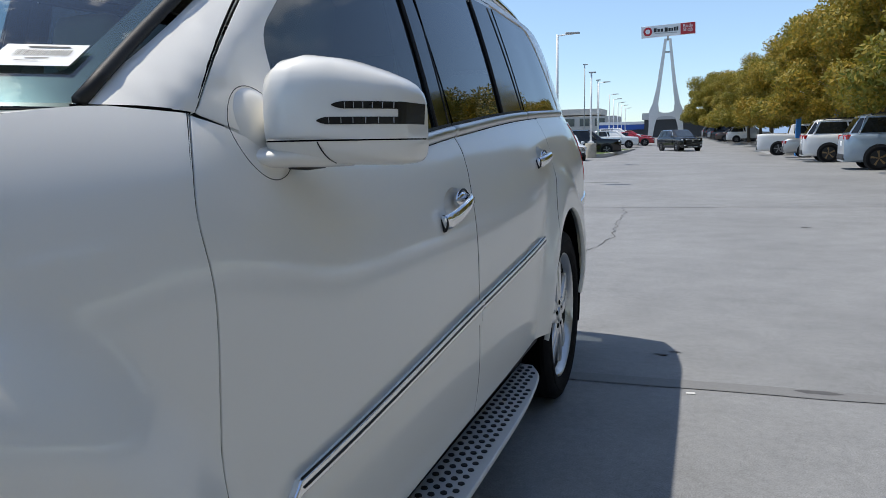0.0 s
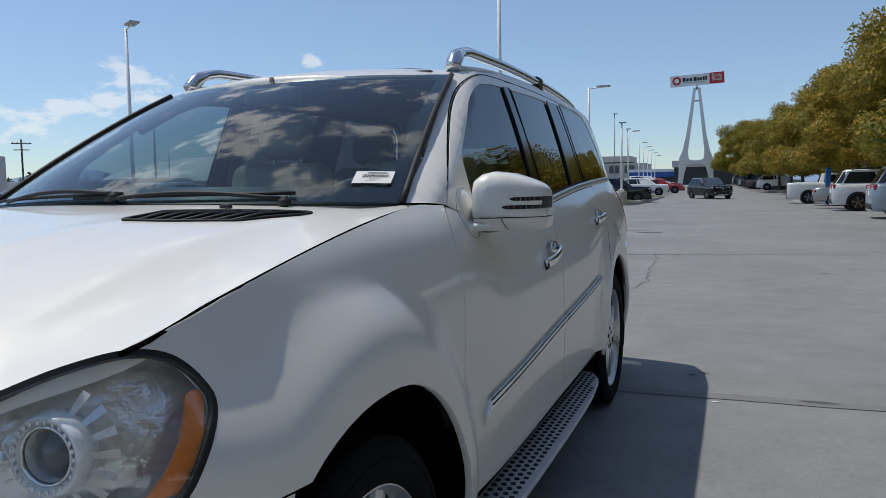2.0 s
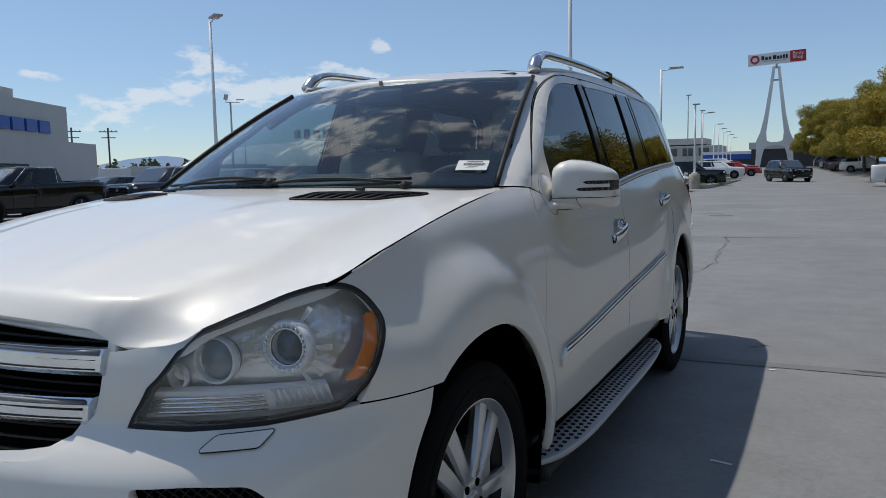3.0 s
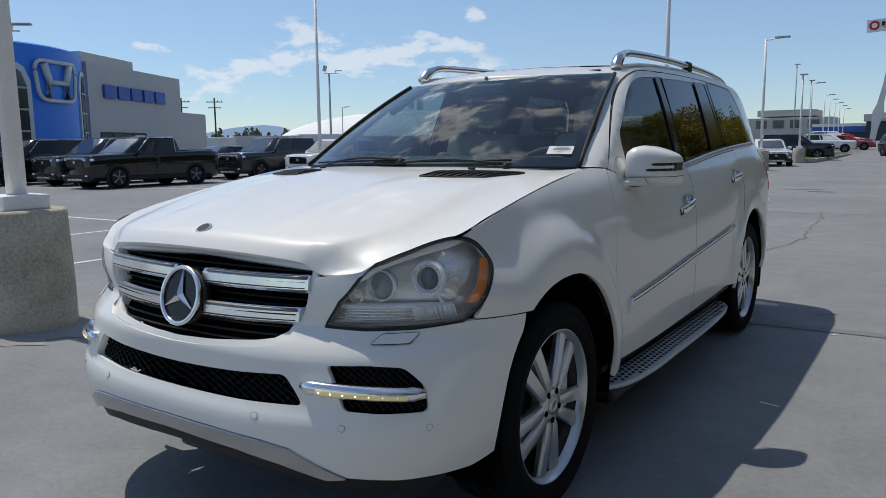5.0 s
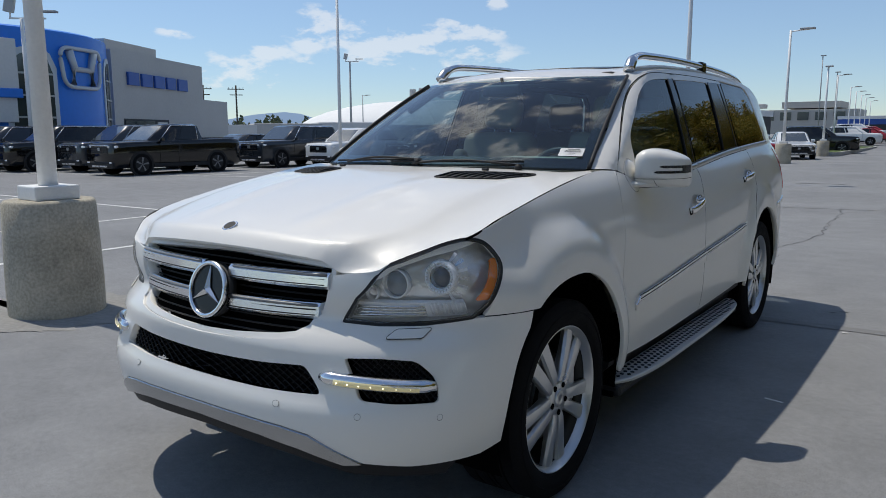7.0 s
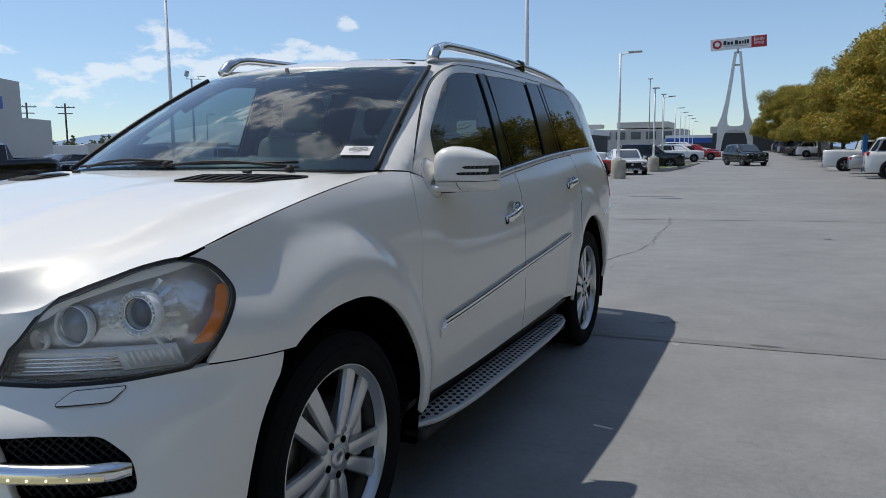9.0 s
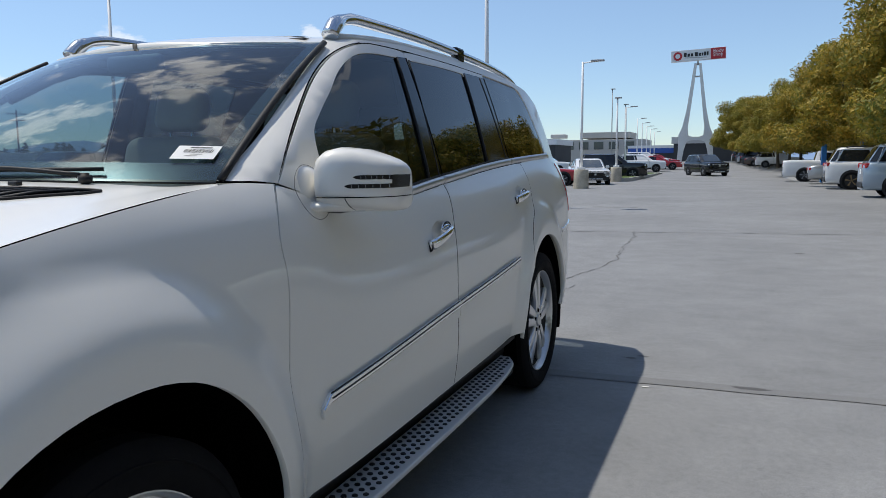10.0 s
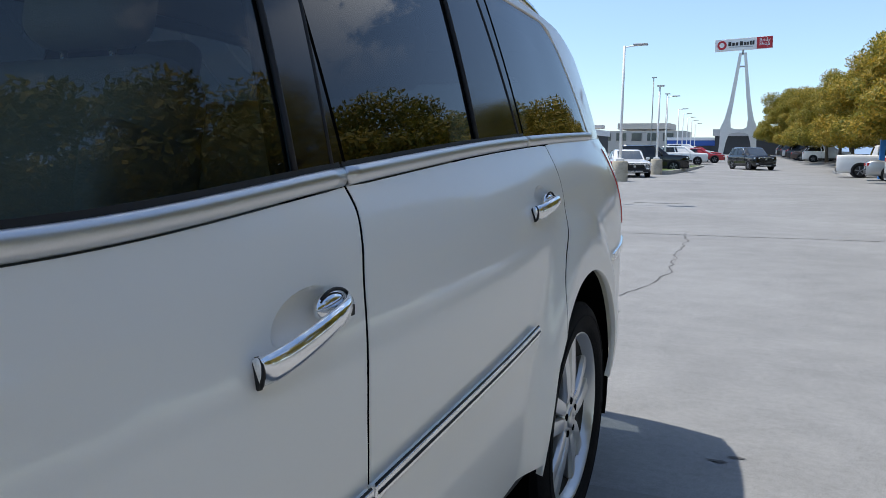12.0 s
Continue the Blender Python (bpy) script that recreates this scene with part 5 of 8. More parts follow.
# chrome lip and black valance under the bumper
lip_half = [at_x(0.0, 0.477), at_x(0.22, 0.475), at_x(0.40, 0.467), at_x(0.50, 0.453), at_x(0.585, 0.410), at_x(0.655, 0.370), at_x(0.60, 0.362), at_x(0.46, 0.402), at_x(0.30, 0.424), at_x(0.0, 0.434)]
lip_line = lip_half + [(-p, z) for p, z in lip_half[::-1][1:-1]]
part("chrome_lip", panel_mesh("chrome_lip", skin, lip_line, SILVER, (), 0.03, 0.02, lift=0.006), None, suv, "silver lower lip")
val_half = [at_x(0.0, 0.430), at_x(0.30, 0.420), at_x(0.46, 0.398), at_x(0.60, 0.358), at_x(0.78, 0.358), at_x(0.87, 0.360), at_x(0.84, 0.315), at_x(0.6, 0.318), at_x(0.40, 0.362), at_x(0.0, 0.385)]
val_line = val_half + [(-p, z) for p, z in val_half[::-1][1:-1]]
part("valance", panel_mesh("valance", deep(0.015), val_line, BLACK, (), 0.04, 0.02), None, suv, "black plastic valance")


# ---- headlamps ----
def headlamp(s):
    line = [(s * p, z) for p, z in LAMP]
    lamp = part("headlamp", panel_mesh("headlamp", skin, shrink(line, 0.004), LENS, (), 0.03, 0.0, lift=0.001), None, suv, "clear headlamp with two round projectors and amber side marker")
    part("lamp_seal", panel_mesh("lamp_seal", skin, shrink(line, -0.004), BLACK, (shrink(line, 0.006),), 0.02, 0.010, lift=0.0005), None, lamp, "black lamp edge")

    def inner(d):
        def form(p, z):
            q = skin(p, z)
            q[..., 0] -= s * d * 0.65
            q[..., 1] += d
            return q
        return form
    part("lamp_back", panel_mesh("lamp_back", inner(0.070), shrink(line, -0.010), FACETS, (), 0.03, 0.0), None, lamp, "silver lamp housing")

    def spot(x, z, d):
        q = np.array(inner(d)(np.array(at_x(s * x, z)[0]), np.array(z)))
        return q
    for x, z, r in ((0.818, 0.945, 0.050), (0.708, 0.925, 0.046)):
        big = x > 0.8
        c = spot(x, z, 0.034 if big else 0.044)
        fwd = Vector((s * 0.16, -1.0, 0.04)).normalized()
        turn = fwd.to_track_quat("X", "Z").to_matrix().to_4x4()
        prof = ([(-0.028, r * 0.62), (-0.006, r * 0.70), (0.004, r * 0.86), (0.009, r * 0.98), (0.006, r * 1.06), (-0.012, r * 1.14), (-0.034, r * 1.04), (-0.040, r * 0.7)] if big
                else [(-0.010, r * 0.88), (0.002, r * 0.94), (0.004, r * 1.0), (-0.002, r * 1.05), (-0.020, r * 1.02), (-0.024, r * 0.9)])
        me = lathe_mesh("projector", prof, REFLECTOR, 44)
        me.transform(Matrix.Translation(c) @ turn)
        pr = part("projector", me, None, lamp, "chrome projector ring")
        k = 0.68 if big else 0.92
        me = lathe_mesh("projector_lens", [(-0.030, 0.001), (-0.032, r * k), (-0.014, r * k * 0.98), (-0.004, r * k * 0.78), (0.003, r * k * 0.42), (0.005, 0.001)], PROJECTOR_GLASS if big else PROJECTOR_PALE, 36, closed=False)
        me.transform(Matrix.Translation(c) @ turn)
        part("projector_lens", me, None, pr, "glass projector lens")
        if big:
            me = lathe_mesh("projector_ring", [(0.000, r * 0.70), (0.006, r * 0.74), (0.004, r * 0.80), (-0.002, r * 0.76)], CHROME, 44)
            me.transform(Matrix.Translation(c) @ turn)
            part("projector_ring", me, None, pr)
            for j in range(26):
                w = 2 * math.pi * j / 26
                tooth = box_bm((0.006, 0.0036, 0.0060), (0.008, r * 0.91 * math.cos(w), r * 0.91 * math.sin(w)), 0.0008)
                bmesh.ops.transform(tooth, matrix=Matrix.Translation(c) @ turn, verts=tooth.verts)
                part("ring_tooth", tooth, CHROME, pr)
        # bright reflector leaves beside each projector
        for j in range(7):
            w = math.pi * (-0.35 + 0.7 * j / 6) + (0 if big else math.pi)
            a0, a1 = r * 1.16, r * (1.75 if big else 1.5)
            blade = bmesh.new()
            pts = [(-0.012, a0, -0.07), (-0.012, a0, 0.07), (-0.026, a1, 0.075), (-0.026, a1, -0.075)]
            blade.faces.new([blade.verts.new((px, s * pr_ * math.cos(w + dw), pr_ * math.sin(w + dw))) for px, pr_, dw in pts])
            bmesh.ops.solidify(blade, geom=blade.faces[:], thickness=0.002)
            bmesh.ops.transform(blade, matrix=Matrix.Translation(c) @ turn, verts=blade.verts)
            part("reflector_leaf", blade, CHROME if j % 2 else REFLECTOR, lamp)
    for x, z, r in ((0.640, 0.893, 0.022),):
        c = spot(x, z, 0.050)
        turn = Vector((0, -1, 0)).to_track_quat("X", "Z").to_matrix().to_4x4()
        me = lathe_mesh("side_bulb", [(-0.03, 0.004), (0.0, r), (0.005, r * 1.1), (-0.01, r * 1.15)], REFLECTOR, 24)
        me.transform(Matrix.Translation(c) @ turn)
        part("side_bulb", me, None, lamp)
    edge_z = (0.814, 0.88, 0.955, 1.000)
    edge_p = (at_x(0.882, 0.814)[0], at_y(-0.496, 0.88)[0], at_y(-0.425, 0.955)[0], at_y(-0.418, 1.000)[0])
    outer_edge = [(float(np.interp(z, edge_z, edge_p)), z) for z in (0.868, 0.90, 0.935, 0.972, 0.990)]
    amber = [(s * (p - 0.016), z) for p, z in outer_edge] + [(s * (p - w), z) for (p, z), w in zip(outer_edge[::-1], (0.040, 0.050, 0.060, 0.066, 0.072))]
    part("side_marker", panel_mesh("side_marker", inner(0.012), rounded(amber, 0.004), AMBER, (), 0.02, 0.012), None, lamp, "amber side marker")
    # ribbed strip along the foot of the lamp
    for k in range(4):
        z = 0.822 + 0.010 * k
        part("lamp_rib", tube_mesh("lamp_rib", [np.array(inner(0.030)(np.array(at_x(s * x, z)[0]), np.array(z))) for x in np.linspace(0.575 + k * 0.006, 0.78, 9)], 0.0042, CHROME, 6), None, lamp)
    for k in range(9):
        x = 0.795 + 0.0095 * k
        part("marker_rib", tube_mesh("marker_rib", [np.array(inner(0.026)(np.array(at_x(s * x, z)[0]), np.array(z))) for z in (0.826, 0.846, 0.862)], 0.0034, REFLECTOR, 6), None, lamp)
    part("lamp_shelf", panel_mesh("lamp_shelf", inner(0.032), [at_x(s * 0.57, 0.812), at_x(s * 0.87, 0.818), at_x(s * 0.872, 0.862), at_x(s * 0.60, 0.866)], LAMP_GREY, (), 0.03, 0.02), None, lamp)
    part("reflector_bowl", panel_mesh("reflector_bowl", inner(0.062), [at_x(s * 0.60, 0.868), at_x(s * 0.86, 0.868), (s * at_y(-0.46, 0.99)[0], 0.99), at_x(s * 0.83, 1.04), at_x(s * 0.75, 1.01), at_x(s * 0.66, 0.955)], FACETS, (), 0.02, 0.0), None, lamp, "bright faceted reflector")


headlamp(1)
headlamp(-1)


# ---- wheels ----
def wheel(y, s, phase):
    w = thing("wheel", "five-twin-spoke silver alloy wheel with low black tyre", "wheel")
    w.pop("category")
    w.parent = suv
    w.location = (s * 0.80, y, 0.385)
    w.scale = (s, 1, 1)
    tread = []
    for x0, x1 in ((-0.118, -0.072), (-0.062, -0.016), (-0.006, 0.006), (0.016, 0.062), (0.072, 0.118)):
        tread += [(x0, 0.3845), (x1, 0.3845), (x1 + 0.002, 0.376), (x1 + 0.008, 0.376)]
    prof = [(-0.135, 0.285), (-0.142, 0.31), (-0.142, 0.345), (-0.132, 0.372)] + tread[:-2] + [(0.132, 0.372), (0.141, 0.350), (0.143, 0.325), (0.140, 0.305), (0.130, 0.288), (0.124, 0.280), (-0.124, 0.280)]
    part("tyre", sharp(lathe_mesh("tyre", prof, TYRE, 72), 40), None, w, "black tyre")
    part("sidewall_bead", lathe_mesh("sidewall_bead", [(0.139, 0.338), (0.1445, 0.341), (0.1445, 0.344), (0.139, 0.347)], TYRE, 64), None, w)
    rim = part("rim", sharp(lathe_mesh("rim", [(0.108, 0.2865), (0.126, 0.288), (0.128, 0.281), (0.118, 0.272), (0.092, 0.264), (0.09, 0.272)], ALLOY, 72), 45), None, w, "silver alloy rim")
    # the rim's inner barrel, coloured dark for the shade behind the spokes
    part("barrel", lathe_mesh("barrel", [(0.094, 0.266), (0.05, 0.256), (-0.11, 0.240), (-0.11, 0.252), (0.07, 0.272)], DARK_TRIM, 48), None, rim, "inner barrel with shade in its colour")
    for k in range(5):
        base = radians(phase + 72 * k)
        for side in (1, -1):
            rows = []
            for r, off, wide, x, thick in ((0.045, 0.016, 0.019, 0.106, 0.045), (0.085, 0.025, 0.0225, 0.112, 0.040), (0.15, 0.034, 0.0265, 0.110, 0.034), (0.22, 0.045, 0.0300, 0.104, 0.030), (0.268, 0.053, 0.034, 0.100, 0.028)):
                d = np.array((0, math.cos(base), math.sin(base)))
                n = np.array((0, -math.sin(base), math.cos(base)))
                c = d * r + n * off * side
                ridge = side * 0.25
                rows.append([c - n * wide + np.array((x - 0.012, 0, 0)), c - n * wide * 0.82 + np.array((x, 0, 0)), c + n * wide * ridge + np.array((x + 0.004, 0, 0)),
                             c + n * wide * 0.82 + np.array((x, 0, 0)), c + n * wide + np.array((x - 0.012, 0, 0)), c + n * wide * 0.8 + np.array((x - thick, 0, 0)), c - n * wide * 0.8 + np.array((x - thick, 0, 0))])
            v = [q for row in rows for q in row]
            f = [(i * 7 + a, i * 7 + (a + 1) % 7, (i + 1) * 7 + (a + 1) % 7, (i + 1) * 7 + a) for i in range(4) for a in range(7)] + [tuple(range(28, 35)), tuple(range(7))]
            part("spoke", sharp(mesh_of("spoke", v, f, ALLOY), 28), None, rim)
    part("hub", lathe_mesh("hub", [(0.06, 0.074), (0.100, 0.074), (0.112, 0.066), (0.112, 0.040), (0.112, 0.0005), (0.06, 0.0005)], ALLOY, 40), None, rim)
    part("centre_cap", lathe_mesh("centre_cap", [(0.108, 0.036), (0.118, 0.034), (0.120, 0.026), (0.1215, 0.0005), (0.108, 0.0005)], SATIN, 32), None, rim, "silver centre cap")
    for k in range(5):
        a = radians(phase + 72 * k)
        part("bolt_hole", rod_bm(0.0115, 0.006, (0.112, 0.056 * math.cos(a), 0.056 * math.sin(a)), "x", 14), VOID, rim, "dark bolt hole")
    part("brake_disc", lathe_mesh("brake_disc", [(0.010, 0.178), (0.040, 0.178), (0.040, 0.09), (0.010, 0.09)], DISC, 48), None, w, "steel brake disc")
    part("caliper", box_bm((0.10, 0.075, 0.19), (0.035, 0.165, 0.02), 0.02), SATIN, w, "grey brake caliper")
    return w


for wy in (0.0, 3.075):
    for ws in (1, -1):
        wheel(wy, ws, 270 if wy < 1 else 90)


# ---- inside ----
def soft_box(size, at, r=0.05, turn=None):
    bm = box_bm(size, (0, 0, 0), min(r, min(size) * 0.45), None, 4)
    if turn is not None:
        bmesh.ops.transform(bm, matrix=turn, verts=bm.verts)
    bmesh.ops.translate(bm, vec=at, verts=bm.verts)
    for f in bm.faces:
        f.smooth = True
    return bm


def seat(x, y, wide, heads):
    st = thing("car_seat", "beige leather car seat with headrest", "seat")
    st.pop("category")
    st.parent = suv
    lean = Matrix.Rotation(radians(-14), 4, "X")
    part("cushion", soft_box((wide, 0.54, 0.18), (x, y, 0.72), 0.07), LEATHER, st)
    part("backrest", soft_box((wide, 0.16, 0.66), (x, y + 0.33, 1.08), 0.07, lean), LEATHER, st)
    for k in (1, -1):
        part("bolster", soft_box((0.09, 0.20, 0.52), (x + k * (wide / 2 - 0.03), y + 0.27, 1.03), 0.04, lean), LEATHER, st)
    for h in heads:
        part("headrest", soft_box((0.26, 0.11, 0.19), (x + h, y + 0.44, 1.52), 0.05, lean), LEATHER, st)
        for k in (1, -1):
            part("headrest_post", rod_bm(0.007, 0.14, (x + h + k * 0.06, y + 0.425, 1.40), "z", 8), CHROME, st)


seat(0.38, 1.28, 0.52, (0,))
seat(-0.38, 1.28, 0.52, (0,))
seat(0.0, 2.25, 1.30, (0.42, -0.42))
part("dashboard", joined(soft_box((1.52, 0.46, 0.16), (0, 0.70, 1.12), 0.07), soft_box((1.46, 0.30, 0.34), (0, 0.80, 0.95), 0.08), soft_box((0.44, 0.30, 0.13), (0.38, 0.76, 1.215), 0.06)), DASH, suv, "grey-brown dashboard")
part("cabin_floor", box_bm((1.52, 3.3, 0.06), (0, 2.15, 0.56), 0.01), DARK_TRIM, suv)
part("headliner", panel_mesh("headliner", lambda x, y: roof(x, y) - np.array((0, 0, 0.045)), [(-0.55, 1.46), (0.55, 1.46), (0.60, 3.9), (-0.60, 3.9)], LEATHER, (), 0.15, 0.0), None, suv, "beige headliner")
for s in (1, -1):
    part("door_card", box_bm((0.05, 2.5, 0.62), (s * 0.79, 1.95, 0.86), 0.02), DASH, suv)
    part("inner_pillar", tube_mesh("inner_pillar", [(s * 0.78, 1.76, 1.15), (s * 0.655, 1.80, 1.68)], 0.035, DARK_TRIM, 8), None, suv)
wheel_c = np.array((0.38, 0.97, 1.135))
st_turn = Matrix.Rotation(radians(-24), 4, "X")
sw_path = [wheel_c + np.array(st_turn @ Vector((0.19 * math.cos(w), 0, 0.19 * math.sin(w)))) for w in np.linspace(0, 2 * math.pi, 36, endpoint=False)]
steer = part("steering_wheel", tube_mesh("steering_wheel", sw_path, 0.017, DARK_TRIM, 10, 1.0, up=(0, 1, 0.3), closed=True), None, suv, "dark wood and leather steering wheel")
part("airbag_pad", soft_box((0.17, 0.06, 0.13), wheel_c + (0, -0.01, 0), 0.03, st_turn), DASH, steer)
part("spoke_bar", soft_box((0.36, 0.025, 0.035), wheel_c + (0, 0, 0), 0.01, st_turn), DASH, steer)
part("inside_mirror", soft_box((0.24, 0.04, 0.065), (0.0, 1.06, 1.625), 0.018), DARK_TRIM, suv, "dark inside mirror")
part("mirror_stem", rod_bm(0.014, 0.06, (0.0, 1.07, 1.665), "z", 10), DARK_TRIM, suv)
part("header_trim", box_bm((1.10, 0.20, 0.03), (0, 1.37, 1.70), 0.01), DARK_TRIM, suv)


# ---- ground: one sheet of asphalt out to the horizon ----
def asphalt():
    m, n, l, b = nodes_of("asphalt")
    co = n.new("ShaderNodeTexCoord")

    def noise_at(scale, detail=4, rough=0.55):
        t = n.new("ShaderNodeTexNoise")
        t.inputs["Scale"].default_value, t.inputs["Detail"].default_value, t.inputs["Roughness"].default_value = scale, detail, rough
        l.new(co.outputs["Object"], t.inputs["Vector"])
        return t.outputs["Fac"]

    def spread(fac, lo, hi, a, z):
        r = n.new("ShaderNodeMapRange")
        r.inputs[1].default_value, r.inputs[2].default_value, r.inputs[3].default_value, r.inputs[4].default_value = lo, hi, a, z
        l.new(fac, r.inputs[0])
        return r.outputs[0]

    def times(a, c):
        t = n.new("ShaderNodeMath")
        t.operation = "MULTIPLY"
        l.new(a, t.inputs[0])
        l.new(c, t.inputs[1])
        return t.outputs[0]
    v = times(spread(noise_at(0.35, 5), 0.3, 0.7, 0.86, 1.12), spread(noise_at(3.0, 6), 0.3, 0.7, 0.90, 1.08))
    v = times(v, spread(noise_at(28, 5, 0.65), 0.25, 0.75, 0.86, 1.14))
    v = times(v, spread(noise_at(160, 3, 0.7), 0.25, 0.75, 0.66, 1.34))
    v = times(v, spread(noise_at(900, 2, 0.7), 0.25, 0.75, 0.85, 1.15))
    mul = n.new("ShaderNodeVectorMath")
    mul.operation = "SCALE"
    mul.inputs[0].default_value = (0.242, 0.246, 0.250)
    l.new(v, mul.inputs["Scale"])
    l.new(mul.outputs[0], b.inputs["Base Color"])
    b.inputs["Roughness"].default_value, b.inputs["Specular IOR Level"].default_value = 0.85, 0.3
    bump = n.new("ShaderNodeBump")
    bump.inputs["Strength"].default_value, bump.inputs["Distance"].default_value = 0.6, 0.004
    l.new(noise_at(220, 3, 0.7), bump.inputs["Height"])
    l.new(bump.outputs[0], b.inputs["Normal"])
    return m


ASPHALT = asphalt()


def ground_z(x, y):
    """Level round the car, a slow rise far down the lot."""
    return 1.15 * ease(50, 130, np.asarray(y, float))


gy = np.concatenate([np.array((-3000.0, -300, -60, -20)), np.arange(-10, 46, 8.0), np.arange(50, 134, 4.0), np.array((160.0, 300, 3000))])
gx = np.array((-3000.0, -300, -80, -40, -20, -10, 0, 10, 20, 40, 80, 300, 3000))
gv = [(x, y, float(ground_z(x, y))) for y in gy for x in gx]
gf = [(j * len(gx) + i, j * len(gx) + i + 1, (j + 1) * len(gx) + i + 1, (j + 1) * len(gx) + i) for j in range(len(gy) - 1) for i in range(len(gx) - 1)]
ground = tagged(new("ground", mesh_of("ground", gv, gf, ASPHALT)), "weathered grey asphalt car park with hairline cracks", "ground", kind="structure")

CONCRETE = surface("weathered_concrete", (0.44, 0.40, 0.32), 0.9, vary=0.42, grain=48, patch=3.2, bump=0.6, bump_scale=60, spec=0.2)
KERB = surface("kerb_concrete", (0.42, 0.41, 0.38), 0.85, vary=0.12, grain=30, patch=1.5, bump=0.3, bump_scale=80)
POLE_WHITE = surface("white_pole_paint", (0.84, 0.84, 0.82), 0.45, vary=0.07, grain=40, patch=2)
POLE_GREY = surface("grey_lamp_paint", (0.42, 0.43, 0.43), 0.5, vary=0.06)
LINE_PAINT = surface("worn_line_paint", (0.66, 0.66, 0.64), 0.8, vary=0.18, grain=25, patch=4)
TAR = surface("tar_seal", (0.045, 0.045, 0.047), 0.7, vary=0.3, grain=20, patch=5)
CRACK = surface("crack_fill", (0.085, 0.085, 0.087), 0.9, vary=0.3, grain=20, patch=5)
OLD_PATCH = surface("old_asphalt_patch", (0.190, 0.191, 0.192), 0.85, vary=0.15, grain=60, patch=2)
PALE_PATCH = surface("pale_asphalt_patch", (0.27, 0.265, 0.25), 0.9, vary=0.22, grain=25, patch=3)
GRASS = surface("lawn", (0.075, 0.115, 0.025), 0.9, vary=0.35, grain=30, patch=1.2, bump=0.8, bump_scale=120)


def ribbon(name, path, width, material, label, category, lift=0.004, jag=0.0, kind="structure"):
    """A thin strip that lies on the ground along a line."""
    p = [np.array(q, float) for q in path]
    verts, faces = [], []
    for i, q in enumerate(p):
        d = p[min(i + 1, len(p) - 1)] - p[max(i - 1, 0)]
        n = np.array((-d[1], d[0])) / (np.linalg.norm(d) + 1e-9)
        w = width * (1 + jag * (random.random() - 0.5))
        for k in (1, -1):
            x, y = q + n * w / 2 * k
            verts.append((x, y, float(ground_z(x, y)) + lift))
    for i in range(len(p) - 1):
        faces.append((2 * i + 1, 2 * i + 3, 2 * i + 2, 2 * i))
    return tagged(new(name, mesh_of(name, verts, faces, material)), label, category, kind=kind)


def wander(a, b, n, amount):
    a, b = np.array(a, float), np.array(b, float)
    d = b - a
    m = np.array((-d[1], d[0])) / np.linalg.norm(d)
    off, out = 0.0, []
    for k in range(n + 1):
        off = off * 0.8 + random.uniform(-amount, amount)
        out.append(a + d * k / n + m * off)
    return out


for x in (-6.43, -9.35, -12.30, -15.20, -18.1):
    ribbon("parking_line", [(x, 0.35), (x - 0.15, 5.6)], 0.10, LINE_PAINT, "worn white parking bay line on asphalt", "road marking")
ribbon("parking_line", [(-6.2, 5.72), (-19.0, 5.60)], 0.10, LINE_PAINT, "long worn white line between the bays", "road marking")
ribbon("parking_line", [(-4.1, 0.28), (-5.3, 0.30)], 0.10, LINE_PAINT, "short white line beside the lamp base", "road marking")
ribbon("parking_line", [(-17.0, 14.2), (-34.0, 8.6)], 0.10, LINE_PAINT, "white line before the row of dark trucks", "road marking")
for k in range(6):
    x, y = -19.6 - 2.5 * k, 13.6 - 0.8 * k
    ribbon("parking_line", [(x, y), (x - 0.1, y + 4.8)], 0.10, LINE_PAINT, "white bay line under the parked trucks", "road marking")
ribbon("asphalt_joint", wander((-0.9, 3.30), (9.0, 3.62), 40, 0.006), 0.10, OLD_PATCH, "dark sealed joint across the lane", "joint", jag=0.6)
ribbon("asphalt_joint", wander((-6.0, 11.6), (9.0, 14.3), 40, 0.02), 0.05, OLD_PATCH, "faint joint across the lane", "joint", jag=0.9)
ribbon("crack", wander((0.20, 6.8), (0.50, 8.8), 18, 0.03) + wander((0.52, 8.9), (0.15, 13.2), 26, 0.05), 0.011, CRACK, "hairline crack in the asphalt", "crack", jag=1.2)
ribbon("crack", wander((0.10, 5.1), (0.42, 6.6), 16, 0.03), 0.007, CRACK, "hairline crack in the asphalt", "crack", jag=1.2)
ribbon("drain_slot", [(-1.9, 19.95), (-0.7, 20.1)], 0.10, TAR, "dark drain slot in the lane", "drain")
ribbon("chalk_mark", [(1.335, 1.565), (1.43, 1.545)], 0.018, LINE_PAINT, "small white scuff on the asphalt", "mark")
ribbon("paint_fleck", [(1.475, 3.25), (1.515, 3.258)], 0.02, LINE_PAINT, "small white fleck on the asphalt", "mark")
for x, y, r in ((2.74, 10.2, 0.05), (1.33, 3.86, 0.025), (1.40, 3.93, 0.02), (2.05, 3.42, 0.06)):
    bm = bmesh.new()
    ring = [bm.verts.new((x + r * random.uniform(0.6, 1.3) * math.cos(w) * 1.6, y + r * random.uniform(0.6, 1.2) * math.sin(w) * 0.6, 0.0045)) for w in np.linspace(0, 2 * math.pi, 14, endpoint=False)]
    bm.faces.new(ring)
    tagged(part("tar_spot", bm, CRACK), "small dark tar spot on the asphalt", "stain", kind="structure")


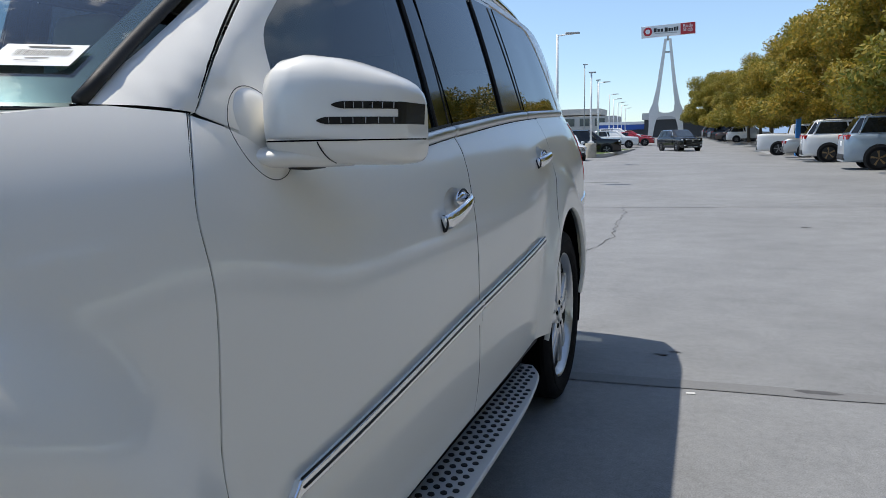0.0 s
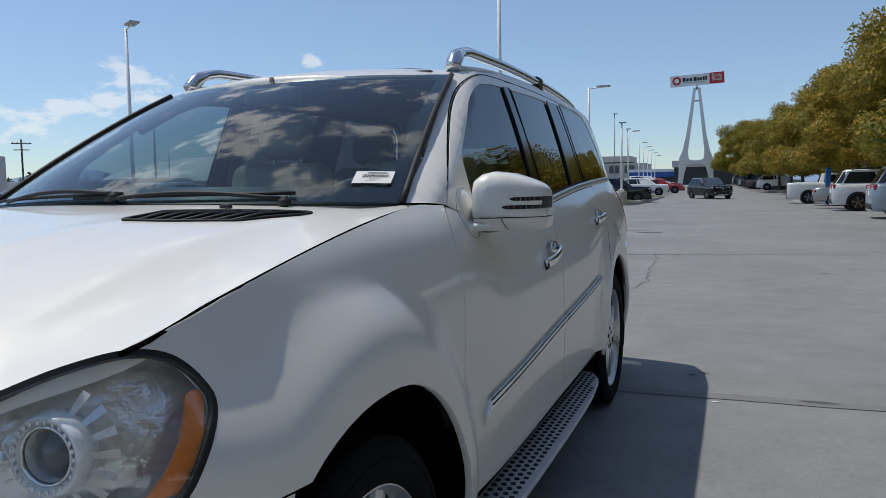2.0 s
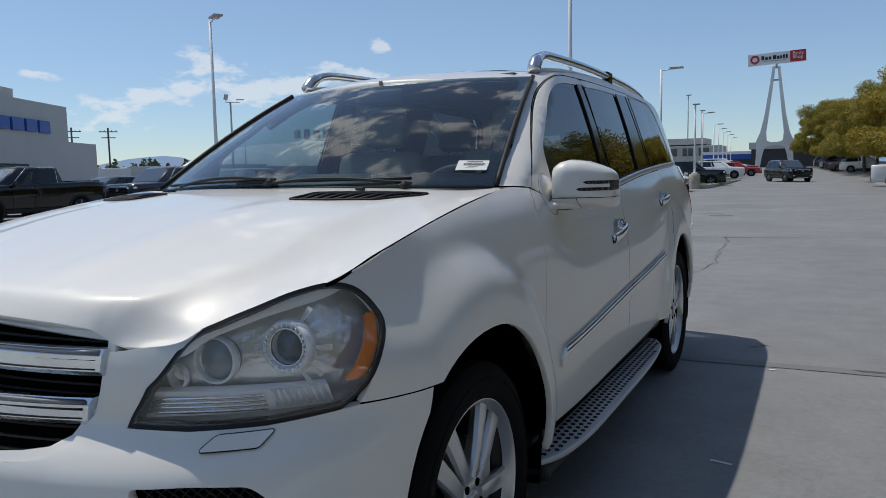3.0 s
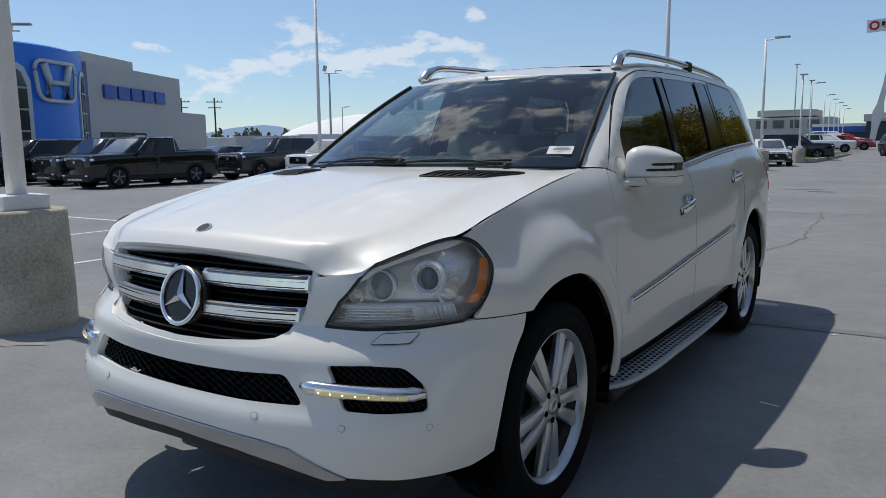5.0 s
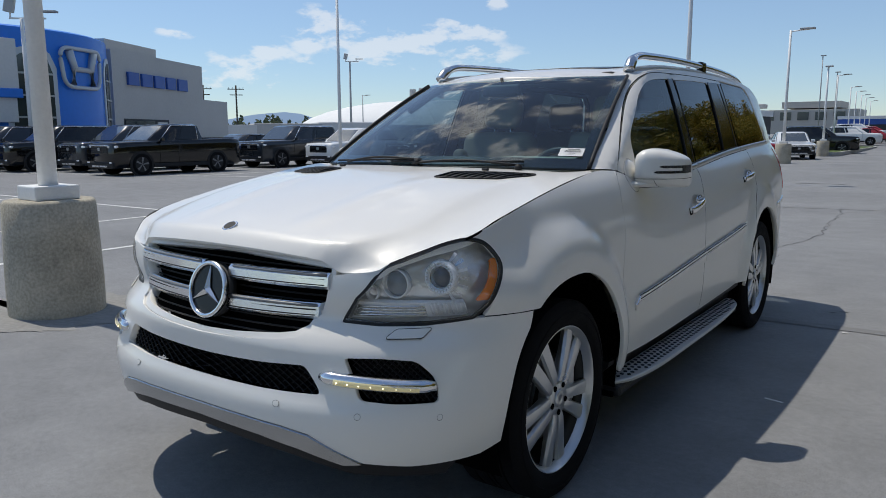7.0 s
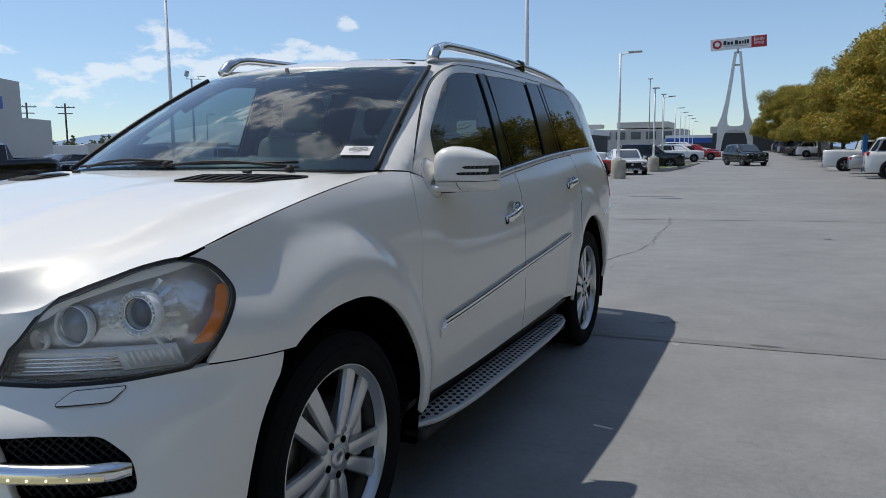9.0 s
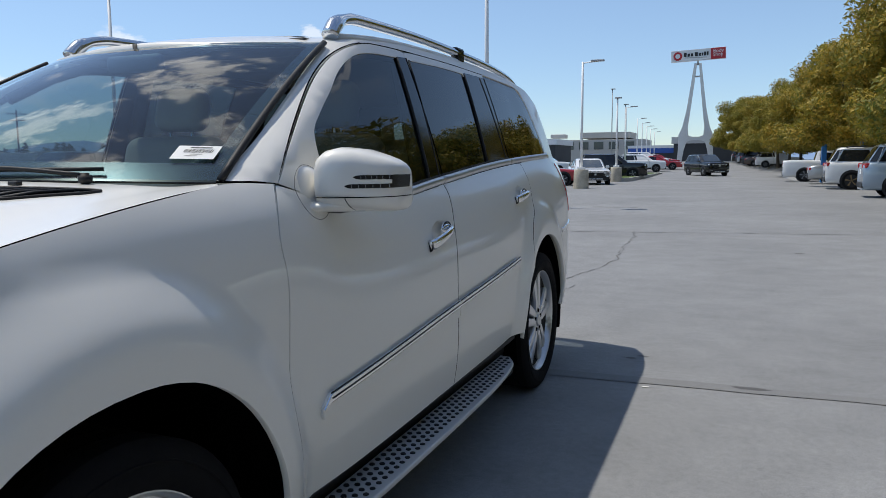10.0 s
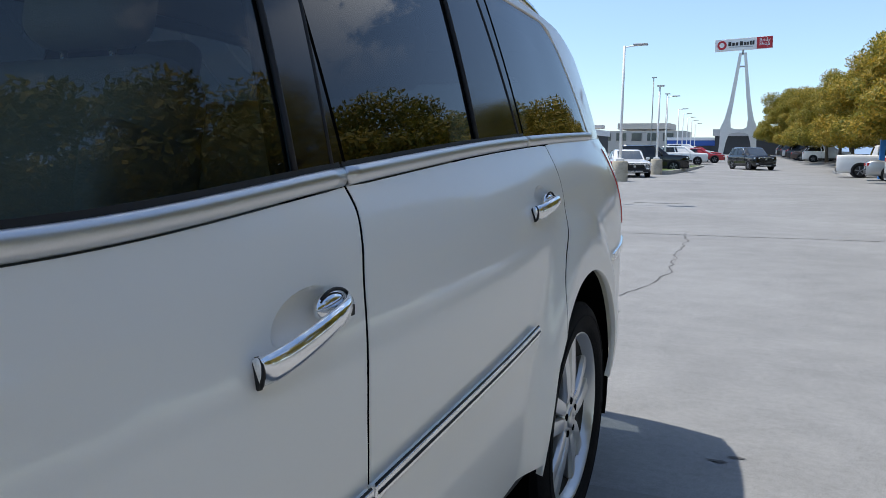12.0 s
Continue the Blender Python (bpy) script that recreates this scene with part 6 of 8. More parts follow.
# ---- lamp posts on concrete bases ----
def concrete_base(r0, r1, h):
    bm = bmesh.new()
    sides, rows = 40, [(0.0, r0), (0.3 * h, r0 * 0.985 + r1 * 0.015), (0.7 * h, (r0 + r1) / 2), (h - 0.02, r1), (h, r1 - 0.02)]
    rings = []
    for z, r in rows:
        rings.append([bm.verts.new((r * math.cos(w) * (1 + 0.008 * math.sin(5 * w + z * 9)), r * math.sin(w) * (1 + 0.008 * math.cos(3 * w)), z)) for w in np.linspace(0, 2 * math.pi, sides, endpoint=False)])
    for a, b in zip(rings, rings[1:]):
        for k in range(sides):
            bm.faces.new((a[k], a[(k + 1) % sides], b[(k + 1) % sides], b[k])).smooth = True
    bm.faces.new(rings[-1])
    return bm


def lamp_post(x, y, tall=5.9, arm=0.75, turn=0.0, base=True, material=None, head="flat", thick=0.07):
    z0 = float(ground_z(x, y))
    post = thing("lamp_post", "tall white lamp post on a round concrete base" if base else "tall slim lamp post with a flat lamp head", "lamp post", "lamp posts of the car park", at=pose(x, y, z0, 0, 0, turn))
    material = material or POLE_WHITE
    foot = 0.0
    if base:
        part("concrete_base", concrete_base(0.355, 0.335, 0.90), CONCRETE, post, "stained round concrete base")
        part("base_cover", box_bm((0.34, 0.34, 0.11), (0, 0, 0.955), 0.012), material, post, "white square base cover")
        foot = 0.90
    part("pole", tube_mesh("pole", [(0, 0, foot), (0, 0, (foot + tall) / 2), (0, 0, tall)], [thick, thick * 0.85, thick * 0.7], material, 8), None, post)
    if head == "flat":
        part("arm", tube_mesh("arm", [(0, 0, tall - 0.06), (arm * 0.5, 0, tall - 0.02), (arm, 0, tall)], 0.028, material, 8), None, post)
        part("lamp_head", box_bm((0.62, 0.32, 0.07), (arm * 0.75 + 0.12, 0, tall + 0.03), 0.02), POLE_GREY, post, "grey flat lamp head")
    elif head == "tee":
        part("lamp_head", box_bm((0.42, 0.26, 0.08), (0.05, 0, tall + 0.03), 0.02), POLE_GREY, post, "grey flat lamp head")
    else:
        part("crossbar", box_bm((1.5, 0.07, 0.07), (0.25, 0, tall), 0.01), material, post)
        part("flood_lamp", box_bm((0.42, 0.20, 0.62), (-0.45, 0, tall + 0.55), 0.04, Matrix.Rotation(radians(12), 4, "Y")), POLE_GREY, post, "tilted floodlight")
        part("flood_stem", rod_bm(0.04, 0.3, (-0.45, 0, tall + 0.12), "z", 8), material, post)
        part("lamp_head", box_bm((0.85, 0.32, 0.08), (1.05, 0, tall + 0.28), 0.02), POLE_GREY, post, "grey flat lamp head")
        part("head_stem", rod_bm(0.03, 0.3, (0.72, 0, tall + 0.14), "z", 8), material, post)
    return post


near_post = lamp_post(-3.78, 0.44, 6.0, 0.75, -4, thick=0.078)
near_post["label"] = "white lamp post on a stained concrete base beside the car"
lamp_post(-4.81, 19.2, 7.6, 0.75, 4)
lamp_post(-5.10, 34.1, 5.88, 0.75, 4)
lamp_post(-5.36, 46.3, 5.15, 0.4, 4, head="tee")
for x, y in ((-7.7, 66.4), (-9.2, 85.9), (-10.0, 96.7), (-10.6, 106.7), (-11.2, 116.8), (-11.9, 128.8)):
    lamp_post(x, y, 6.0 - float(ground_z(x, y)) * 0.9, 0.75, 4, False)
lamp_post(-16.8, 17.45, 6.55, 0.75, -30, False)
lamp_post(-31.2, 13.4, 6.3, 0.6, 40, False, head="flood", thick=0.11)
lamp_post(-55.9, 60.4, 9.4, 0.6, 40, False, POLE_GREY, "flood", 0.14)
lamp_post(-60.0, 67.0, 6.0, 0.7, 40, False, POLE_GREY)
lamp_post(-9.2, 68.1, 7.6, 0.0, 0, False, POLE_GREY, "tee", 0.06)
lamp_post(-8.05, 68.4, 6.2, 0.0, 0, False, POLE_GREY, "tee", 0.06)
bm = bmesh.new()
bm.faces.new([bm.verts.new((-3.78 + 0.75 * math.cos(w) * random.uniform(0.85, 1.15), 0.44 + 0.65 * math.sin(w) * random.uniform(0.85, 1.15), 0.004)) for w in np.linspace(0, 2 * math.pi, 40, endpoint=False)])
tagged(part("concrete_apron", bm, PALE_PATCH), "pale concrete patch round the lamp base", "patch", kind="structure")


# ---- kerbed islands ----
def island(points, label):
    z0 = float(np.mean([ground_z(*p) for p in points]))
    isl = thing("kerbed_island", label, "island", kind="structure")
    outer = rounded(points, 1.2, 6)
    inner = shrink(outer, 0.16)
    n = len(outer)
    v = [(x, y, z0 - 0.3) for x, y in outer] + [(x, y, z0 + 0.15) for x, y in shrink(outer, 0.02)] + [(x, y, z0 + 0.15) for x, y in inner]
    f = [(k * n + i, k * n + (i + 1) % n, (k + 1) * n + (i + 1) % n, (k + 1) * n + i) for k in (0, 1) for i in range(n)]
    part("kerb", mesh_of("kerb", v, f, KERB, False), None, isl, "pale concrete kerb")
    part("lawn", mesh_of("lawn", [(x, y, z0 + 0.14) for x, y in inner], [tuple(range(n))], GRASS, False), None, isl, "short green grass")


island([(-4.55, 46.0), (-4.65, 69.0), (-9.0, 69.5), (-8.6, 46.5)], "grass island with a concrete kerb")
island([(5.2, 50.5), (10.0, 50.5), (9.4, 60.0), (4.6, 60.0)], "grass island with a concrete kerb")


# ---- other vehicles ----
PAINTS = {
    "white": surface("white_car_paint", (0.72, 0.73, 0.73), 0.3, 0.0, 1.0, 0.03),
    "black": surface("black_car_paint", (0.004, 0.0043, 0.005), 0.08, 0.0, 0.4, 0.05),
    "grey": surface("dark_grey_car_paint", (0.034, 0.040, 0.048), 0.16, 0.3, 0.6, 0.05),
    "silver": surface("silver_car_paint", (0.42, 0.44, 0.46), 0.3, 0.7, 1.0, 0.05),
    "blue": surface("pale_blue_car_paint", (0.30, 0.38, 0.46), 0.3, 0.3, 1.0, 0.05),
    "red": surface("red_car_paint", (0.34, 0.012, 0.018), 0.3, 0.2, 1.0, 0.05),
    "brown": surface("dark_brown_car_paint", (0.055, 0.035, 0.03), 0.3, 0.4, 1.0, 0.05),
}
CAR_GLASS = surface("dark_car_glass", (0.010, 0.013, 0.016), 0.04, 0.0, 0.0, 0.03, spec=0.6)
CAR_SCREEN = surface("pale_car_windscreen", (0.05, 0.06, 0.065), 0.03, 0.0, 1.0, 0.03, spec=1.0)
BRONZE = surface("bronze_wheel_paint", (0.24, 0.16, 0.08), 0.35, 0.7, 0.3, 0.06)
SIGN_BADGE = surface("bright_silver_trim", (0.55, 0.56, 0.57), 0.25, 0.7, vary=0.05)
RIM_GREY = surface("dull_grey_rim_paint", (0.22, 0.22, 0.23), 0.4, 0.6, vary=0.06)
CLAD = surface("grey_black_cladding", (0.012, 0.012, 0.013), 0.7, vary=0.1)
FORMS = {  # length, width, height, axles, belt, screen base and top, roof end, rear base, bonnet lip height, tail deck height
    "suv": (4.85, 1.98, 1.80, (0.95, 3.85), 1.17, 1.30, 2.05, 4.40, 4.74, 1.10, 1.17),
    "small_suv": (4.65, 1.86, 1.68, (0.90, 3.60), 1.09, 1.15, 1.95, 4.12, 4.55, 1.01, 1.09),
    "pickup": (5.33, 1.99, 1.80, (0.98, 4.16), 1.20, 1.32, 2.10, 3.50, 3.66, 1.13, 1.24),
    "sedan": (4.75, 1.84, 1.44, (0.95, 3.70), 0.92, 1.35, 2.15, 3.35, 4.05, 0.78, 0.96),
}


def vehicle(name, kind, paint, x, y, heading, label, group="parked vehicles", rim=None, rails=False):
    """heading: degrees that the nose is turned from -y, anticlockwise."""
    L, W, H, axles, belt_z, y0, y0t, y1t, y1, lip, deck = FORMS[kind]
    z0 = float(ground_z(x, y))
    car = thing(name, label, "car" if kind != "pickup" else "pickup truck", group, at=pose(x, y, z0, 0, 0, heading) @ pose(0, -L / 2, 0))
    paint, rim = PAINTS[paint], rim or RIM_GREY
    ys = np.concatenate([np.array((0.0, 0.04, 0.12, 0.26, 0.5)), np.linspace(0.8, L - 0.8, 15), L - np.array((0.5, 0.26, 0.12, 0.04, 0.0))])
    top = through_points((0.0, lip - 0.10), (0.05, lip - 0.025), (0.20, lip), (y0 - 0.1, belt_z - 0.02), (y0 + 0.3, belt_z), (y1 - 0.2, deck), (L - 0.2, deck), (L, deck - (0.02 if kind == "pickup" else 0.08)))

    def half(yy):
        t = abs(yy - L / 2) / (L / 2)
        return W / 2 * (1 - 0.05 * t ** 4 - (0.13 if yy < L / 2 else 0.08) * max(0.0, (t - 0.88) / 0.12) ** 2.5)
    ring = lambda yy: [(0.0, 0.26), (half(yy) * 0.86, 0.26), (half(yy) * 0.965, 0.36), (half(yy) * 0.985, 0.50), (half(yy), 0.74), (half(yy) * 0.992, float(top(yy)) - 0.17),
                       (half(yy) * 0.972, float(top(yy)) - 0.045), (half(yy) * 0.925, float(top(yy))), (half(yy) * 0.45, float(top(yy)) + 0.025), (0.0, float(top(yy)) + 0.03)]
    verts, faces = [], []
    for yy in ys:
        r = ring(float(yy))
        verts += [(px, yy, pz) for px, pz in r] + [(-px, yy, pz) for px, pz in r[-2:0:-1]]
    n = 18
    for i in range(len(ys) - 1):
        for k in range(n):
            faces.append((i * n + k, (i + 1) * n + k, (i + 1) * n + (k + 1) % n, i * n + (k + 1) % n))
    faces += [tuple(range(n))[::-1][::-1], tuple(range((len(ys) - 1) * n, len(ys) * n))[::-1]]
    body = sharp(mesh_of("body", verts, faces, paint), 50)
    part("body", body, None, car)
    # cabin
    wb, wt = W / 2 * 0.925, W / 2 * 0.775
    zb = belt_z - 0.01
    base = [(wb * 0.86, y0), (wb, y0 + 0.35), (wb, (y0 + y1) / 2), (wb, y1 - 0.25), (wb * 0.9, y1)]
    roofl = [(wt * 0.90, y0t), (wt, y0t + 0.25), (wt, (y0t + y1t) / 2), (wt, y1t - 0.2), (wt * 0.9, y1t)]
    crown = [(wt * 0.75, y0t + 0.16), (wt * 0.8, y0t + 0.35), (wt * 0.8, (y0t + y1t) / 2), (wt * 0.8, y1t - 0.3), (wt * 0.75, y1t - 0.1)]
    loops = [(base, zb), (roofl, H - 0.06), (crown, H)]
    verts, faces = [], []
    for pts, z in loops:
        verts += [(px, py, z if z < H else H) for px, py in pts] + [(-px, py, z) for px, py in pts[::-1]]
    for k in range(2):
        for i in range(10):
            faces.append((k * 10 + i, k * 10 + (i + 1) % 10, (k + 1) * 10 + (i + 1) % 10, (k + 1) * 10 + i))
    faces.append(tuple(range(20, 30)))
    part("cabin", sharp(mesh_of("cabin", verts, faces, paint), 40), None, car)

    def pane_between(a, b, c, d, inset_u, inset_v, nm, out):
        """A glass sheet on the quad a b (foot) c d (head), drawn in from its edges."""
        a, b, c, d = (np.array(q, float) for q in (a, b, c, d))
        f = lambda u, v: (a * (1 - u) + b * u) * (1 - v) + (d * (1 - u) + c * u) * v
        nn = np.cross(b - a, d - a)
        nn = nn / np.linalg.norm(nn) * out
        us, vs = (inset_u[0], 1 - inset_u[1]), (inset_v[0], 1 - inset_v[1])
        q = [f(us[0], vs[0]) + nn, f(us[1], vs[0]) + nn, f(us[1], vs[1]) + nn, f(us[0], vs[1]) + nn]
        q2 = [p - nn * 1.5 for p in q]
        part(nm, mesh_of(nm, q + q2, [(0, 1, 2, 3), (4, 5, 1, 0), (5, 6, 2, 1), (6, 7, 3, 2), (7, 4, 0, 3)], CAR_SCREEN if nm == "windscreen" else CAR_GLASS, False), None, car)
    hz = H - 0.06
    P = lambda q, z, s=1: (s * q[0], q[1], z)
    pane_between(P(base[0], zb, -1), P(base[0], zb), P(roofl[0], hz), P(roofl[0], hz, -1), (0.05, 0.05), (0.06, 0.06), "windscreen", 0.012)
    pane_between(P(base[4], zb), P(base[4], zb, -1), P(roofl[4], hz, -1), P(roofl[4], hz), (0.08, 0.08), (0.10, 0.10), "rear_window", 0.012)
    for s in (1, -1):
        for i, (ia, ib) in enumerate(((0, 2), (2, 3), (3, 4))):
            if kind == "pickup" and i == 2:
                continue
            a, b, c, d = P(base[ia], zb, s), P(base[ib], zb, s), P(roofl[ib], hz, s), P(roofl[ia], hz, s)
            iu = ((0.13, 0.03), (0.03, 0.04), (0.08, 0.16))[i]
            if s > 0:
                pane_between(a, b, c, d, iu, (0.08, 0.10), "side_window", 0.014)
            else:
                pane_between(b, a, d, c, iu[::-1], (0.08, 0.10), "side_window", 0.014)
        part("wing_mirror", box_bm((0.18, 0.12, 0.14), (s * (wb + 0.13), y0 + 0.45, zb + 0.06), 0.03), paint, car)
        for ax in axles:
            r = 0.385 if kind in ("suv", "pickup") else 0.345
            part("wheel_arch", rod_bm(r + 0.065, 0.10, (s * (half(ax) - 0.045), ax, r + 0.01), "x", 28), CLAD, car, "black arch trim")
            wh = part("wheel", lathe_mesh("wheel", [(-0.10, r * 0.66), (-0.11, r * 0.9), (-0.09, r), (0.09, r), (0.11, r * 0.92), (0.108, r * 0.72), (0.09, r * 0.68)], TYRE, 28), None, car, "black tyre on an alloy rim")
            wh.location, wh.scale = (s * (half(ax) - 0.09), ax, r), (s, 1, 1)
            rv, rf = [(0.098, 0, 0)], []
            for k in range(20):
                w = 2 * math.pi * k / 20
                rr = r * (0.69 if k % 4 in (0, 1) else 0.66)
                rv += [(0.094, rr * math.cos(w), rr * math.sin(w)), (0.085 if k % 4 in (2, 3) else 0.103, r * 0.24 * math.cos(w), r * 0.24 * math.sin(w))]
            for k in range(20):
                a, b = 1 + 2 * k, 1 + 2 * ((k + 1) % 20)
                if k % 4 in (0, 1):
                    rf.append((a, b, b + 1, a + 1))
                rf.append((a + 1, b + 1, 0))
            part("rim", mesh_of("rim", rv, rf, rim, False), None, wh, "alloy rim")
            part("rim_back", rod_bm(r * 0.68, 0.02, (0.055, 0, 0), "x", 24), VOID, wh)
        lz = lip - 0.16
        part("headlamp", box_bm((0.44, 0.14, 0.085), (s * (half(0.15) - 0.22), 0.085, lz + 0.03), 0.03, Matrix.Rotation(radians(s * 12), 4, "Z")), REFLECTOR, car, "clear headlamp")
        tz = deck - 0.16 if kind != "suv" else deck - 0.10
        part("tail_lamp", box_bm((0.34 if kind != "pickup" else 0.16, 0.16, 0.16 if kind != "pickup" else 0.30), (s * (half(L - 0.1) - 0.17), L - 0.085, tz), 0.03, Matrix.Rotation(radians(-s * 14), 4, "Z")), RED_LENS, car, "red tail lamp")
        part("sill", box_bm((0.06, axles[1] - axles[0] - 0.9, 0.14), (s * (half(L / 2) * 0.985), (axles[0] + axles[1]) / 2, 0.34), 0.02), CLAD, car, "dark sill")
        if rails:
            part("roof_rail", tube_mesh("roof_rail", [(s * wt * 0.92, y0t + 0.35, H - 0.03), (s * wt * 0.92, y0t + 0.5, H + 0.05), (s * wt * 0.92, y1t - 0.5, H + 0.05), (s * wt * 0.92, y1t - 0.3, H - 0.03)], 0.018, BLACK, 6), None, car)
        part("door_handle", box_bm((0.03, 0.16, 0.03), (s * (half(2.4) * 0.985), (y0 + y1) / 2 - 0.05, belt_z - 0.16), 0.008), paint, car)
    gz = lip - 0.24
    grille_part = part("grille", box_bm((W * 0.56, 0.10, 0.30), (0, 0.030, gz), 0.05), GLOSS_BLACK, car, "black grille")
    part("grille_bar", box_bm((W * 0.62, 0.035, 0.035), (0, -0.015, gz + 0.150), 0.010), CHROME, grille_part, "chrome bar")
    for k in range(4):
        part("grille_slat", box_bm((W * 0.50, 0.02, 0.012), (0, -0.022, gz - 0.10 + 0.06 * k), 0.003), DARK_TRIM, grille_part)
    part("grille_badge", box_bm((0.13, 0.02, 0.11), (0, -0.030, gz + 0.03), 0.02), SIGN_BADGE, grille_part, "plain silver badge")
    bumper_part = part("front_bumper", box_bm((W * 0.84, 0.18, 0.24), (0, 0.055, 0.38), 0.06), CLAD, car, "dark lower bumper")
    part("skid_plate", box_bm((W * 0.46, 0.03, 0.06), (0, -0.045, 0.33), 0.015), SIGN_BADGE, bumper_part, "silver skid strip")
    for k in (1, -1):
        part("fog_lamp", box_bm((0.15, 0.03, 0.05), (k * W * 0.35, -0.038, 0.46), 0.012), REFLECTOR, bumper_part, "small fog lamp")
        line = [(k * wb * 1.004, y0 + 0.42, zb + 0.02), (k * (wt + 0.02), y0t + 0.22, hz + 0.005), (k * (wt + 0.015), (y0t + y1t) / 2, hz + 0.012), (k * (wt + 0.018), y1t - 0.12, hz), (k * wb * 1.004, y1 - 0.30, zb + 0.02)]
        part("window_trim", tube_mesh("window_trim", line, 0.012, CHROME if kind != "sedan" else BLACK, 6), None, car, "bright window trim")
        for yy in ((y0 + y1) / 2 - 0.02, y0 + 0.38):
            part("door_gap", tube_mesh("door_gap", [(k * (half(yy) * 1.0 + 0.001), yy, 0.42), (k * (half(yy) + 0.002), yy, 0.74), (k * (half(yy) * 0.992 + 0.001), yy, float(top(yy)) - 0.17), (k * (half(yy) * 0.973), yy, float(top(yy)) - 0.045)], 0.005, VOID, 5), None, car)
    part("rear_bumper", box_bm((W * 0.86, 0.20, 0.22), (0, L - 0.075, 0.42), 0.06), CLAD, car, "dark lower bumper")
    part("number_plate", box_bm((0.31, 0.012, 0.16), (0, L - 0.012 + 0.01, deck - 0.30), 0.003), PAPER, car, "blank pale number plate")
    if kind == "pickup":
        part("load_bed", box_bm((W * 0.70, L - y1 - 0.22, 0.04), (0, (y1 + L) / 2 - 0.02, deck + 0.035), 0.01), VOID, car, "dark open load bed")
    return car


# along the trees, noses to the trees
vehicle("parked_suv", "suv", "blue", 8.15, 27.9, 88, "pale blue-grey SUV with bronze wheels under the trees", rim=BRONZE, rails=True)
vehicle("parked_suv", "suv", "white", 7.75, 35.7, 88, "white SUV with bronze wheels under the trees", rim=BRONZE, rails=True)
vehicle("parked_sedan", "sedan", "silver", 7.6, 43.2, 88, "silver sedan between an SUV and a pickup")
vehicle("parked_pickup", "pickup", "white", 6.9, 48.5, 88, "white pickup truck parked under the trees")
vehicle("parked_suv", "small_suv", "white", 5.6, 86.0, 84, "white compact SUV parked under the trees")
for k, (p, knd) in enumerate((("brown", "sedan"), ("grey", "suv"), ("black", "small_suv"), ("silver", "sedan"), ("grey", "small_suv"), ("black", "suv"), ("silver", "small_suv"))):
    vehicle("parked_car", knd, p, 4.9 - 0.085 * (3.4 * k + 3.4), 90.0 + 3.4 * k, 84, {"brown": "dark brown", "grey": "dark grey", "black": "black", "silver": "silver"}[p] + " car in the far row under the trees")
# in the lane and along the lamp posts
vehicle("dark_suv", "small_suv", "black", -0.75, 62.6, 28, "black SUV standing in the lane", "vehicles in the lane")
vehicle("parked_car", "sedan", "red", -8.3, 38.6, 96, "red car behind the lamp post")
vehicle("parked_sedan", "sedan", "white", -6.2, 41.6, 20, "white sedan behind the lamp post")
vehicle("parked_suv", "suv", "black", -6.7, 53.0, 96, "black SUV beside the grass island")
for knd, p, x, y in (("small_suv", "white", -7.2, 73.5), ("sedan", "red", -6.2, 79.5), ("suv", "white", -8.0, 84.0), ("sedan", "red", -7.2, 90.0), ("sedan", "white", -8.6, 97.0),
                     ("sedan", "silver", -14.5, 50.0), ("small_suv", "blue", -14.8, 56.0), ("sedan", "silver", -15.4, 62.0), ("small_suv", "white", -15.8, 70.0), ("small_suv", "silver", -9.6, 33.0)):
    vehicle("parked_car", knd, p, x, y, 96, {"white": "white", "red": "red", "silver": "silver", "blue": "pale blue"}[p] + " car in the row behind the lamp posts")
# dealership row
for knd, p, x, y, text in (("pickup", "black", -22.6, 14.2, "black pickup truck in the dealer row"), ("suv", "grey", -25.9, 14.6, "dark grey SUV in the dealer row"),
                           ("suv", "black", -28.7, 13.3, "black SUV in the dealer row"), ("suv", "grey", -31.6, 12.6, "dark grey SUV in the dealer row"), ("suv", "black", -34.4, 11.6, "black SUV in the dealer row"),
                           ("sedan", "grey", -25.6, 20.0, "dark sedan behind the pickup"), ("suv", "grey", -23.1, 20.9, "dark grey SUV with a bright grille"), ("small_suv", "white", -20.8, 22.6, "white compact SUV in the dealer row"),
                           ("small_suv", "grey", -18.3, 25.0, "dark grey compact SUV in the dealer row")):
    vehicle("dealer_truck" if knd == "pickup" else "dealer_car", knd, p, x, y, 0, text, "vehicles of the dealer row")


# ---- buildings, sign, distance ----
STUCCO = surface("grey_stucco", (0.52, 0.51, 0.49), 0.9, vary=0.07, grain=8, patch=0.4, bump=0.2, bump_scale=40)
STUCCO_PALE = surface("pale_stucco", (0.68, 0.68, 0.66), 0.9, vary=0.06, grain=8, patch=0.3)
TAN_WALL = surface("tan_grey_stucco", (0.47, 0.45, 0.41), 0.9, vary=0.08, grain=4, patch=0.3)
BLUE_PANEL = surface("blue_cladding", (0.012, 0.20, 0.74), 0.35, vary=0.06, grain=6, patch=0.5)
BLUE_SIGN = surface("blue_sign_letter", (0.02, 0.09, 0.38), 0.4, vary=0.05)
SIGN_GREY = surface("silver_sign_shape", (0.55, 0.58, 0.60), 0.4, 0.3, vary=0.05)
DARK_GLASS = surface("building_glass", (0.03, 0.045, 0.05), 0.06, vary=0.1, grain=1.0, patch=0.5, spec=0.8)
MULLION = surface("grey_mullion", (0.38, 0.40, 0.38), 0.5, vary=0.05)
ROOF_WHITE = surface("white_roof", (0.84, 0.84, 0.82), 0.7, vary=0.05, grain=2, patch=0.3)
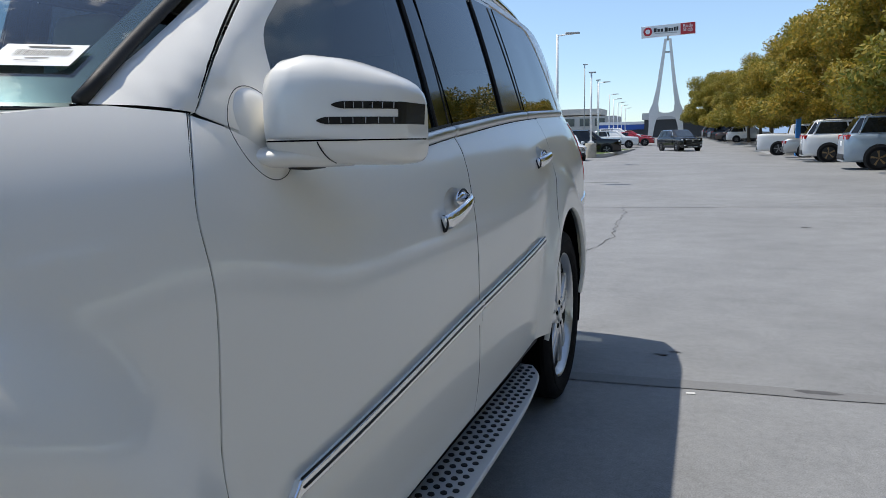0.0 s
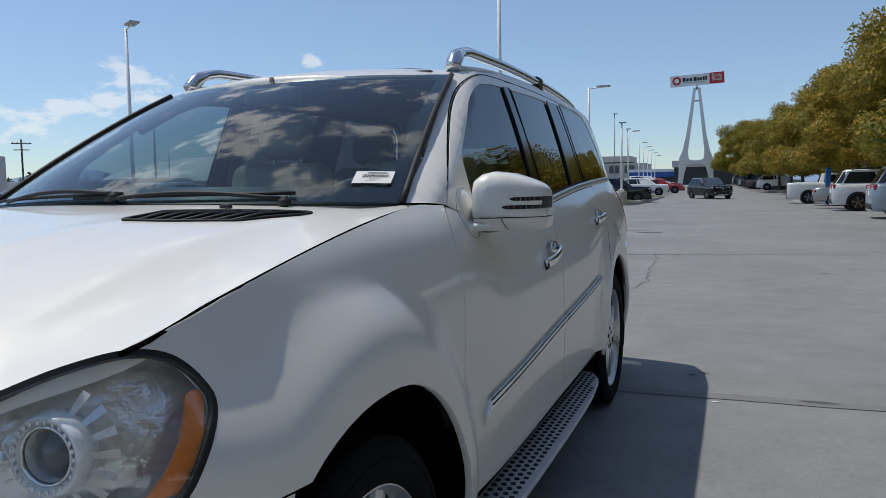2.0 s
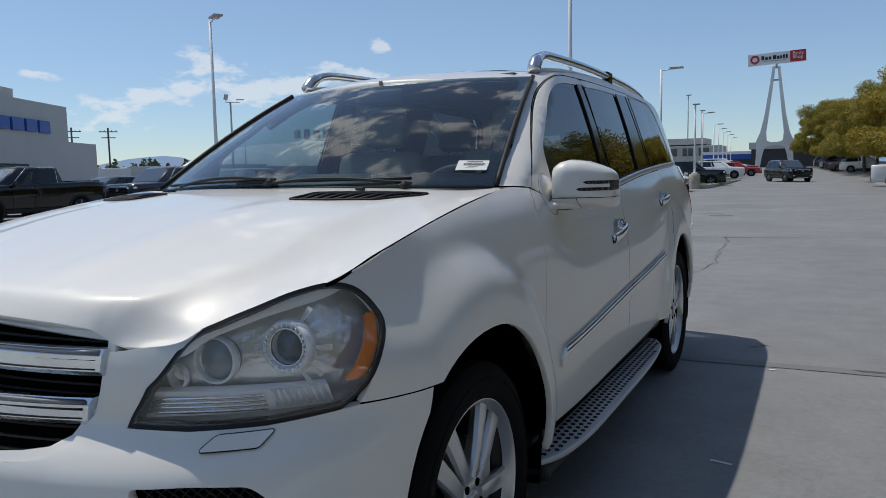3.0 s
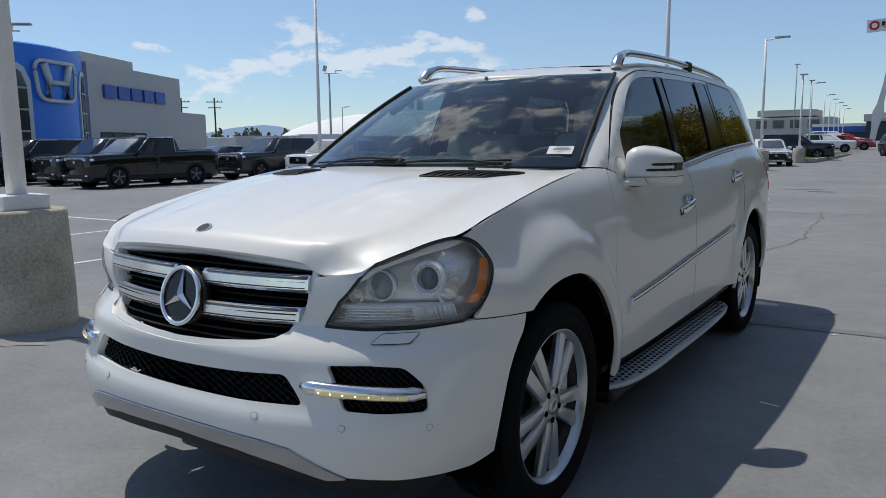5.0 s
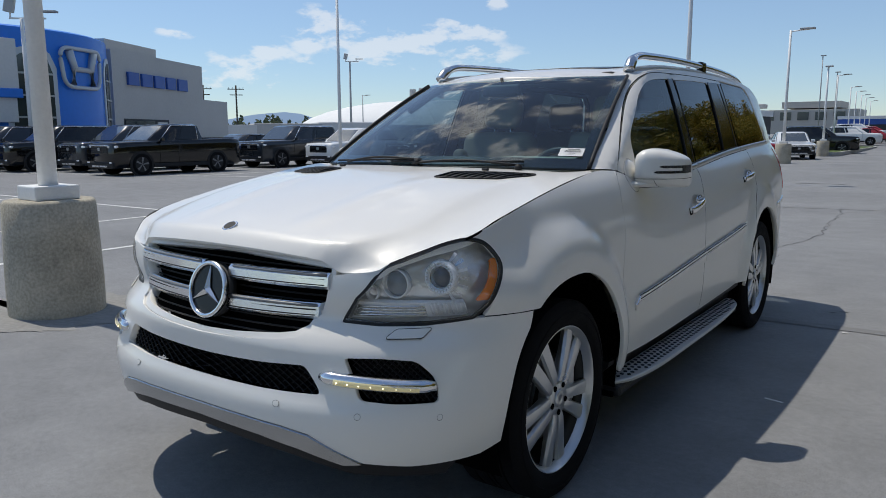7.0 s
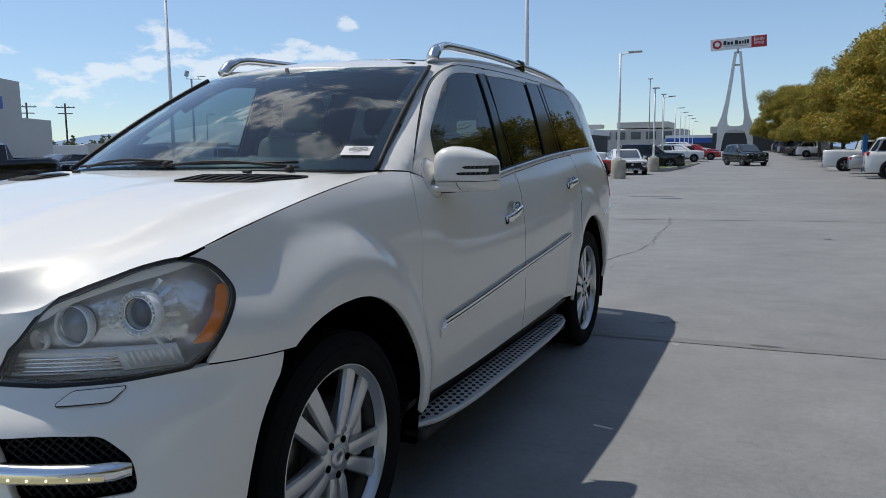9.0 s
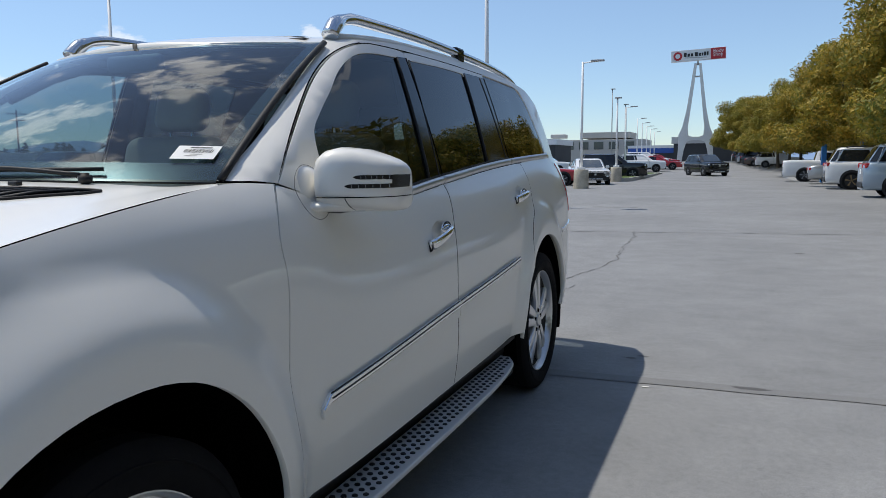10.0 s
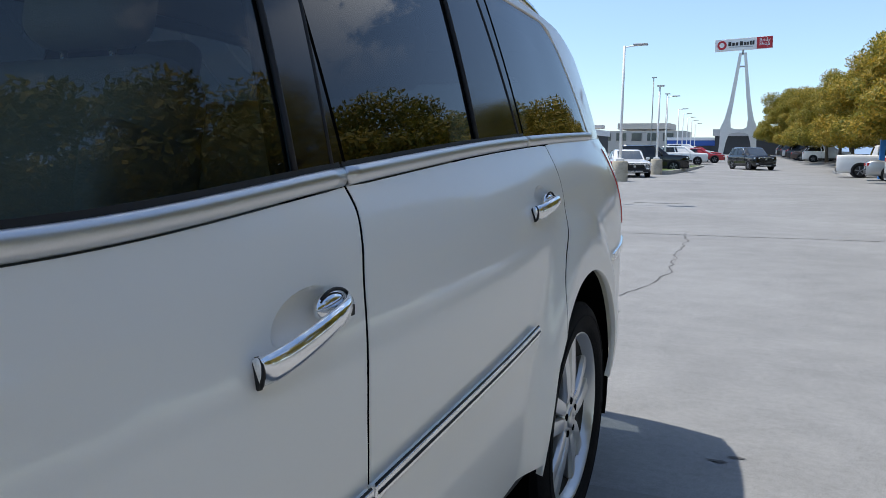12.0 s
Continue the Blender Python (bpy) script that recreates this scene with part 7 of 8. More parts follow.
CHARCOAL = surface("charcoal_wall", (0.045, 0.048, 0.052), 0.7, vary=0.12, grain=2, patch=0.3)
SIGN_WHITE = surface("white_sign_face", (0.78, 0.78, 0.77), 0.4, vary=0.03)
SIGN_RED = surface("red_sign_face", (0.48, 0.02, 0.03), 0.4, vary=0.04)
POLE_WOOD = surface("weathered_pole_wood", (0.07, 0.06, 0.05), 0.9, vary=0.2, grain=12, patch=2)
PYLON = surface("pale_pylon_concrete", (0.74, 0.73, 0.69), 0.8, vary=0.08, grain=3, patch=0.4)


# the dealership: a blue drum with a ring emblem, a grey hall with blue letters
dealer = thing("dealership_building", "grey car dealership with a curved blue corner tower", "building")
A, B = Vector((-37.45, 21.0)), Vector((-42.9, 31.0))
along = (B - A).normalized()
back = Vector((-along.y, along.x))
if back.x > 0:
    back = -back


def hall(name, s0, s1, d0, d1, z0, z1, material, label=""):
    a = A + along * s0 + back * d0
    b = A + along * s1 + back * d0
    bm = box_bm((1, 1, 1))
    m = Matrix.Identity(4)
    for i in range(2):
        m[i][0], m[i][1] = along[i] * (s1 - s0), back[i] * (d1 - d0)
    m[2][2] = z1 - z0
    c = (a + b) / 2 + back * (d1 - d0) / 2
    m[0][3], m[1][3], m[2][3] = c.x, c.y, (z0 + z1) / 2
    bmesh.ops.transform(bm, matrix=m, verts=bm.verts)
    bmesh.ops.recalc_face_normals(bm, faces=bm.faces)
    return part(name, bm, material, dealer, label)


hall("hall_wall", 0.0, 11.4, 0.0, 14, 0, 6.15, STUCCO, "grey rendered wall")
hall("hall_parapet", 0.3, 6.0, 0.5, 10, 6.15, 6.75, STUCCO)
hall("side_wing", 11.4, 16.2, 0.3, 12, 0, 3.9, STUCCO, "low grey wing")
hall("entrance_recess", 0.9, 6.2, -0.02, 0.1, 0.1, 2.35, CHARCOAL, "dark entrance opening")
for k, (s0, s1) in enumerate(((1.0, 2.1), (2.2, 3.3), (3.4, 4.3))):
    hall("entrance_glass", s0, s1, -0.05, 0.0, 0.15, 2.25, DARK_GLASS)
hall("service_door", 4.7, 5.9, -0.06, 0.0, 0.1, 2.2, STUCCO_PALE, "pale service door")
for k in range(5):
    w = (1.15, 1.2, 1.2, 1.15, 1.25)[k]
    s = 1.45 + k * 1.52
    hall("sign_bar", s, s + w, -0.16, -0.02, 4.28, 5.02, BLUE_SIGN, "plain dark blue sign block")

DC, DR = Vector((-40.6, 14.6)), 6.9
drum_v, drum_f = [], []
N = 64
for k in range(N):
    w = 2 * math.pi * k / N
    for z in (0.0, 6.28, 6.38):
        r = DR if z < 6.3 else DR - 0.25
        drum_v.append((DC.x + r * math.cos(w), DC.y + r * math.sin(w), z))
for k in range(N):
    j = (k + 1) % N
    for i in (0, 1):
        drum_f.append((k * 3 + i, j * 3 + i, j * 3 + i + 1, k * 3 + i + 1))
drum_f.append(tuple(k * 3 + 2 for k in range(N)))
part("tower", sharp(mesh_of("tower", drum_v, drum_f, BLUE_PANEL), 40), None, dealer, "curved bright blue tower")


def on_drum(angle, z, out=0.0):
    w = radians(angle)
    return (DC.x + (DR + out) * math.cos(w), DC.y + (DR + out) * math.sin(w), z)


def drum_patch(name, a0, a1, z0, z1, out, material, arch_top=False, label=""):
    v, f, n = [], [], 8
    for k in range(n + 1):
        a = a0 + (a1 - a0) * k / n
        top = z1 - (0.9 * (1 - math.sqrt(max(0.0, 1 - (abs(2 * k / n - 1)) ** 2.5))) if arch_top else 0)
        v += [on_drum(a, z0, out), on_drum(a, top, out), on_drum(a, top, -0.1), on_drum(a, z0, -0.1)]
    for k in range(n):
        for i in range(3):
            f.append((k * 4 + i, (k + 1) * 4 + i, (k + 1) * 4 + i + 1, k * 4 + i + 1))
    f += [(0, 1, 2, 3), (n * 4 + 3, n * 4 + 2, n * 4 + 1, n * 4)]
    me = mesh_of(name, v, f, material, False)
    return part(name, sharp(me, 30), None, dealer, label)


for a0, a1 in ((-6, 10), (46, 58)):
    fr = drum_patch("window_surround", a0 - 2.0, a1 + 2.0, 0.0, 5.45, 0.06, SIGN_GREY, True, "arched silver window surround")
    drum_patch("arched_window", a0, a1, 0.2, 5.2, 0.09, DARK_GLASS, True, "tall arched glazing")
    for k in range(1, 5):
        z = 0.2 + 1.0 * k
        drum_patch("glazing_bar", a0, a1, z, z + 0.09, 0.12, MULLION)
    drum_patch("glazing_bar", (a0 + a1) / 2 - 0.5, (a0 + a1) / 2 + 0.5, 0.2, 5.1, 0.13, MULLION)
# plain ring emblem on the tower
mid = 25.5
ring_pts = [(a, z) for a, z in rounded([(-1.50, 5.58), (1.50, 5.58), (1.28, 3.72), (-1.28, 3.72)], 0.55, 6)]
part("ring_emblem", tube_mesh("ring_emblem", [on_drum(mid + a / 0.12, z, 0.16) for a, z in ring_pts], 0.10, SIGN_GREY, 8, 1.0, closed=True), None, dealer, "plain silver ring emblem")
for sgn in (1, -1):
    part("emblem_bar", tube_mesh("emblem_bar", [on_drum(mid + sgn * 7.5, 5.45, 0.12), on_drum(mid + sgn * 5.2, 4.7, 0.12), on_drum(mid + sgn * 6.0, 3.85, 0.12)], [0.20, 0.17, 0.14], SIGN_GREY, 8), None, dealer)
part("emblem_bar", tube_mesh("emblem_bar", [on_drum(mid - 6, 4.6, 0.14), on_drum(mid + 6, 4.6, 0.12)], 0.13, SIGN_GREY, 8), None, dealer)
# porch left of the tower
part("porch", box_bm((6.0, 9.0, 2.25), (-36.5, 9.65, 4.6), 0.05), STUCCO_PALE, dealer, "pale grey porch fascia")
part("porch_band", box_bm((6.2, 9.2, 0.42), (-36.5, 9.65, 3.30), 0.05), BLUE_PANEL, dealer, "blue porch band")
part("porch_front", box_bm((5.8, 8.8, 1.1), (-36.5, 9.65, 2.55), 0.02), STUCCO_PALE, dealer, "pale porch lintel")
part("porch_wall", box_bm((5.5, 8.4, 2.1), (-36.6, 9.55, 1.05), 0.02), BLUE_SIGN, dealer, "dark blue porch wall")

# white vaulted hall and low sheds far behind the dealer row
vault = thing("vaulted_hall", "large white hall with a curved roof far behind the cars", "building")
p0, p1 = np.array((-80.0, 70.5)), np.array((-60.0, 90.0))
vd = (p1 - p0) / np.linalg.norm(p1 - p0)
vn = np.array((-vd[1], vd[0]))
vc = p1 + vn * 9 - vd * 1.5
vv, vf, rows_n, cols_n = [], [], 9, 40
for i in range(rows_n):
    w = math.pi / 2 * i / (rows_n - 1)
    for k in range(cols_n):
        q = 2 * math.pi * k / cols_n
        c = vc + vd * 25.0 * math.cos(w) ** 0.8 * math.cos(q) + vn * 15.0 * math.cos(w) ** 0.8 * math.sin(q)
        vv.append((c[0], c[1], 0.4 + 6.3 * math.sin(w)))
for i in range(rows_n - 1):
    for k in range(cols_n):
        vf.append((i * cols_n + k, i * cols_n + (k + 1) % cols_n, (i + 1) * cols_n + (k + 1) % cols_n, (i + 1) * cols_n + k))
part("vault_roof", mesh_of("vault_roof", vv, vf, ROOF_WHITE), None, vault)
for k in range(4):
    c = p0 + (p1 - p0) * (0.72 + 0.05 * k) + vn * 2
    part("roof_vent", box_bm((0.7, 0.7, 1.2 + 0.3 * (k % 2)), (*c, 7.4), 0.05), STUCCO, vault)
shed = thing("storage_shed", "long low grey sheds behind the dealer row", "building")
for k in range(7):
    c = np.array((-58.0, 44.0)) + np.array((3.9, 5.8)) * k * 0.9
    part("shed_wall", box_bm((4.2, 6.6, 2.3 + 0.25 * (k % 3)), (*c, 1.2), 0.05, Matrix.Rotation(radians(-34), 4, "Z")), STUCCO if k % 2 else STUCCO_PALE, shed)
for x, y in ((-98.0, 72.0), (-95.0, 76.0)):
    tp = thing("utility_pole", "dark wooden utility pole with crossarms", "utility pole", "utility poles", at=pose(x, y, 0, 0, 0, 45))
    part("pole", rod_bm(0.13, 9.2, (0, 0, 4.6), "z", 8), POLE_WOOD, tp)
    part("crossarm", box_bm((2.6, 0.12, 0.13), (0, 0, 8.6)), POLE_WOOD, tp)
    part("crossarm", box_bm((2.0, 0.12, 0.13), (0, 0, 7.7)), POLE_WOOD, tp)
    for k in (-1.1, -0.5, 0.5, 1.1):
        part("insulator", rod_bm(0.05, 0.22, (k, 0, 8.76), "z", 6), POLE_GREY, tp)

# far low buildings at the end of the lot
far_hall = thing("office_block", "long pale low building at the end of the car park", "building")
part("wall", box_bm((44, 12, 4.8), (-38, 156, 3.2), 0.05), TAN_WALL, far_hall)
part("upper_floor", box_bm((10, 10, 1.2), (-24, 156, 6.5), 0.05), TAN_WALL, far_hall)
for k in range(14):
    part("window", box_bm((1.9, 0.2, 1.5), (-58 + 3.0 * k, 149.95, 4.4)), DARK_GLASS, far_hall)
part("rooftop_unit", box_bm((3, 3, 0.8), (-34, 154, 6.5), 0.1), STUCCO, far_hall)
band = thing("striped_canopy", "white and blue striped canopy building", "building")
part("wall", box_bm((9.5, 6, 1.6), (-12.6, 141, 1.9)), CHARCOAL, band)
part("blue_band", box_bm((9.8, 6.3, 0.9), (-12.6, 141, 3.1)), BLUE_SIGN, band)
part("white_band", box_bm((9.9, 6.4, 0.5), (-12.6, 141, 3.8)), SIGN_WHITE, band)
body_shop = thing("service_building", "dark service building under the pylon sign", "building")
part("wall", box_bm((11.5, 10, 3.3), (-3.2, 136, 2.6)), CHARCOAL, body_shop)
part("roof_band", box_bm((12.2, 10.6, 1.1), (-3.2, 136, 4.7)), STUCCO, body_shop)
west = thing("shop_block", "low shop building with a white roof edge", "building")
part("wall", box_bm((16, 9, 3.0), (-27.5, 94, 1.9)), CHARCOAL, west)
part("roof_band", box_bm((16.4, 9.4, 0.7), (-27.5, 94, 3.7)), ROOF_WHITE, west)
fence = thing("screen_wall", "long grey screen wall behind the parked cars", "wall")
part("wall", box_bm((0.3, 70, 1.9), (-21.0, 72, 1.0), 0, Matrix.Rotation(radians(5), 4, "Z")), STUCCO, fence)

# pylon sign on two splayed concrete legs
pylon = thing("pylon_sign", "tall pale concrete pylon with a white and red sign board", "sign", at=pose(-5.05, 123.8, 1.1, 0, 0, 2))
for s in (1, -1):
    rows = [(0.0, 2.42, 0.36), (1.8, 2.20, 0.42), (3.2, 2.02, 0.62), (4.2, 1.86, 0.74), (5.4, 1.66, 0.42), (8.0, 1.22, 0.30), (12.0, 0.72, 0.24), (15.3, 0.34, 0.20)]
    bm = bmesh.new()
    prev = None
    for z, c, h in rows:
        q = [bm.verts.new((s * c + dx, dy, z)) for dx, dy in ((-h, -0.45), (h, -0.45), (h, 0.45), (-h, 0.45))]
        if prev:
            for i in range(4):
                bm.faces.new((prev[i], prev[(i + 1) % 4], q[(i + 1) % 4], q[i]))
        else:
            bm.faces.new(q[::-1])
        prev = q
    bm.faces.new(prev)
    bmesh.ops.recalc_face_normals(bm, faces=bm.faces)
    part("leg", bm, PYLON, pylon)
web = [(-1.7, 4.9), (-1.2, 4.2), (-0.6, 3.95), (0, 3.9), (0.6, 3.95), (1.2, 4.2), (1.7, 4.9), (2.1, 3.0), (1.5, 3.1), (0.9, 3.35), (0, 3.45), (-0.9, 3.35), (-1.5, 3.1), (-2.1, 3.0)]
v = [(x, dy, z) for dy in (-0.4, 0.4) for x, z in web]
n = len(web)
part("web", mesh_of("web", v, [tuple(range(n)), tuple(range(n, 2 * n))[::-1]] + [(i, n + i, n + (i + 1) % n, (i + 1) % n) for i in range(n)], PYLON, False), None, pylon)
part("cross_tie", box_bm((1.15, 0.4, 0.22), (0, 0, 13.3)), POLE_GREY, pylon)
part("neck", rod_bm(0.16, 0.9, (0, 0, 15.5), "z", 10), POLE_GREY, pylon)
board = part("sign_board", box_bm((8.1, 0.5, 1.75), (0, 0, 16.60), 0.03, Matrix.Rotation(radians(-2.2), 4, "Y")), SIGN_WHITE, pylon, "white sign board")
part("red_panel", box_bm((2.15, 0.10, 1.68), (2.92, -0.26, 16.60 + 0.11), 0.01, Matrix.Rotation(radians(-2.2), 4, "Y")), SIGN_RED, board, "red panel of the sign")
part("red_disc", rod_bm(0.66, 0.10, (-3.05, -0.27, 16.48), "y", 28), SIGN_RED, board, "plain red disc")
part("disc_core", rod_bm(0.36, 0.06, (-3.05, -0.31, 16.48), "y", 28), SIGN_WHITE, board)
for x0, w, z, h in ((-2.15, 0.42, 16.72, 0.62), (-1.60, 0.36, 16.66, 0.46), (-1.12, 0.36, 16.68, 0.46), (-0.52, 0.46, 16.74, 0.62), (0.05, 0.34, 16.70, 0.46), (0.48, 0.26, 16.72, 0.46), (0.85, 0.28, 16.78, 0.60), (1.22, 0.28, 16.80, 0.60)):
    part("name_bar", box_bm((w, 0.06, h), (x0 + w / 2, -0.27, z - 0.05), 0.02), INK, board, "plain dark bar")
part("name_bar", box_bm((3.3, 0.05, 0.12), (-0.35, -0.27, 16.20), 0.01), POLE_GREY, board)
for word, z in (("Body", 16.86), ("Shop", 16.30)):
    fc = bpy.data.curves.new("sign_word", "FONT")
    fc.body, fc.size, fc.align_x, fc.extrude = word, 0.74, "CENTER", 0.01
    tmp = bpy.data.objects.new("sign_word", fc)
    scene.collection.objects.link(tmp)
    me = bpy.data.meshes.new_from_object(tmp.evaluated_get(bpy.context.evaluated_depsgraph_get()))
    bpy.data.objects.remove(tmp)
    me.materials.clear()
    me.materials.append(SIGN_WHITE)
    me.transform(Matrix.Translation((2.92, -0.335, z)) @ Matrix.Rotation(radians(90), 4, "X"))
    part("sign_word", me, None, board)

# hills beyond the town; their air haze is put in as a pale blue glow
HILL_GLOW = glow("hills_glowing_haze", (0.30, 0.41, 0.57), 0.45)
hv, hf = [], []
angles = np.linspace(60, 200, 120)
for i, a in enumerate(angles):
    h = 38 + 36 * noise.noise(Vector((a * 0.09, 0.3, 0))) + 16 * noise.noise(Vector((a * 0.31, 1.7, 0))) + 45 * math.exp(-((a - 137.5) / 3.0) ** 2)
    for z in (-5.0, max(8.0, h)):
        hv.append((2900 * math.cos(radians(a)), 2900 * math.sin(radians(a)), z))
for i in range(len(angles) - 1):
    hf.append((2 * i, 2 * i + 1, 2 * i + 3, 2 * i + 2))
tagged(new("backdrop", mesh_of("backdrop", hv, hf, HILL_GLOW)), "hazy blue hills on the horizon", "hills", kind="structure")


# ---- trees along the lane ----
BARK = surface("grey_brown_bark", (0.11, 0.09, 0.07), 0.95, vary=0.25, grain=30, patch=6, bump=0.8, bump_scale=50)


def leaf_material():
    m, n, l, b = nodes_of("olive_leaves")
    geo = n.new("ShaderNodeNewGeometry")
    info = n.new("ShaderNodeObjectInfo")
    ramp = n.new("ShaderNodeValToRGB")
    r = ramp.color_ramp
    r.elements[0].position, r.elements[0].color = 0.0, (0.100, 0.130, 0.018, 1)
    r.elements[1].position, r.elements[1].color = 1.0, (0.47, 0.31, 0.045, 1)
    for p, c in ((0.35, (0.205, 0.190, 0.028, 1)), (0.7, (0.33, 0.250, 0.036, 1))):
        r.elements.new(p).color = c
    add = n.new("ShaderNodeMath")
    add.operation = "MULTIPLY_ADD"
    add.inputs[1].default_value = 0.30
    l.new(info.outputs["Random"], add.inputs[0])
    half = n.new("ShaderNodeMath")
    half.operation = "MULTIPLY"
    half.inputs[1].default_value = 0.75
    l.new(geo.outputs["Random Per Island"], half.inputs[0])
    l.new(half.outputs[0], add.inputs[2])
    l.new(add.outputs[0], ramp.inputs[0])
    l.new(ramp.outputs[0], b.inputs["Base Color"])
    b.inputs["Roughness"].default_value, b.inputs["Specular IOR Level"].default_value = 0.55, 0.3
    t, x = n.new("ShaderNodeBsdfTranslucent"), n.new("ShaderNodeMixShader")
    l.new(ramp.outputs[0], t.inputs[0])
    x.inputs[0].default_value = 0.35
    l.new(b.outputs[0], x.inputs[1])
    l.new(t.outputs[0], x.inputs[2])
    l.new(x.outputs[0], n["Material Output"].inputs[0])
    return m


LEAVES = leaf_material()


def tree(seed, tall=8.2, spread_r=3.7):
    rnd = random.Random(seed)
    tr = thing("street_tree", "broad olive-green tree turning yellow beside the parked cars", "tree", "trees along the lane")
    limbs = []
    base = np.array((0.0, 0.0, 0.0))
    fork = np.array((rnd.uniform(-0.15, 0.15), rnd.uniform(-0.15, 0.15), tall * 0.20))
    part("trunk", tube_mesh("trunk", [base, (base + fork) / 2 + np.array((0.04, 0, 0)), fork], [0.20, 0.15, 0.13], BARK, 10), None, tr, "slim grey-brown trunk")
    blobs = []
    for k in range(7):
        w = 2 * math.pi * (k + rnd.uniform(-0.3, 0.3)) / 7
        reach = spread_r * rnd.uniform(0.45, 0.72)
        top = np.array((math.cos(w) * reach, math.sin(w) * reach, tall * rnd.uniform(0.52, 0.80)))
        midp = fork + (top - fork) * 0.5 + np.array((0, 0, 0.35))
        part("limb", tube_mesh("limb", [fork, midp, top], [0.085, 0.055, 0.02], BARK, 7), None, tr)
        limbs.append((fork, midp, top))
        blobs.append((top, rnd.uniform(1.0, 1.45)))
        for q in range(2):
            side = midp + np.array((rnd.uniform(-1.1, 1.1), rnd.uniform(-1.1, 1.1), rnd.uniform(-0.3, 1.0)))
            blobs.append((side, rnd.uniform(0.8, 1.2)))
    blobs.append((np.array((0, 0, tall - 1.2)), 1.2))
    for k in range(12):
        w = rnd.uniform(0, 2 * math.pi)
        blobs.append((np.array((math.cos(w) * spread_r * rnd.uniform(0.70, 0.92), math.sin(w) * spread_r * rnd.uniform(0.70, 0.92), tall * rnd.uniform(0.36, 0.66))), rnd.uniform(0.6, 0.95)))
    for k in range(16):
        w = rnd.uniform(0, 2 * math.pi)
        far = spread_r * math.sqrt(rnd.uniform(0.10, 0.85))
        blobs.append((np.array((math.cos(w) * far, math.sin(w) * far, tall * rnd.uniform(0.24, 0.36))), rnd.uniform(0.75, 1.05)))
    verts, faces = [], []
    for c, r in blobs:
        for k in range(int(1050 * r)):
            d = np.array([rnd.gauss(0, 1) for _ in range(3)])
            d = d / np.linalg.norm(d)
            p = c + d * np.array((1.0, 1.0, 0.72)) * r * rnd.uniform(0.45, 1.06)
            if p[2] < tall * (0.185 + 0.03 * math.sin(p[0] * 2.1) * math.cos(p[1] * 1.7)):
                continue
            a = np.array([rnd.gauss(0, 1) for _ in range(3)])
            a = a / np.linalg.norm(a)
            b = np.cross(a, d)
            b = b / (np.linalg.norm(b) + 1e-9)
            ln, wd = rnd.uniform(0.075, 0.135), rnd.uniform(0.032, 0.054)
            i = len(verts)
            verts += [p - a * ln, p + b * wd, p + a * ln, p - b * wd]
            faces.append((i, i + 1, i + 2, i + 3))
    part("crown", mesh_of("crown", verts, faces, LEAVES, False), None, tr, "open crown of small olive and yellow leaves")
    return tr


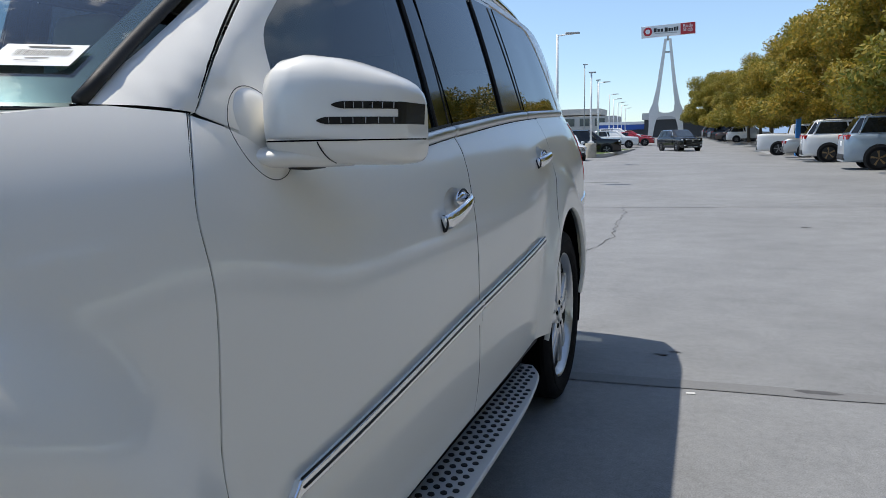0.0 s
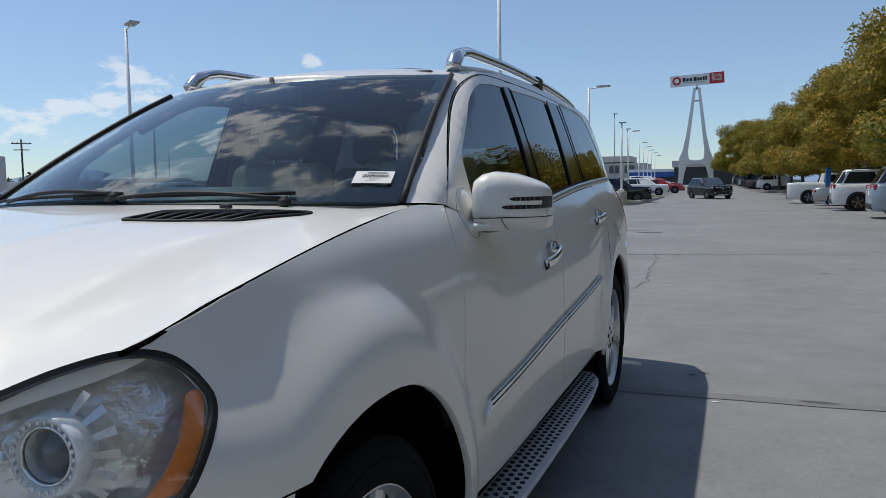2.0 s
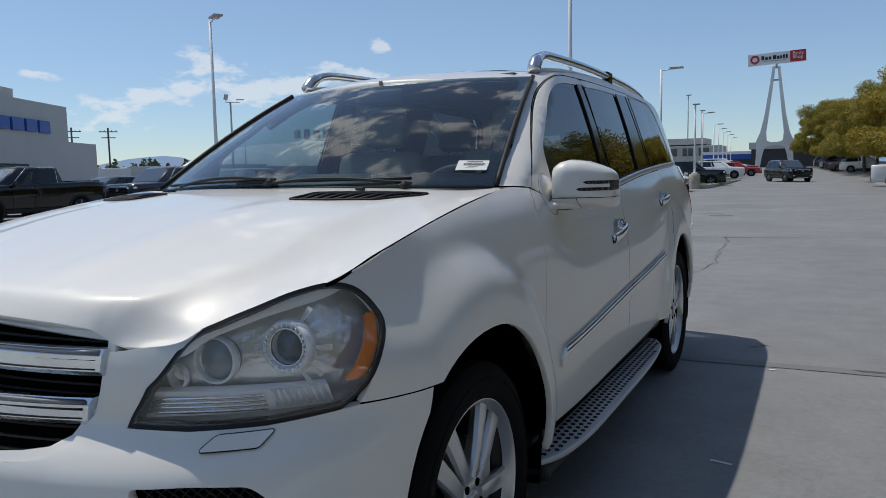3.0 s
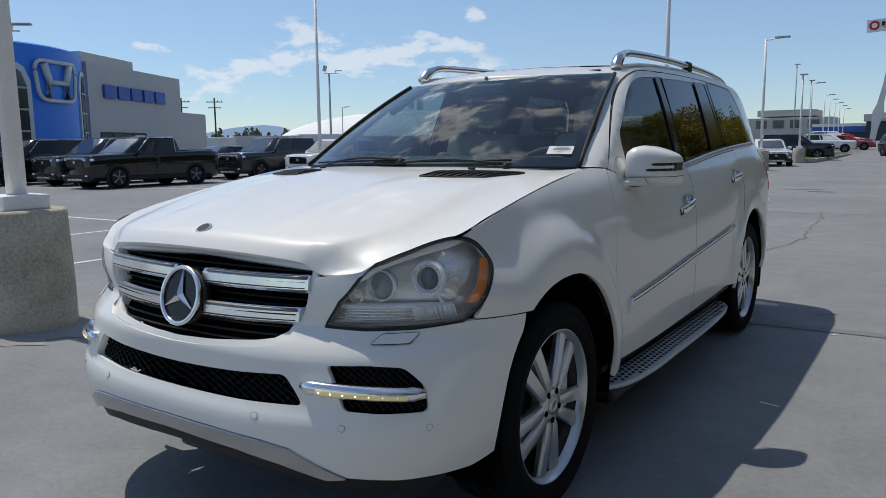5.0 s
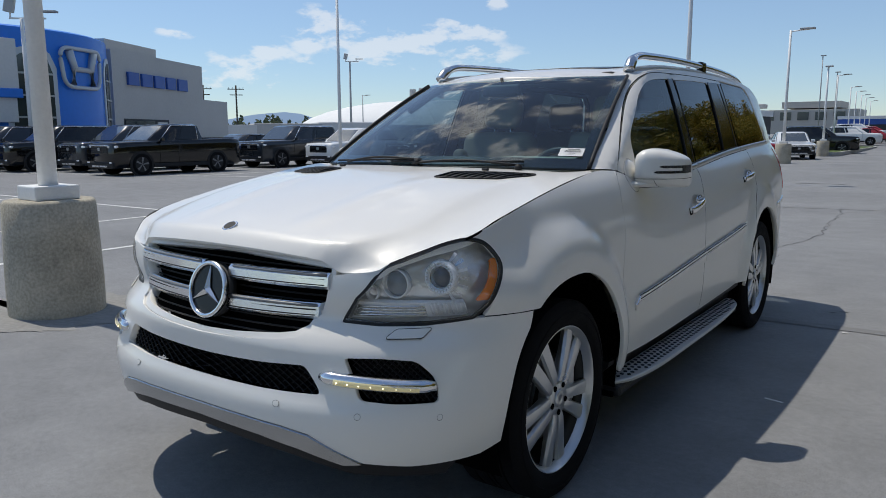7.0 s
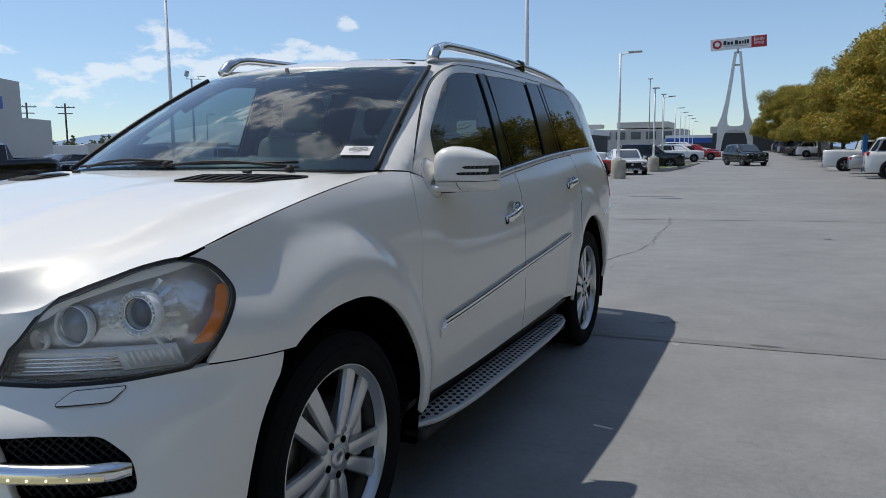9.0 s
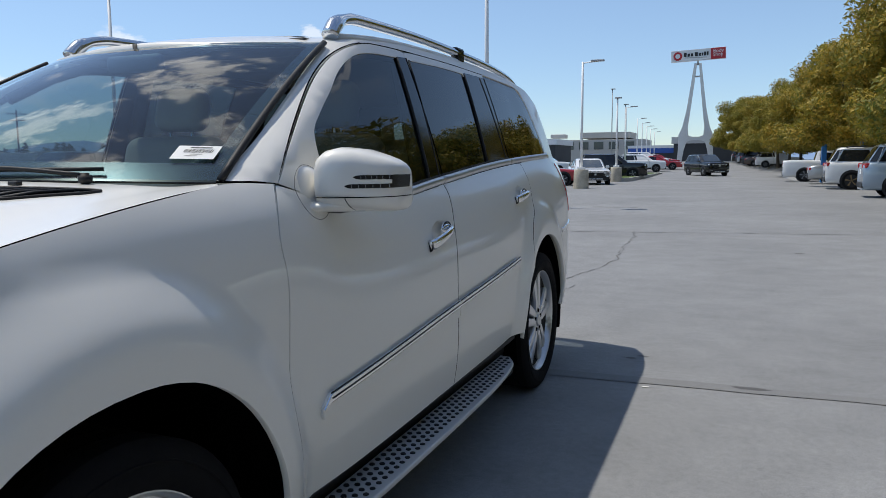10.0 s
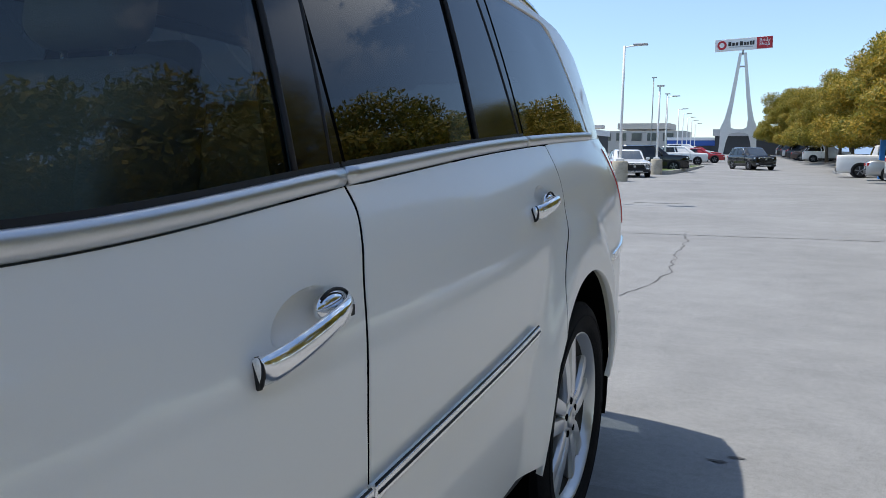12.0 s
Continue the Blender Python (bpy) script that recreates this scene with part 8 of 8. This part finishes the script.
KINDS = [tree(11, 9.2, 4.2), tree(23, 9.8, 4.4), tree(37, 9.0, 4.0)]
edge_x = through_points((-60, 14.5), (-15, 11.5), (10, 10.2), (30, 9.6), (44, 8.9), (55, 8.2), (94, 4.4), (124, 1.2))
spots = [-46, -38, -30.5, -23, -15.5, -8.5, -1.5, 5.5, 12.5, 19.5, 26.0, 32.5, 39.0, 45.5, 52.0, 58.5, 65.0, 71.5, 78.5, 85.0, 92.0, 99.0, 106.0, 113.0, 119.5]
for i, y in enumerate(spots):
    rnd = random.Random(i * 7 + 3)
    x = float(edge_x(y)) + rnd.uniform(-0.5, 0.6)
    m = pose(x, y, float(ground_z(x, y)), 0, 0, rnd.uniform(0, 360))
    if i < 3:
        KINDS[i].matrix_world = m
        continue
    t = copy_thing(KINDS[i % 3], m)
    k = rnd.uniform(0.90, 1.08)
    t.scale = (k, k, k)
# a second, ragged row further back
for i in range(18):
    rnd = random.Random(100 + i)
    y = -40 + 9.5 * i
    x = float(edge_x(y)) + 9.0 + rnd.uniform(-1, 1.5)
    t = copy_thing(KINDS[(i + 1) % 3], pose(x, y, float(ground_z(x, y)), 0, 0, rnd.uniform(0, 360)))
    t.scale = (1.0, 1.0, rnd.uniform(0.85, 1.0))
# low green belt far behind the dealer row
FAR_GREEN = surface("distant_green", (0.085, 0.105, 0.05), 0.8, vary=0.3, grain=0.5, patch=0.08, island=0.6)
fv, ff = [], []
rnd = random.Random(5)
for k in range(16000):
    t = rnd.random()
    w = radians(120 + 36 * t)
    d = rnd.uniform(150, 190)
    h = 1.9 + 1.7 * noise.noise(Vector((t * 22, 0, 0))) + 1.1 * noise.noise(Vector((t * 90, 2, 0))) + 0.9
    p = np.array((d * math.cos(w), d * math.sin(w), rnd.uniform(0.2, max(1.2, h * 1.5))))
    a, b = (np.array([rnd.gauss(0, 1) for _ in range(3)]) for _ in range(2))
    a, b = a / np.linalg.norm(a) * 0.42, b / np.linalg.norm(b) * 0.34
    i = len(fv)
    fv += [p - a, p + b, p + a, p - b]
    ff.append((i, i + 1, i + 2, i + 3))
tagged(new("far_trees", mesh_of("far_trees", fv, ff, FAR_GREEN, False)), "distant belt of green trees", "trees", kind="stuff")
# blue steel arch between the trees
BLUE_STEEL = surface("blue_steel", (0.03, 0.22, 0.58), 0.45, vary=0.06)
gate = thing("blue_arch", "bright blue steel arch standing between the trees", "arch", at=pose(7.15, 45.9, 0, 0, 0, 0))
for s in (1, -1):
    part("post", box_bm((0.26, 0.26, 3.3), (s * 0.95, 0, 1.65), 0.03), BLUE_STEEL, gate)
part("arch_bar", tube_mesh("arch_bar", [(0.95 * math.cos(w), 0, 3.15 + 0.85 * math.sin(w)) for w in np.linspace(0, math.pi, 14)], 0.13, POLE_GREY, 8), None, gate)
